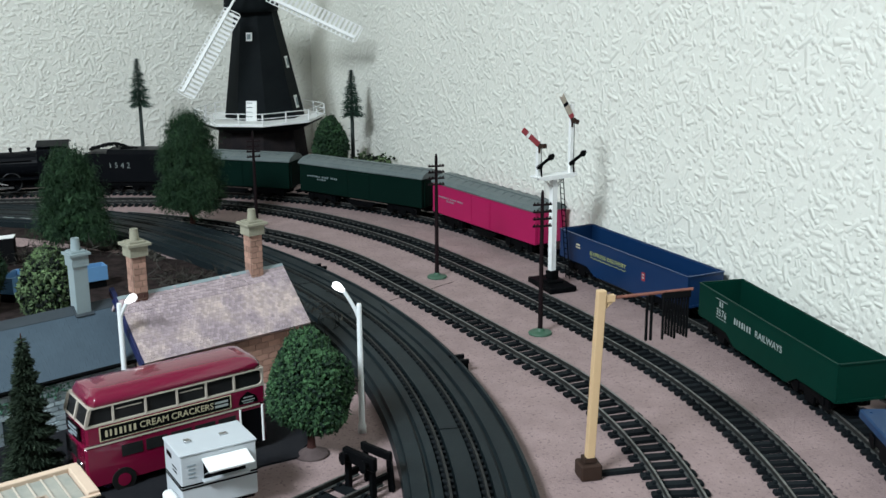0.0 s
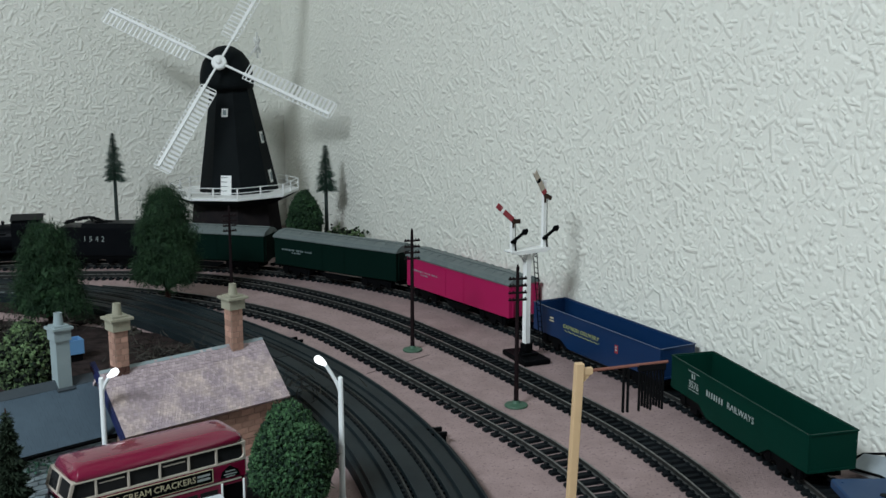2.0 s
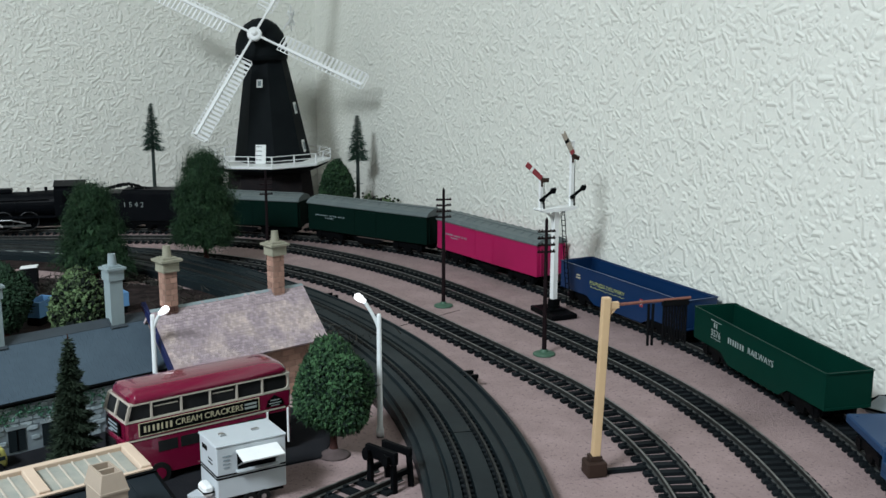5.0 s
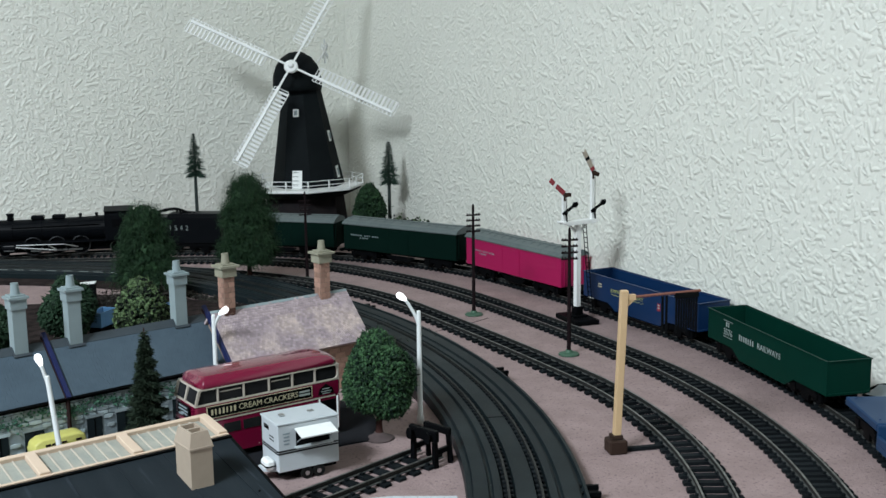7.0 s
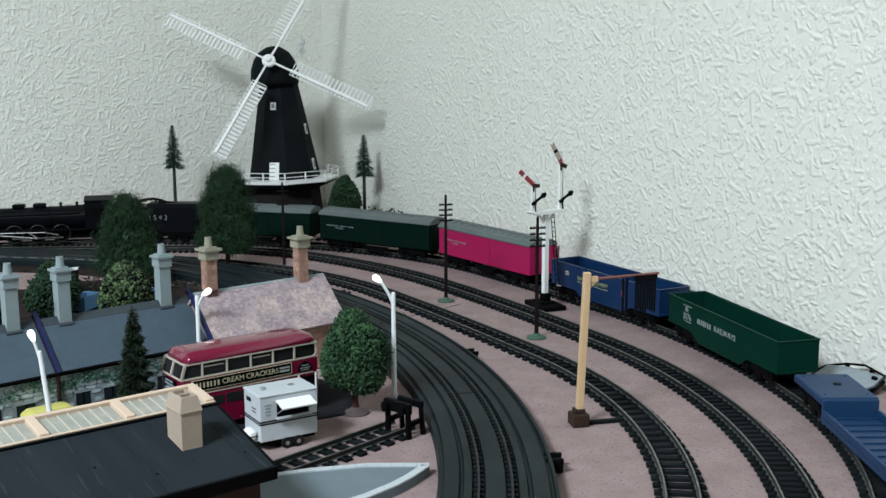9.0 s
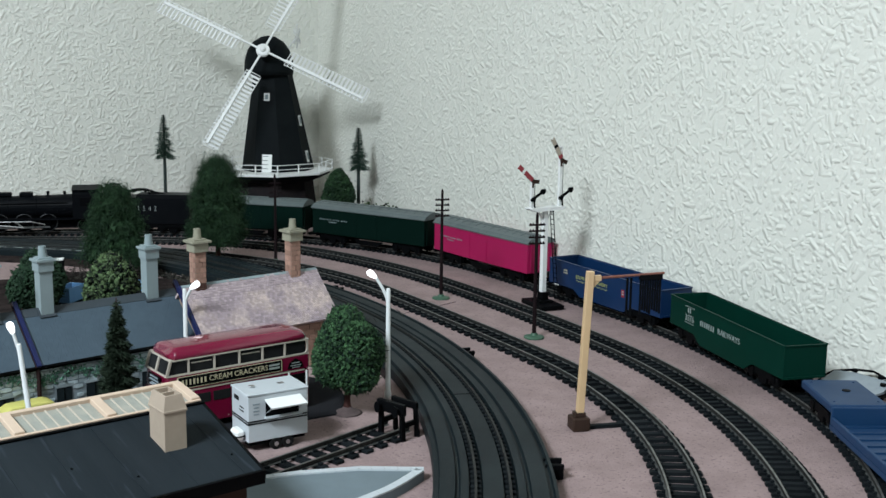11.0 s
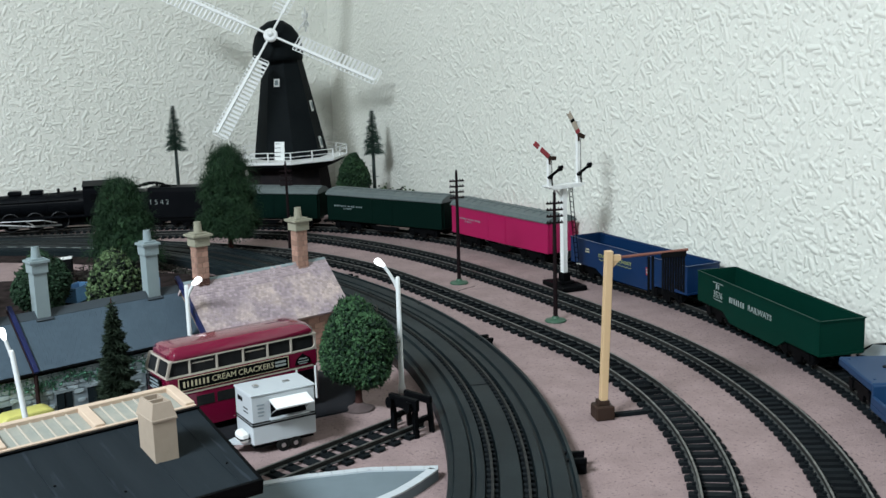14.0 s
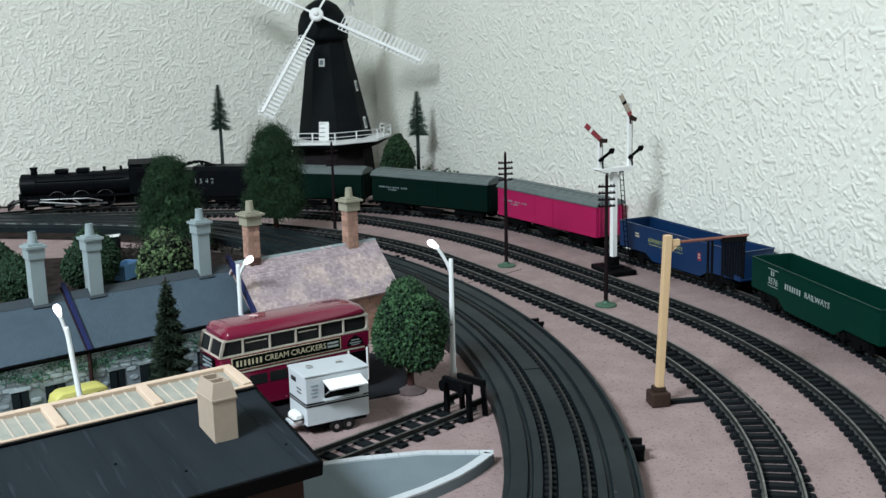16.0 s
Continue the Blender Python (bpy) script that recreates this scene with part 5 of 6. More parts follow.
def street_lamp(m, high, head=(-0.0105, 0.0090), steep=0.75):
    t = thing("street_lamp", "white plastic street lamp with a lit round head", "street lamp", m, "street lamps")
    dx, up = head
    bm = bmesh.new()
    lathe(bm, [(0.0022, 0), (0.0022, 0.004), (0.0016, 0.006), (0.0013, high - 0.001), (0.0010, high)], I4, 12)
    part("post", bm, WHITEPLASTIC, t, smooth=True)
    bm = bmesh.new()
    pts = []
    for i in range(9):
        f = i / 8
        pts.append((dx * 0.8 * (f ** 1.5), 0, high - 0.010 + (0.010 + up * 0.85) * f))
    tube(bm, pts, 0.0010, 8)
    part("arm", bm, WHITEPLASTIC, t, smooth=True)
    bm = bmesh.new()
    end = Vector((dx * 0.78, 0, high + up * 0.8))
    way = Vector((dx, 0, abs(dx) * steep)).normalized().to_track_quat("Z", "Y").to_matrix().to_4x4()
    lathe(bm, [(0.0010, -0.001), (0.0016, 0.001), (0.0020, 0.0026), (0.0020, 0.0042), (0.0014, 0.0054), (0.0004, 0.0058)], Matrix.Translation(end) @ way, 14)
    part("head", bm, GLOW, t, "glowing white lamp head", smooth=True)
    return t


street_lamp(shift(-0.0288, 0.7030), 0.0705)
street_lamp(shift(-0.1575, 0.7270), 0.0640, (0.0060, 0.0010))
street_lamp(shift(-0.2225, 0.6320) @ rot(-5.5, "Y"), 0.0535, (-0.0030, 0.0085), 5.0)


# ---- bus and trailer ----
def bus():
    """Front at -x, near side at -y."""
    t = thing("double_decker_bus", "red double-decker bus with cream window frames", "bus", shift(-0.1204, 0.6688) @ rot(36.3) @ Matrix.Diagonal((0.876, 0.87, 0.87, 1)))
    h, w = 0.0520, 0.0165
    bm = bmesh.new()
    box(bm, -h, h, -w, w, 0.0050, 0.0290, bevel=0.0012)
    box(bm, -h + 0.001, h, -w, w, 0.0288, 0.0400, bevel=0.0012)
    part("body", bm, BUSRED, t)
    bm = bmesh.new()
    levels = [(0.0, 0.0500), (0.0002, 0.0530), (0.0024, 0.0556), (0.0070, 0.0571), (0.0120, 0.0576)]
    rings = []
    for inset, z in levels:
        a, b, r = h - inset - 0.0005, w - inset * 0.9, 0.0055
        ring = []
        for cx, cy, a0 in ((a - r, b - r, 0), (-a + r, b - r, 90), (-a + r, -b + r, 180), (a - r, -b + r, 270)):
            rr = max(min(r, b * 0.98), 0.001)
            for k in range(5):
                g = radians(a0 + k * 22.5)
                ring.append(bm.verts.new((cx + rr * math.cos(g), max(-b, min(b, cy + rr * math.sin(g))), z)))
        rings.append(ring)
    for a, b in zip(rings, rings[1:]):
        for k in range(len(a)):
            j = (k + 1) % len(a)
            bm.faces.new((a[k], a[j], b[j], b[k]))
    bm.faces.new(rings[-1])
    bm.faces.new(rings[0][::-1])
    part("roof", bm, BUSRED, t, "glossy domed red roof", smooth=True)
    bm = bmesh.new()
    box(bm, -h + 0.003, h - 0.003, -w + 0.0022, w - 0.0022, 0.0400, 0.0500)
    part("upper_saloon", bm, GLASSDARK, t)
    bm = bmesh.new()
    for z in (0.0396, 0.0494):
        box(bm, -h + 0.0004, h - 0.0004, -w - 0.0001, -w + 0.0016, z, z + 0.0009)
        box(bm, -h + 0.0004, h - 0.0004, w - 0.0016, w + 0.0001, z, z + 0.0012)
        box(bm, -h + 0.0004, -h + 0.0020, -w + 0.0016, w - 0.0016, z, z + 0.0012)
        box(bm, h - 0.0020, h - 0.0004, -w + 0.0016, w - 0.0016, z, z + 0.0012)
    box(bm, -h - 0.0002, h - 0.004, -w - 0.0003, -w + 0.0004, 0.0286, 0.0294)
    part("waist_band", bm, BUSCREAM, t, "cream moulding")
    for k, x in enumerate((-0.0508, -0.0358, -0.0180, -0.0003, 0.0166, 0.0333, 0.0508)):
        for side in (-1, 1):
            bm = bmesh.new()
            y = side * (w - 0.0008)
            box(bm, x - 0.0005, x + 0.0005, y - 0.0008, y + 0.0008, 0.0404, 0.0496)
            part("window_pillar", bm, BUSCREAM, t)
    for k, (a, b) in enumerate(((-0.0498, -0.0367), (-0.0349, -0.0189), (-0.0171, -0.0012), (0.0006, 0.0157), (0.0175, 0.0324), (0.0342, 0.0498))):
        for side in (-1, 1):
            bm = bmesh.new()
            y = side * (w - 0.0014)
            box(bm, a, b, y - 0.0002, y + 0.0002, 0.0408, 0.0494)
            pane = part("window", bm, GLASSDARK, t, "dark upper-deck window")
            if k in (1, 3):
                bm = bmesh.new()
                box(bm, a + 0.001, b - 0.001, y + side * 0.0003 - 0.0002, y + side * 0.0003 + 0.0002, 0.0464, 0.0470)
                part("vent_bar", bm, BUSCREAM, pane)
    for y in (-0.0165, 0.0, 0.0165):
        bm = bmesh.new()
        box(bm, -h - 0.0002, -h + 0.0014, max(y - 0.0010, -w), min(y + 0.0010, w), 0.0404, 0.0496)
        part("front_pillar", bm, BUSCREAM, t)
    bm = bmesh.new()
    for y in (-0.0075, 0.0075):
        box(bm, -h + 0.0006, -h + 0.0010, y - 0.0062, y + 0.0062, 0.0408, 0.0494)
    part("front_window", bm, GLASSDARK, t)
    bm = bmesh.new()
    box(bm, -h - 0.0004, -h + 0.0004, -0.0090, 0.0090, 0.0305, 0.0385)
    blind = part("destination_blind", bm, BLACK, t, "black route blind with white bars")
    bm = bmesh.new()
    for y, z, a in ((0, 0.0370, 0.006), (0, 0.0348, 0.007), (-0.001, 0.0328, 0.005), (0.004, 0.0315, 0.003)):
        box(bm, -h - 0.0007, -h - 0.0004, y - a, y + a, z - 0.0005, z + 0.0005)
    part("blind_bar", bm, MORTAR, blind)
    # advertisement along the side
    bm = bmesh.new()
    box(bm, -0.0435, 0.0300, -w - 0.0004, -w, 0.0312, 0.0384)
    ad = part("advert_panel", bm, BLACK, t, "black advertisement panel with gold letters")
    bm = bmesh.new()
    for z in (0.0309, 0.0384):
        box(bm, -0.0440, 0.0305, -w - 0.0005, -w, z, z + 0.00032)
    for x in (-0.0440, 0.0300):
        box(bm, x, x + 0.0005, -w - 0.0005, -w, 0.0313, 0.0384)
    part("advert_frame", bm, GOLDLETTER, ad)
    fitted_words("CREAM", 0.0160, 0.0036, shift(-0.0143, -w - 0.0006, 0.0348) @ SIDE, GOLDLETTER, ad)
    fitted_words("CRACKERS", 0.0245, 0.0036, shift(0.0076, -w - 0.0006, 0.0348) @ SIDE, GOLDLETTER, ad)
    letter_bars(ad, -0.0415, -0.0235, 0.0348, 0.0036, 7, GOLDLETTER, -w - 0.0005)
    bars(ad, [(0.0247, 0.0360, 0.0078, 0.0012), (0.0247, 0.0338, 0.0078, 0.0014)], WHITELETTER, -w - 0.0005, "small_print")
    bm = bmesh.new()
    prism(bm, [(0.0350, 0.0312), (0.0470, 0.0312), (0.0458, 0.0350), (0.0410, 0.0382), (0.0362, 0.0350)], -w - 0.0004, -w)
    badge = part("garage_panel", bm, BLACK, t)
    bars(badge, [(0.0410, 0.0350, 0.006, 0.0006), (0.0410, 0.0332, 0.008, 0.0006), (0.0410, 0.0318, 0.006, 0.0005)], WHITELETTER, -w - 0.0005, "small_print")
    # rounded corners of the rear windows
    for side in (-1, 1):
        for z, dz in ((0.0496, -0.0030), (0.0404, 0.0026)):
            bm = bmesh.new()
            y = side * (w - 0.0007)
            prism(bm, [(0.0503, z), (0.0473, z), (0.0491, z + dz * 0.28), (0.0499, z + dz * 0.6), (0.0503, z + dz)], y - 0.0008, y + 0.0008)
            part("window_corner", bm, BUSCREAM, t)
    # lower deck
    for a, b in ((-0.0330, -0.0215), (-0.0195, -0.0075), (-0.0055, 0.0065), (0.0085, 0.0205), (0.0225, 0.0330)):
        bm = bmesh.new()
        box(bm, a, b, -w - 0.0003, -w + 0.0003, 0.0195, 0.0258)
        part("window", bm, GLASSDARK, t, "dark lower-deck window")
    bm = bmesh.new()
    box(bm, 0.0360, 0.0485, -w - 0.0003, -w + 0.0003, 0.0060, 0.0268)
    part("platform_opening", bm, BLACK, t, "dark open rear platform")
    bm = bmesh.new()
    rod(bm, (0.0492, -w - 0.0008, 0.0065), (0.0492, -w - 0.0008, 0.0285), 0.0007, 7)
    rod(bm, (0.0355, -w - 0.0008, 0.0065), (0.0355, -w - 0.0008, 0.0285), 0.0006, 7)
    part("grab_pole", bm, WHITEPAINT, t, "white platform pole")
    bm = bmesh.new()
    box(bm, -h - 0.0003, -h + 0.0003, -0.003, 0.0140, 0.0190, 0.0265)
    part("windscreen", bm, GLASSDARK, t)
    bm = bmesh.new()
    box(bm, -h - 0.0015, -h, -0.0125, -0.0045, 0.0080, 0.0200, bevel=0.0006)
    part("radiator", bm, STEEL, t)
    for x in (-0.0330, 0.0255):
        for side in (-1, 1):
            bm = bmesh.new()
            q = shift(x, side * (w - 0.0015), 0.0066) @ rot(90, "X")
            lathe(bm, [(0.0066, -0.0022), (0.0066, 0.0022)], q, 22)
            wheel = part("wheel", bm, RUBBER, t)
            bm = bmesh.new()
            lathe(bm, [(0.0036, -0.0025), (0.0036, 0.0025)], q, 16)
            part("hub_cap", bm, BUSRED, wheel)
    # the upper front leans back
    for ob in t.children_recursive:
        for v in ob.data.vertices:
            v.co.x += 0.30 * max(0.0, v.co.z - 0.0385) * max(0.0, min(1.0, (-v.co.x - 0.044) / 0.006))
    return t


bus()


def catering_trailer():
    """Serving side at -y, towing end at -x."""
    t = thing("catering_trailer", "white snack trailer with its serving hatch propped open", "trailer", shift(-0.0912, 0.6260) @ rot(31.0) @ Matrix.Diagonal((0.965, 0.965, 0.94, 1)))
    h, w = 0.0180, 0.0118
    bm = bmesh.new()
    box(bm, -h, h, -w, w, 0.0062, 0.0335, bevel=0.0005)
    part("body", bm, TRAILERWHITE, t)
    bm = bmesh.new()
    box(bm, -h - 0.0005, h + 0.0005, -w - 0.0005, w + 0.0005, 0.0335, 0.0347, bevel=0.0004)
    roof = part("roof", bm, TRAILERWHITE, t)
    bm = bmesh.new()
    box(bm, -0.0120, -0.0090, -0.0010, 0.0020, 0.0347, 0.0360, bevel=0.0003)
    box(bm, 0.0050, 0.0086, -0.0010, 0.0014, 0.0347, 0.0353)
    part("roof_vent", bm, STEEL, roof)
    bm = bmesh.new()
    box(bm, -0.0075, 0.0125, -w - 0.0003, -w + 0.0002, 0.0205, 0.0305)
    hatch = part("serving_opening", bm, BLACK, t, "dark serving hatch opening")
    bm = bmesh.new()
    box(bm, -0.0082, 0.0132, -0.0105, 0.0, -0.0004, 0.0004, shift(0, -w - 0.0004, 0.0306) @ rot(14, "X"))
    part("hatch_flap", bm, WHITEPAINT, hatch, "white propped-up hatch flap")
    bm = bmesh.new()
    for x in (-0.0072, 0.0122):
        rod(bm, (x, -w - 0.0004, 0.0225), (x, -w - 0.0092, 0.0282), 0.0003, 5)
    part("hatch_stay", bm, STEEL, hatch)
    bm = bmesh.new()
    box(bm, -0.0085, 0.0135, -w - 0.0030, -w, 0.0196, 0.0204)
    part("counter", bm, TRAILERWHITE, hatch)
    bm = bmesh.new()
    for z in (0.0182, 0.0168):
        box(bm, -h - 0.0002, h + 0.0002, -w - 0.0002, -w + 0.0002, z, z + 0.0008)
        box(bm, -h - 0.0002, -h + 0.0002, -w + 0.0002, w, z, z + 0.0008)
    part("stripe", bm, BLACK, t, "black side stripes")
    bars(t, [(-0.0130, 0.0285, 0.0040, 0.0008), (-0.0130, 0.0265, 0.0032, 0.0008), (-0.0130, 0.0245, 0.0036, 0.0008), (-0.0130, 0.0225, 0.0030, 0.0008)], MORTAR, -w - 0.0001, "menu_board", "small grey menu bars")
    bm = bmesh.new()
    for k in range(3):
        box(bm, -h - 0.0002, -h, 0.0010 + 0.0024 * k, 0.0028 + 0.0024 * k, 0.0280, 0.0305)
    for k in range(2):
        box(bm, -h - 0.0002, -h, -0.0060, 0.0, 0.0230 + 0.002 * k, 0.0236 + 0.002 * k)
    part("end_mark", bm, BLACK, t)
    bm = bmesh.new()
    slab(bm, [(-h, -0.0075), (-h - 0.0110, -0.0010), (-h - 0.0110, 0.0010), (-h, 0.0075)], 0.0060, 0.0072)
    part("drawbar", bm, TRAILERWHITE, t)
    bm = bmesh.new()
    box(bm, -h - 0.0058, -h - 0.0003, -0.0085, 0.0010, 0.0072, 0.0135, bevel=0.0014)
    locker = part("gas_locker", bm, WHITEPAINT, t)
    bm = bmesh.new()
    box(bm, -h - 0.0060, -h - 0.0004, -0.0087, 0.0012, 0.0094, 0.0101)
    part("stripe", bm, BLACK, locker)
    for x in (-0.0015, 0.0055):
        for side in (-1, 1):
            bm = bmesh.new()
            q = shift(x, side * (w - 0.0008), 0.0034) @ rot(90, "X")
            lathe(bm, [(0.0034, -0.0013), (0.0034, 0.0013)], q, 18)
            wheel = part("wheel", bm, RUBBER, t)
            bm = bmesh.new()
            lathe(bm, [(0.0013, -0.0015), (0.0013, 0.0015)], q, 12)
            part("hub_cap", bm, STEEL, wheel)
    bm = bmesh.new()
    box(bm, -h + 0.001, h - 0.001, -w + 0.002, w - 0.002, 0.0040, 0.0062)
    part("chassis", bm, BLACK, t)
    return t


catering_trailer()


def yellow_car():
    t = thing("car", "small yellow van parked before the cottages", "car", shift(-0.2325, 0.6530) @ rot(39.5) @ Matrix.Diagonal((0.80, 0.76, 0.65, 1)))
    bm = bmesh.new()
    prism(bm, [(-0.0190, 0.0035), (0.0190, 0.0035), (0.0190, 0.0110), (0.0175, 0.0185), (0.0130, 0.0205), (-0.0130, 0.0205), (-0.0180, 0.0170), (-0.0190, 0.0110)], -0.0080, 0.0080)
    bmesh.ops.bevel(bm, geom=list(bm.edges), offset=0.0016, segments=2, affect="EDGES", profile=0.5)
    part("body", bm, YELLOW, t, smooth=True)
    for a, b in ((-0.011, -0.0075), (-0.0065, -0.001), (0.0, 0.004), (0.0105, 0.0145)):
        bm = bmesh.new()
        box(bm, a, b, -0.0083, -0.0075, 0.0140, 0.0158)
        part("side_mark", bm, PIPE, t, "short dark bar of lettering")
    for a, b in ((0.0135, 0.0175), (-0.0168, -0.0125)):
        bm = bmesh.new()
        box(bm, a, b, -0.0083, 0.0083, 0.0095, 0.0128)
        part("window", bm, DARKPANE, t)
    for x in (-0.0120, 0.0120):
        for side in (-1, 1):
            bm = bmesh.new()
            lathe(bm, [(0.0040, -0.0013), (0.0040, 0.0013)], shift(x, side * 0.0072, 0.0040) @ rot(90, "X"), 16)
            part("wheel", bm, RUBBER, t)
    return t


yellow_car()


# ---- buildings ----
def chimney_stack(t, m, body_mat, cap_mat, high, half, brick=False, dark_foot=False):
    """A stack with a flared head and one pot; its lowest bricks can be darker."""
    bm = bmesh.new()
    box(bm, -half, half, -half, half, -0.012, high)
    stack = part("chimney", bm, BRICKJOINT if brick else body_mat, t)
    stack.matrix_local = m
    if brick:
        rows = max(3, round(high / 0.0036))
        for r in range(-1, rows):
            z0 = r * high / rows
            mat = BRICK
            for face in range(4):
                q = rot(90 * face)
                cuts = (-half, -half * 0.15, half) if (r + face) % 2 else (-half, half * 0.30, half)
                for a, b in zip(cuts, cuts[1:]):
                    bm = bmesh.new()
                    box(bm, a + 0.0002, b - 0.0002, -half - 0.0004, -half + 0.0004, z0 + 0.0002, z0 + high / rows - 0.0002, q)
                    part("brick", bm, BRICKDARK if dark_foot and r < 1 else mat, stack)
    bm = bmesh.new()
    o = half + (0.0014 if brick else 0.0008)
    lip = o + (0.0016 if brick else 0.0011)
    box(bm, -o, o, -o, o, high, high + 0.0060)
    box(bm, -lip, lip, -lip, lip, high + 0.0060, high + 0.0074)
    box(bm, -o + 0.0006, o - 0.0006, -o + 0.0006, o - 0.0006, high + 0.0074, high + 0.0084)
    part("chimney_head", bm, cap_mat, stack)
    bm = bmesh.new()
    lathe(bm, [(0.0027, high + 0.0084), (0.0022, high + 0.0140), (0.0022, high + 0.0150), (0.0015, high + 0.0150), (0.0015, high + 0.0130)], I4, 14)
    part("chimney_pot", bm, cap_mat, stack)
    return stack


def station_house():
    """Ridge along x; the side that faces the road yard at -y."""
    m = shift(-0.1234, 0.7773) @ rot(39.85)
    t = thing("station_house", "brick station house with mauve stone-slate roof and two chimneys", "house", m)
    half, depth, eave, ridge = 0.0526, 0.0283, 0.0325, 0.0615
    bm = bmesh.new()
    w = depth - 0.004
    prism(bm, [(-w, 0), (w, 0), (w, eave - 0.001), (0, ridge - 0.003), (-w, eave - 0.001)], -half + 0.002, half - 0.002, rot(90) @ rot(180))
    wall = part("wall", bm, BRICKJOINT, t)
    bricks(wall, w, half, eave)
    bm = bmesh.new()
    slope = math.atan2(ridge - eave, depth)
    run = math.hypot(ridge - eave, depth) + 0.001
    for side in (-1, 1):
        q = shift(0, 0, ridge) @ rot(180 if side > 0 else 0) @ rot(math.degrees(slope), "X")
        box(bm, -half, half, -run, 0.0, -0.0016, -0.0002, q)
    roof = part("roof", bm, SHINGLE, t, "mauve stone-slate roof")
    rows, cols = 23, 54
    for side in (-1, 1):
        q = shift(0, 0, ridge) @ rot(180 if side > 0 else 0) @ rot(math.degrees(slope), "X")
        if side < 0:
            rng = random.Random(31)
            meshes = []
            wide, deep = 2 * half / cols, run / rows
            for v in range(3):
                bm = bmesh.new()
                box(bm, 0.00007, wide - 0.00007, -deep * 1.06, 0.0, 0, 0.0003 + 0.0001 * v, rot(-5, "X"))
                me = bpy.data.meshes.new("roof_slate")
                bm.normal_update()
                bm.to_mesh(me)
                bm.free()
                me.materials.append(SHINGLE)
                meshes.append(me)
            for r in range(rows):
                for c in range(cols):
                    x = -half + (c + (0.5 if r % 2 else 0.0)) * wide
                    if x + wide > half + 1e-6:
                        continue
                    if r * cols + c < 300:
                        shared("roof_slate", meshes[rng.randrange(3)], roof, q @ shift(x, -r * deep, 0.0001 + rng.uniform(0, 0.00012)))
            bm = bmesh.new()
            for r in range(rows):
                for c in range(cols):
                    x = -half + (c + (0.5 if r % 2 else 0.0)) * wide
                    if x + wide > half + 1e-6 or r * cols + c < 300:
                        continue
                    box(bm, 0.00007, wide - 0.00007, -deep * 1.06, 0.0, 0.0, 0.0004, q @ shift(x, -r * deep, 0.0001) @ rot(-5, "X"))
            for r in range(1, rows, 2):
                for x in (-half, half - wide / 2):
                    box(bm, 0.0001, wide / 2 - 0.0001, -deep * 1.08, 0.0, 0.0, 0.0005, q @ shift(x, -r * deep, 0.0001) @ rot(-5, "X"))
            tagged(part("slate_rest", bm, SHINGLE_REST, roof), kind="stuff")
    bm = bmesh.new()
    prism(bm, [(-0.0017, ridge - 0.0014), (-0.0015, ridge - 0.0004), (0.0, ridge + 0.0008), (0.0015, ridge - 0.0004), (0.0017, ridge - 0.0014)], -half, half, rot(90))
    part("ridge_tiles", bm, CHIMNEYGREY, roof)
    bm = bmesh.new()
    box(bm, half - 0.0135, half - 0.0065, -w - 0.0010, -w - 0.0004, 0.0125, 0.0225)
    win = part("window", bm, DARKPANE, t, "small dark window")
    bm = bmesh.new()
    box(bm, half - 0.0145, half - 0.0055, -w - 0.0018, -w - 0.0003, 0.0113, 0.0124)
    part("sill", bm, COPING, win)
    bm = bmesh.new()
    box(bm, -half - 0.0014, -half + 0.0002, -run - 0.0004, 0.0004, -0.0034, 0.0008, shift(0, 0, ridge) @ rot(math.degrees(slope), "X"))
    part("barge_strip", bm, BLUEPIPE, roof, "navy blue barge strip")
    chimney_stack(t, shift(0.0335, 0.0, ridge - 0.002), BRICK, COPING, 0.0240, 0.0037, True)
    chimney_stack(t, shift(-0.0396, 0.0, ridge - 0.002), BRICK, COPING, 0.0240, 0.0037, True, True)
    return t


def bricks(wall, w, half, eave):
    """Courses on the near side and the right gable."""
    high, long = 0.0036, 0.0085
    me = {}

    def piece(size):
        key = round(size, 4)
        if key not in me:
            bm = bmesh.new()
            box(bm, 0.0002, size - 0.0002, -0.0003, 0.0003, 0.0002, high - 0.0002)
            d = bpy.data.meshes.new("brick")
            bm.normal_update()
            bm.to_mesh(d)
            bm.free()
            d.materials.append(BRICK)
            me[key] = d
        return me[key]

    rows = int(eave / high)
    for r in range(rows):
        x = -half + 0.002 - (long / 2 if r % 2 else 0)
        while x < half - 0.002:
            a, b = max(x, -half + 0.002), min(x + long, half - 0.002)
            if b - a > 0.001:
                shared("brick", piece(b - a), wall, shift(a, -w - 0.0002, r * high))
            x += long
        y = -w - (long / 2 if r % 2 else 0)
        while y < w:
            a, b = max(y, -w), min(y + long, w)
            if b - a > 0.001:
                shared("brick", piece(b - a), wall, shift(half - 0.0018, a, r * high) @ rot(90))
            y += long


station_house()


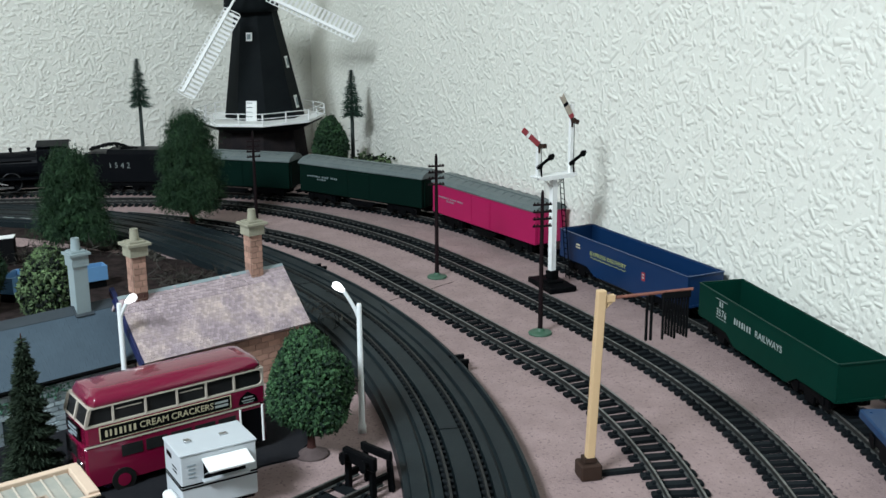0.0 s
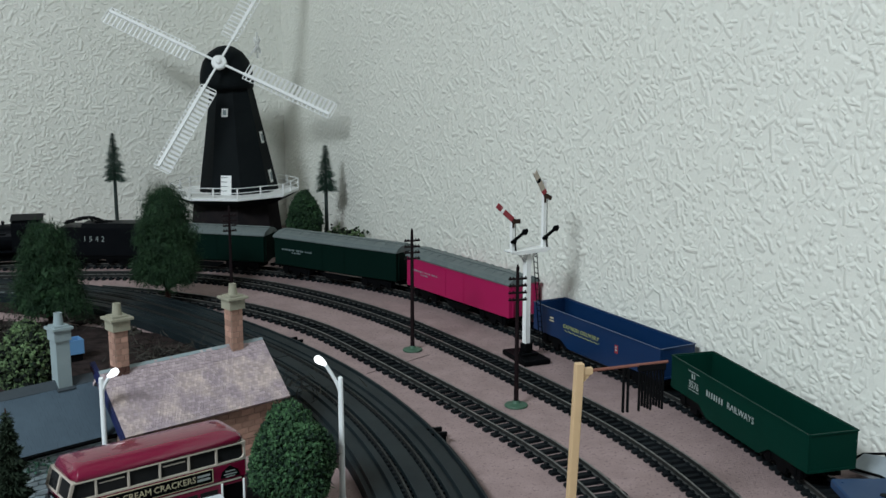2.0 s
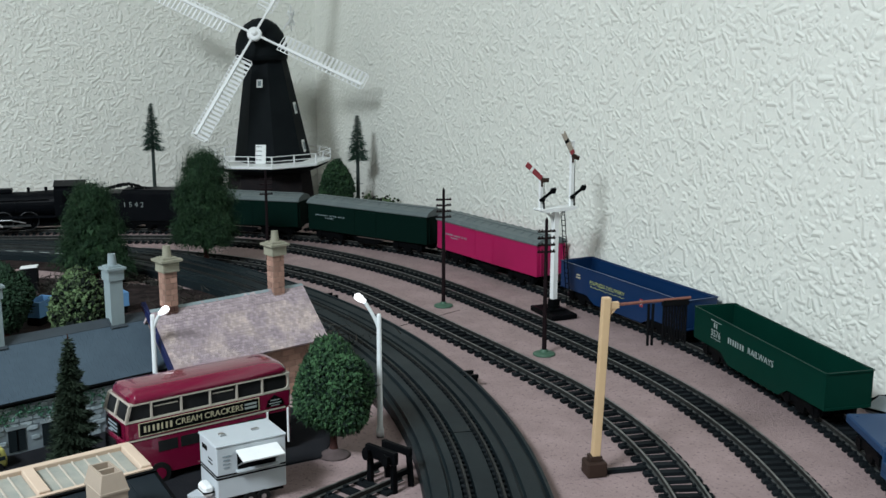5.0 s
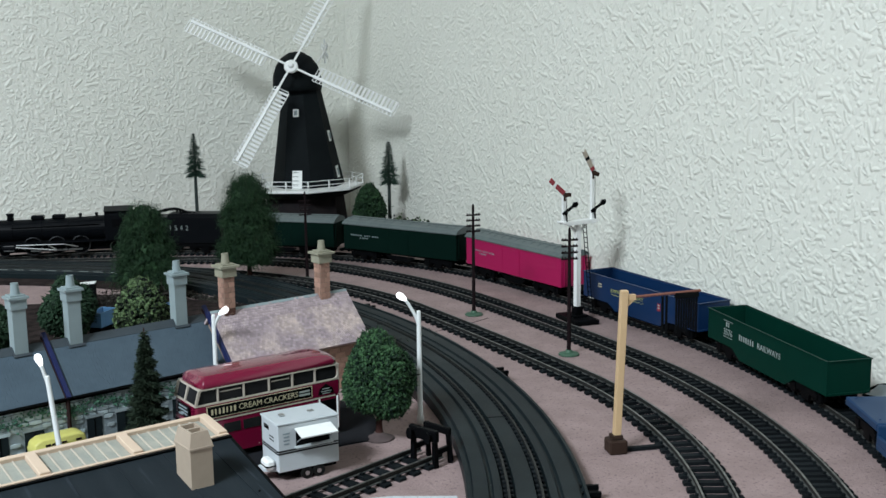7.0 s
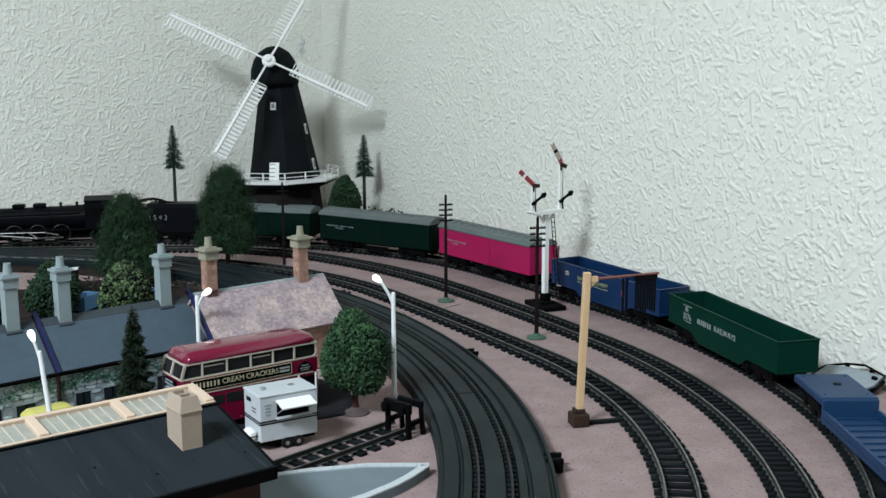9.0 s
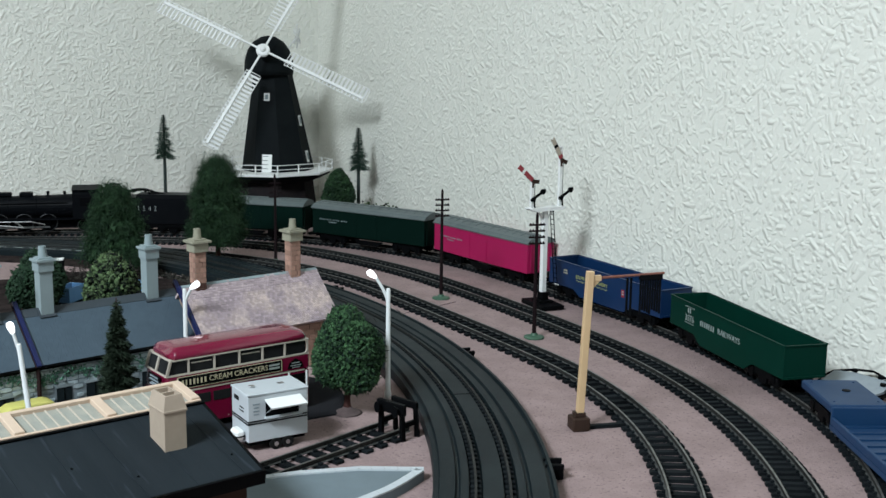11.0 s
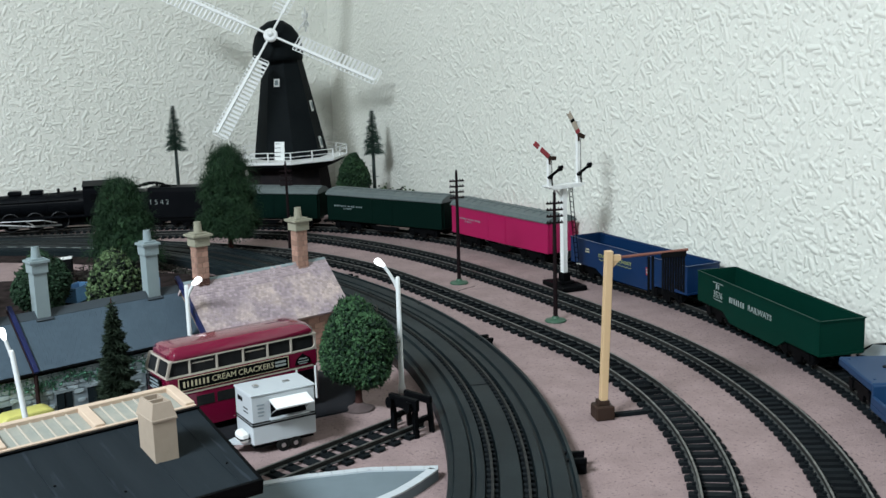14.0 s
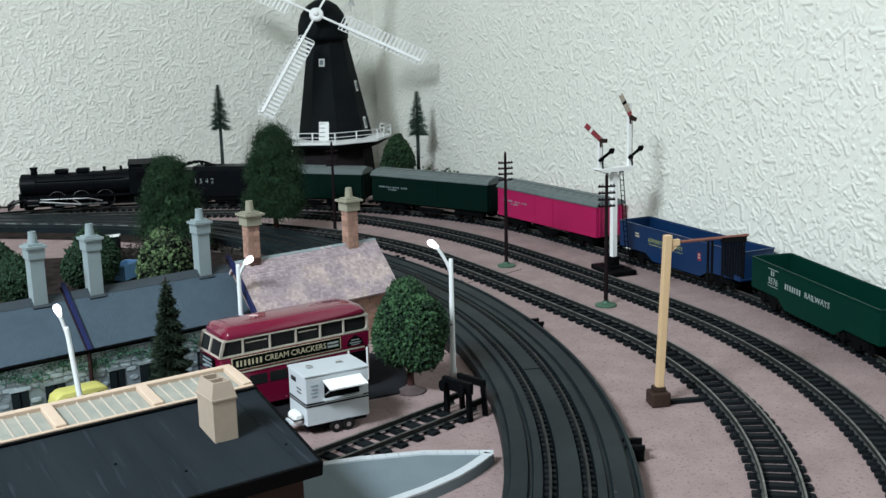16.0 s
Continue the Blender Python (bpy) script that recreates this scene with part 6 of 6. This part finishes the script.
def cottages():
    """A terrace with its ridge along x and its front at -y."""
    m = shift(-0.2406, 0.6939) @ rot(41)
    t = thing("cottage_terrace", "stone cottage terrace with plain grey roof and grey chimneys", "house", m)
    left, right, depth, eave, ridge = -0.1250, 0.0970, 0.0280, 0.0310, 0.0575
    w = depth - 0.0018
    bm = bmesh.new()
    prism(bm, [(-w, 0), (w, 0), (w, eave - 0.001), (0, ridge - 0.004), (-w, eave - 0.001)], left + 0.001, right - 0.001, rot(-90) @ Matrix.Diagonal((1, -1, 1, 1)) @ rot(180))
    wall = part("wall", bm, MORTAR, t, "pale rubble stone wall")
    openings = []
    for k in range(-2, 3):
        openings += [(0.0055 + 0.0545 * k, 0.0025, 0.0092, 0.0122), (0.0247 + 0.0545 * k, 0.0020, 0.0112, 0.0125)]
    openings = [o for o in openings if left + 0.008 < o[0] < right - 0.008]
    rng = random.Random(17)
    z = 0.0
    while z < eave - 0.003:
        high = rng.choice((0.0028, 0.0034, 0.0040))
        x = left + 0.002
        while x < right - 0.004:
            long = rng.uniform(0.0040, 0.0085)
            mid = x + long / 2
            clash = any(abs(mid - ox) < ow / 2 + long / 2 and z + high > oz and z < oz + oh for ox, oz, ow, oh in openings)
            if not clash:
                bm = bmesh.new()
                d = rng.uniform(0.0003, 0.0007)
                prism(bm, [(x + 0.0004, z + 0.0006), (x + long * 0.5, z + 0.0002), (x + long - 0.0004, z + 0.0005), (x + long - 0.0003, z + high - 0.0006), (x + long * 0.45, z + high - 0.0002), (x + 0.0003, z + high - 0.0005)], -w - d, -w + 0.0002)
                part("stone", bm, STONEWALL, wall)
            x += long
        z += high
    for ox, oz, ow, oh in openings:
        bm = bmesh.new()
        box(bm, ox - ow / 2, ox + ow / 2, -w - 0.0003, -w + 0.0004, oz, oz + oh)
        win = part("window", bm, DARKPANE, t, "dark cottage window")
        bm = bmesh.new()
        box(bm, ox - ow / 2 - 0.0010, ox + ow / 2 + 0.0010, -w - 0.0006, -w, oz + oh, oz + oh + 0.0018)
        part("lintel", bm, STONEWALL, win)
        bm = bmesh.new()
        box(bm, ox - 0.0003, ox + 0.0003, -w - 0.0005, -w - 0.0003, oz, oz + oh)
        part("mullion", bm, BLACK, win)
    slope = math.atan2(ridge - eave, depth)
    run = math.hypot(ridge - eave, depth) + 0.0010
    deg = math.degrees(slope)
    bm = bmesh.new()
    for side in (-1, 1):
        q = shift(0, 0, ridge) @ rot(180 if side > 0 else 0) @ rot(deg, "X")
        a, b = (left, right) if side < 0 else (-right, -left)
        box(bm, a, b, -run, 0.0, -0.0016, 0.0, q)
    roof = part("roof", bm, SLATEGREY, t, "plain grey card roof")
    q = shift(0, 0, ridge) @ rot(deg, "X")
    bm = bmesh.new()
    for r in range(12):
        for c in range(58):
            x = left + (c + (0.5 if r % 2 else 0.0)) * 0.0038
            box(bm, x + 0.00003, min(x + 0.00377, right), -0.0048 - (r + 1.02) * (run - 0.0050) / 12, -0.0048 - r * (run - 0.0050) / 12, 0.0, 0.00025, q @ shift(0, 0, 0.0001) @ rot(-0.35, "X"))
    tagged(part("slate_rest", bm, SLATECOURSE, roof, "faint courses of grey slates"), kind="stuff")
    bm = bmesh.new()
    box(bm, left, right, -0.0052, 0.0006, 0.0, 0.0006, q)
    part("ridge_strip", bm, SLATELINE, roof)
    bm = bmesh.new()
    box(bm, left, right, -run - 0.0009, -run + 0.0004, -0.0028, 0.0002, q)
    part("gutter", bm, BLACK, roof, "black gutter")
    for x in (-0.0100, 0.0955):
        bm = bmesh.new()
        box(bm, x - 0.0013, x + 0.0013, -run - 0.0008, 0.0062, 0.0, 0.0020, q)
        part("party_strip", bm, BLUEPIPE, roof, "navy blue dividing strip")
        bm = bmesh.new()
        box(bm, x - 0.0021, x - 0.0014, -run - 0.0008, 0.0040, 0.0, 0.0010, q)
        part("strip_edge", bm, PIPE, roof)
    bm = bmesh.new()
    rod(bm, (-0.0100, -w - 0.0016, 0.0), (-0.0100, -w - 0.0016, eave - 0.002), 0.0013, 8)
    part("downpipe", bm, PIPE, t, "dark brown downpipe")
    # moss scattered under the eave
    def place(r):
        x = r.uniform(-0.060, 0.062)
        return Vector((x, -w - 0.0008 + r.gauss(0, 0.0003), 0.0232 + 0.0022 * math.sin(x * 190) + r.gauss(0, 0.0022)))
    clump_crown("moss", t, MOSS, 77, 620, place, 0.0008)
    for x in (-0.0258, 0.0066, 0.0755):
        st = chimney_stack(t, shift(x, -0.001, ridge - 0.003), CHIMNEYGREY, CHIMNEYGREY, 0.0262, 0.0039)
        bm = bmesh.new()
        box(bm, -0.0050, 0.0050, -0.0064, 0.0010, 0.0004, 0.0009, shift(0, 0, 0.0026) @ rot(deg, "X"))
        part("flashing", bm, SLATELINE, st)
    return t


cottages()


def engine_shed():
    """Long low shed: black felt slope towards -y, glazed strip beyond the break in the roof."""
    m = shift(-0.1093, 0.5270) @ rot(37.5)
    t = thing("engine_shed", "engine shed with black felt roof, tan glazed rooflight and chimney", "shed", m)
    left, run, top, deep, fall = -0.20, 0.0622, 0.0540, 0.0242, 10.8
    q = shift(0, 0, top) @ rot(fall, "X")
    bm = bmesh.new()
    slab(bm, [(left, -run), (-0.0024, -run), (0.0012, 0.0), (left, 0.0)], -0.0016, 0.0, q)
    roof = part("roof", bm, SHEDROOF, t, "black felt roof with scuffs")
    for k in range(8):
        x = -0.0095 - 0.0205 * k
        bm = bmesh.new()
        box(bm, x - 0.0005, x + 0.0005, -run, -0.001, 0.0, 0.0002, q)
        seam = part("roof_seam", bm, SHEDROOF, roof)
        for y in ((-0.046, -0.030)[k % 2],):
            bm = bmesh.new()
            lathe(bm, [(0.0005, 0.0), (0.0005, 0.0003), (0.0002, 0.0005)], q @ shift(x + 0.0016, y), 8)
            part("bolt", bm, BLACK, seam)
    bm = bmesh.new()
    box(bm, left, -0.0014, -run - 0.0014, -run, -0.0058, 0.0003, q)
    part("fascia", bm, BLACK, roof, "black fascia board")
    bm = bmesh.new()
    slab(bm, [(-0.0024, -run), (-0.0012, -run), (0.0024, 0.0), (0.0012, 0.0)], -0.0052, 0.0003, q)
    part("barge_board", bm, BLACK, roof)
    bm = bmesh.new()
    box(bm, left, 0.0022, -0.0010, 0.0004, 0.0002, 0.0010, q)
    part("roof_lip", bm, BLACK, roof)
    bm = bmesh.new()
    prism(bm, [(-run + 0.008, 0.0), (deep - 0.002, 0.0), (deep - 0.002, top + 0.0005), (0.0, top - 0.0024), (-run + 0.008, top - 0.0130)], left, -0.0060, rot(-90) @ Matrix.Diagonal((-1, 1, 1, 1)))
    part("wall", bm, BROWNBASE, t, "dark red-brown shed wall")
    # rooflight: frame, rafters and panes, rising a little beyond the felt
    g = shift(0, 0, top + 0.0012) @ rot(7, "X")
    bm = bmesh.new()
    box(bm, left, 0.0014, deep - 0.0026, deep, -0.0026, 0.0010, g, 0.0003)
    light = part("rooflight_frame", bm, TAN, t, "tan rooflight frame")
    bm = bmesh.new()
    box(bm, left, 0.0014, 0.0006, 0.0022, -0.0026, 0.0002, g)
    part("sill_bar", bm, TAN, light)
    span = 0.0390
    for k in range(6):
        x = -span * k
        bm = bmesh.new()
        box(bm, x - 0.0030 if k else -0.0028, x + 0.0014, 0.0020, deep - 0.0026, -0.0022, 0.0013, g, 0.0003)
        part("rafter", bm, TAN, light)
        if k < 5:
            room = span - 0.0044
            for j in range(7):
                a = x - 0.0030 - room * (j + 1) / 7
                b = x - 0.0030 - room * j / 7
                bm = bmesh.new()
                box(bm, a + 0.0002, b - 0.0002, 0.0022, deep - 0.0026, -0.0016, -0.0009, g)
                part("pane", bm, CLEAR, light)
                if j:
                    bm = bmesh.new()
                    box(bm, b - 0.0003, b + 0.0003, 0.0022, deep - 0.0026, -0.0014, -0.0004, g)
                    part("glazing_bar", bm, LINING, light)
    # buff chimney on the felt
    c = shift(-0.0268, -0.0255, top - 0.0050)
    bm = bmesh.new()
    box(bm, -0.0048, 0.0048, -0.0073, 0.0073, -0.006, 0.0150, c)
    ch = part("chimney", bm, STONETAN, t, "buff rectangular chimney with two flues")
    bm = bmesh.new()
    box(bm, -0.0053, 0.0053, -0.0078, 0.0078, 0.0150, 0.0162, c, 0.0002)
    part("chimney_band", bm, STONETAN, ch)
    bm = bmesh.new()
    lo = [bm.verts.new(c @ Vector(p)) for p in ((-0.0051, -0.0076, 0.0162), (0.0051, -0.0076, 0.0162), (0.0051, 0.0076, 0.0162), (-0.0051, 0.0076, 0.0162))]
    hi = [bm.verts.new(c @ Vector(p)) for p in ((-0.0037, -0.0062, 0.0222), (0.0037, -0.0062, 0.0222), (0.0037, 0.0062, 0.0222), (-0.0037, 0.0062, 0.0222))]
    bm.faces.new(lo[::-1])
    for k in range(4):
        n = (k + 1) % 4
        bm.faces.new((lo[k], lo[n], hi[n], hi[k]))
    inner = [bm.verts.new(c @ Vector(p)) for p in ((-0.0029, -0.0054, 0.0222), (0.0029, -0.0054, 0.0222), (0.0029, 0.0054, 0.0222), (-0.0029, 0.0054, 0.0222))]
    deepv = [bm.verts.new(c @ Vector(p)) for p in ((-0.0029, -0.0054, 0.0180), (0.0029, -0.0054, 0.0180), (0.0029, 0.0054, 0.0180), (-0.0029, 0.0054, 0.0180))]
    for k in range(4):
        n = (k + 1) % 4
        bm.faces.new((hi[k], hi[n], inner[n], inner[k]))
        bm.faces.new((inner[k], inner[n], deepv[n], deepv[k]))
    bm.faces.new(deepv)
    head = part("chimney_head", bm, STONETAN, ch)
    bm = bmesh.new()
    box(bm, -0.0029, 0.0029, -0.0005, 0.0005, 0.0181, 0.0220, c)
    part("flue_divider", bm, STONETAN, head)
    return t


engine_shed()


# ---- siding, buffer stop, platform, yard ----
def siding():
    line = line_of((-0.1530, 0.5010), -42.5, [(0.195, 0.0)])
    t = railway_track("short straight siding ending at the buffer stop", line, 0.0, 0.195, 0.0110, 0.0050)
    t.name = "siding_track"
    b = thing("buffer_stop", "black plastic buffer stop on the siding end", "buffer stop", shift(-0.0235, 0.6350) @ rot(-42.5) @ Matrix.Diagonal((0.80, 0.80, 1.18, 1)))
    for u in (-0.0098, 0.0098):
        for y0, y1 in ((-0.0026, -0.0022), (0.0108, 0.0128)):
            bm = bmesh.new()
            a, c = Vector((u, y0, 0.0170)), Vector((u * 1.06, y1, 0.0))
            rod(bm, a, c, 0.0020, 4, 0.0023)
            part("leg", bm, BLACK, b)
        bm = bmesh.new()
        box(bm, u - 0.0012, u + 0.0012, -0.0010, 0.0115, 0.0062, 0.0085)
        part("tie_bar", bm, BLACK, b)
        bm = bmesh.new()
        lathe(bm, [(0.0014, 0), (0.0014, 0.0030), (0.0027, 0.0032), (0.0027, 0.0042)], shift(u * 0.85, -0.0046, 0.0150) @ rot(90, "X"), 14)
        part("buffer", bm, BLACK, b)
    bm = bmesh.new()
    box(bm, -0.0128, 0.0128, -0.0046, -0.0006, 0.0125, 0.0180, bevel=0.0005)
    part("beam", bm, BLACK, b)
    bm = bmesh.new()
    box(bm, -0.0122, 0.0122, 0.0092, 0.0122, 0.0138, 0.0172, bevel=0.0005)
    part("back_beam", bm, BLACK, b)
    return t


siding()


def platform():
    t = thing("platform", "grey tapered platform with white stone edging", "platform")
    far = [(-0.200, 0.4750), (-0.150, 0.5200), (-0.1000, 0.5590), (-0.0700, 0.5700), (-0.0400, 0.5765), (-0.0070, 0.5760)]
    near = [(-0.0070, 0.5715), (-0.0160, 0.5560), (-0.0230, 0.5460), (-0.0360, 0.5320), (-0.0560, 0.5150), (-0.0800, 0.4900), (-0.1250, 0.4350)]
    bm = bmesh.new()
    slab(bm, near + [(-0.2, 0.40)] + far, 0.0, 0.0048)
    bmesh.ops.recalc_face_normals(bm, faces=bm.faces)
    part("deck", bm, PLATFORM, t)

    def edging(pts, inward):
        for a, b in zip(pts, pts[1:]):
            a, b = Vector(a), Vector(b)
            d = b - a
            n = max(1, round(d.length / 0.0065))
            ang = math.atan2(d.y, d.x)
            for i in range(n):
                bm = bmesh.new()
                l = d.length / n
                box(bm, 0.0001, l - 0.0001, min(0, inward), max(0, inward), 0.0044, 0.0056, shift(*(a + d * i / n)) @ Matrix.Rotation(ang, 4, "Z"))
                part("edging_stone", bm, TRAILERWHITE, t, "white painted edging stone")

    edging(far, -0.0042)
    edging(near, -0.0046)
    return t


platform()


def yard():
    # real yard, drawn out and darkened to take in the bus's shadow
    bm = bmesh.new()
    slab(bm, [(-0.30, 0.62), (-0.20, 0.56), (-0.1200, 0.6180), (-0.0742, 0.6630), (-0.0580, 0.6720), (-0.0540, 0.7000), (-0.060, 0.722), (-0.070, 0.740), (-0.11, 0.765), (-0.30, 0.640)], 0.0002, 0.0012)
    return tagged(part("pavement", bm, TARMAC), "dark tarmac yard with the bus's shadow in its colour", "yard", kind="structure")


yard()


def cable_pack():
    t = thing("clip_card", "pale plastic card with black wire looped round it", "wire card", shift(0.2710, 0.7215, 0.004) @ rot(-52) @ rot(16, "X") @ Matrix.Diagonal((0.58, 0.80, 0.9, 1)))
    bm = bmesh.new()
    slab(bm, [(-0.034, -0.010), (0.030, -0.013), (0.036, -0.004), (0.034, 0.012), (-0.010, 0.014), (-0.034, 0.010)], 0.002, 0.0045)
    part("card", bm, CARDGREY, t)
    bm = bmesh.new()
    pts = [(-0.036, -0.011, 0.005), (0.0, -0.0125, 0.007), (0.032, -0.0145, 0.0035), (0.039, -0.004, 0.003), (0.036, 0.013, 0.004), (0.010, 0.0155, 0.008), (-0.012, 0.0155, 0.006), (-0.036, 0.011, 0.003), (-0.040, 0.0, 0.003), (-0.036, -0.011, 0.005)]
    tube(bm, pts, 0.0009, 6)
    part("wire", bm, BLACK, t, "thin black wire")
    for x, y in ((0.020, 0.0135), (0.030, 0.004), (-0.012, 0.0145), (0.024, -0.0135)):
        bm = bmesh.new()
        box(bm, x - 0.0030, x + 0.0030, y - 0.0014, y + 0.0014, 0.0045, 0.0068, bevel=0.0004)
        part("clip", bm, BLACK, t)
    bm = bmesh.new()
    box(bm, 0.014, 0.038, -0.008, 0.010, 0.0, 0.0020)
    part("foot", bm, BLACK, t)
    return t


cable_pack()


def blue_crates():
    for label, m in (("open light blue plastic wagon body by the bush", shift(-0.2977, 0.9418) @ rot(75) @ Matrix.Scale(0.75, 4)), ("open light blue plastic box behind the bush", shift(-0.2508, 0.9687) @ rot(35) @ Matrix.Scale(0.68, 4))):
        t = thing("blue_wagon_body", label, "wagon body", m)
        bm = bmesh.new()
        for a in ((-0.016, 0.016, -0.009, -0.0078), (-0.016, 0.016, 0.0078, 0.009), (-0.016, -0.0148, -0.0078, 0.0078), (0.0148, 0.016, -0.0078, 0.0078)):
            box(bm, *a, 0.010, 0.026)
        box(bm, -0.0148, 0.0148, -0.0078, 0.0078, 0.010, 0.0112)
        part("body", bm, SKYBLUE, t)
        bm = bmesh.new()
        box(bm, -0.0145, 0.0145, -0.007, 0.007, 0.0, 0.010)
        part("underframe", bm, BLACK, t)


blue_crates()


def earth():
    bm = bmesh.new()
    slab(bm, [(-0.420, 0.780), (-0.330, 0.690), (-0.290, 0.720), (-0.130, 0.850), (-0.060, 0.830), (-0.030, 0.740), (-0.035, 0.800), (-0.075, 0.890), (-0.130, 0.975), (-0.200, 1.045), (-0.300, 1.085), (-0.365, 1.095), (-0.385, 1.055), (-0.440, 1.045), (-0.600, 1.030)], 0.0002, 0.0010)
    tagged(part("earth", bm, EARTH_AND_SHADE), "dark brown earth behind the houses", "earth", kind="structure")
    # flat dark strip that paints the road's shade onto the board
    bm = bmesh.new()
    sweep(bm, LINE_A, [(-0.0560, 0.0), (-0.0555, 0.0012), (-0.0293, 0.0016), (-0.0293, 0.0)], at_zero(LINE_A, (-0.255, 1.100)), 1.45)
    tagged(part("earth", bm, EARTH_AND_SHADE), "dark strip for the shade along the road's inner edge", "earth", kind="structure")
    t = thing("undergrowth", "tangled dark twigs and dry scrub on the earth", "undergrowth", kind="stuff")

    def place(r):
        f = r.random()
        a = Vector((-0.050, 0.850, 0)).lerp(Vector((-0.200, 0.985, 0)), f) + Vector((r.gauss(0, 0.012), r.gauss(0, 0.012), 0))
        if r.random() < 0.25:
            a = Vector((-0.310, 1.040, 0)) + Vector((r.gauss(0, 0.020), r.gauss(0, 0.010), 0))
        a.z = abs(r.gauss(0.004, 0.005))
        return a, Vector((r.gauss(0, 1), r.gauss(0, 1), r.uniform(0.1, 1.0)))

    blades("twigs", t, TWIG, 61, 1700, place, 0.0100, 0.00045)
    tagged(t.children[0], kind="stuff")


TWIG = leafy("dry_dark_twigs", (0.012, 0.011, 0.010), (0.045, 0.041, 0.033))
earth()

round_tree("bush", "dark straggling bush behind the grey cottages", shift(-0.3980, 0.9200), 0.0430, 0.0235, 0.0030, LEAF_DARK, 19, 2600, 0.0020, category="bush", lumps=26)


def road_edge_shade():
    """Low twig-coloured clumps, added as the dark shade along the inner edge of the road."""
    t = thing("scrub_bank", "low dark clumps standing for shade along the road edge", "scrub", kind="stuff")

    def place(r):
        s = at_zero(LINE_A, (-0.200, 1.060)) + r.uniform(0.0, 0.17)
        x, y, h = on_line(LINE_A, min(s, 1.44))
        u = -0.036 - abs(r.gauss(0, 0.006))
        return Vector((x + u * math.cos(h), y + u * math.sin(h), abs(r.gauss(0.001, 0.0014))))

    tagged(clump_crown("scrub", t, TWIG, 83, 620, place, 0.0018), kind="stuff")


road_edge_shade()


def small_hut():
    t = thing("lineside_hut", "tiny blackened hut with a white flat roof", "hut", shift(-0.3408, 1.0380) @ rot(12))
    bm = bmesh.new()
    box(bm, -0.0062, 0.0072, -0.0048, 0.0048, 0.0, 0.0226, bevel=0.0003)
    part("wall", bm, MATTBLACK, t)
    bm = bmesh.new()
    box(bm, -0.0066, 0.0076, -0.0052, 0.0052, 0.0, 0.0010, shift(0, 0, 0.0226) @ rot(-4, "Y"), 0.0002)
    part("roof", bm, WHITEPAINT, t, "white flat roof")
    return t


small_hut()


def loose_figure():
    bm = bmesh.new()
    lathe(bm, [(0.0016, 0), (0.0024, 0.0012), (0.0027, 0.0050), (0.0020, 0.0075), (0.0011, 0.0082), (0.0016, 0.0092), (0.0016, 0.0106), (0.0006, 0.0115)], I4, 12)
    ob = part("plastic_figure", bm, PURPLE, smooth=True)
    ob.matrix_world = shift(-0.1429, 0.6408, 0.0012)
    tagged(ob, "small purple plastic figure beside the bus", "figure")


loose_figure()


def board_seams():
    """Thin dark splits in the board's covering."""
    ground = bpy.data.objects["ground"]
    for pts in ([(-0.0240, 0.9320), (-0.0110, 0.9450), (0.0011, 0.9562), (0.0120, 0.9680), (0.0226, 0.9793)], [(0.1240, 0.8060), (0.1330, 0.8010), (0.1450, 0.7990)]):
        bm = bmesh.new()
        tube(bm, [(x, y, 0.0) for x, y in pts], 0.00032, 5)
        ob = part("split", bm, PIPE, ground, "thin dark split in the sheet")
        ob.matrix_parent_inverse = ground.matrix_world.inverted()


board_seams()
for label, line, s0, s1, pitch, wide in (("black-sleepered curved track beside the grey road", LINE_B, 0.0, 0.98, 0.0098, 0.0045),
                            ("black-sleepered curved track with steel rails", LINE_C, 0.0, 1.45, 0.0073, 0.0034),
                            ("black-sleepered curved track carrying the goods train", LINE_D, 0.0, 1.70, 0.0073, 0.0034)):
    railway_track(label, line, s0, s1, pitch, wide)
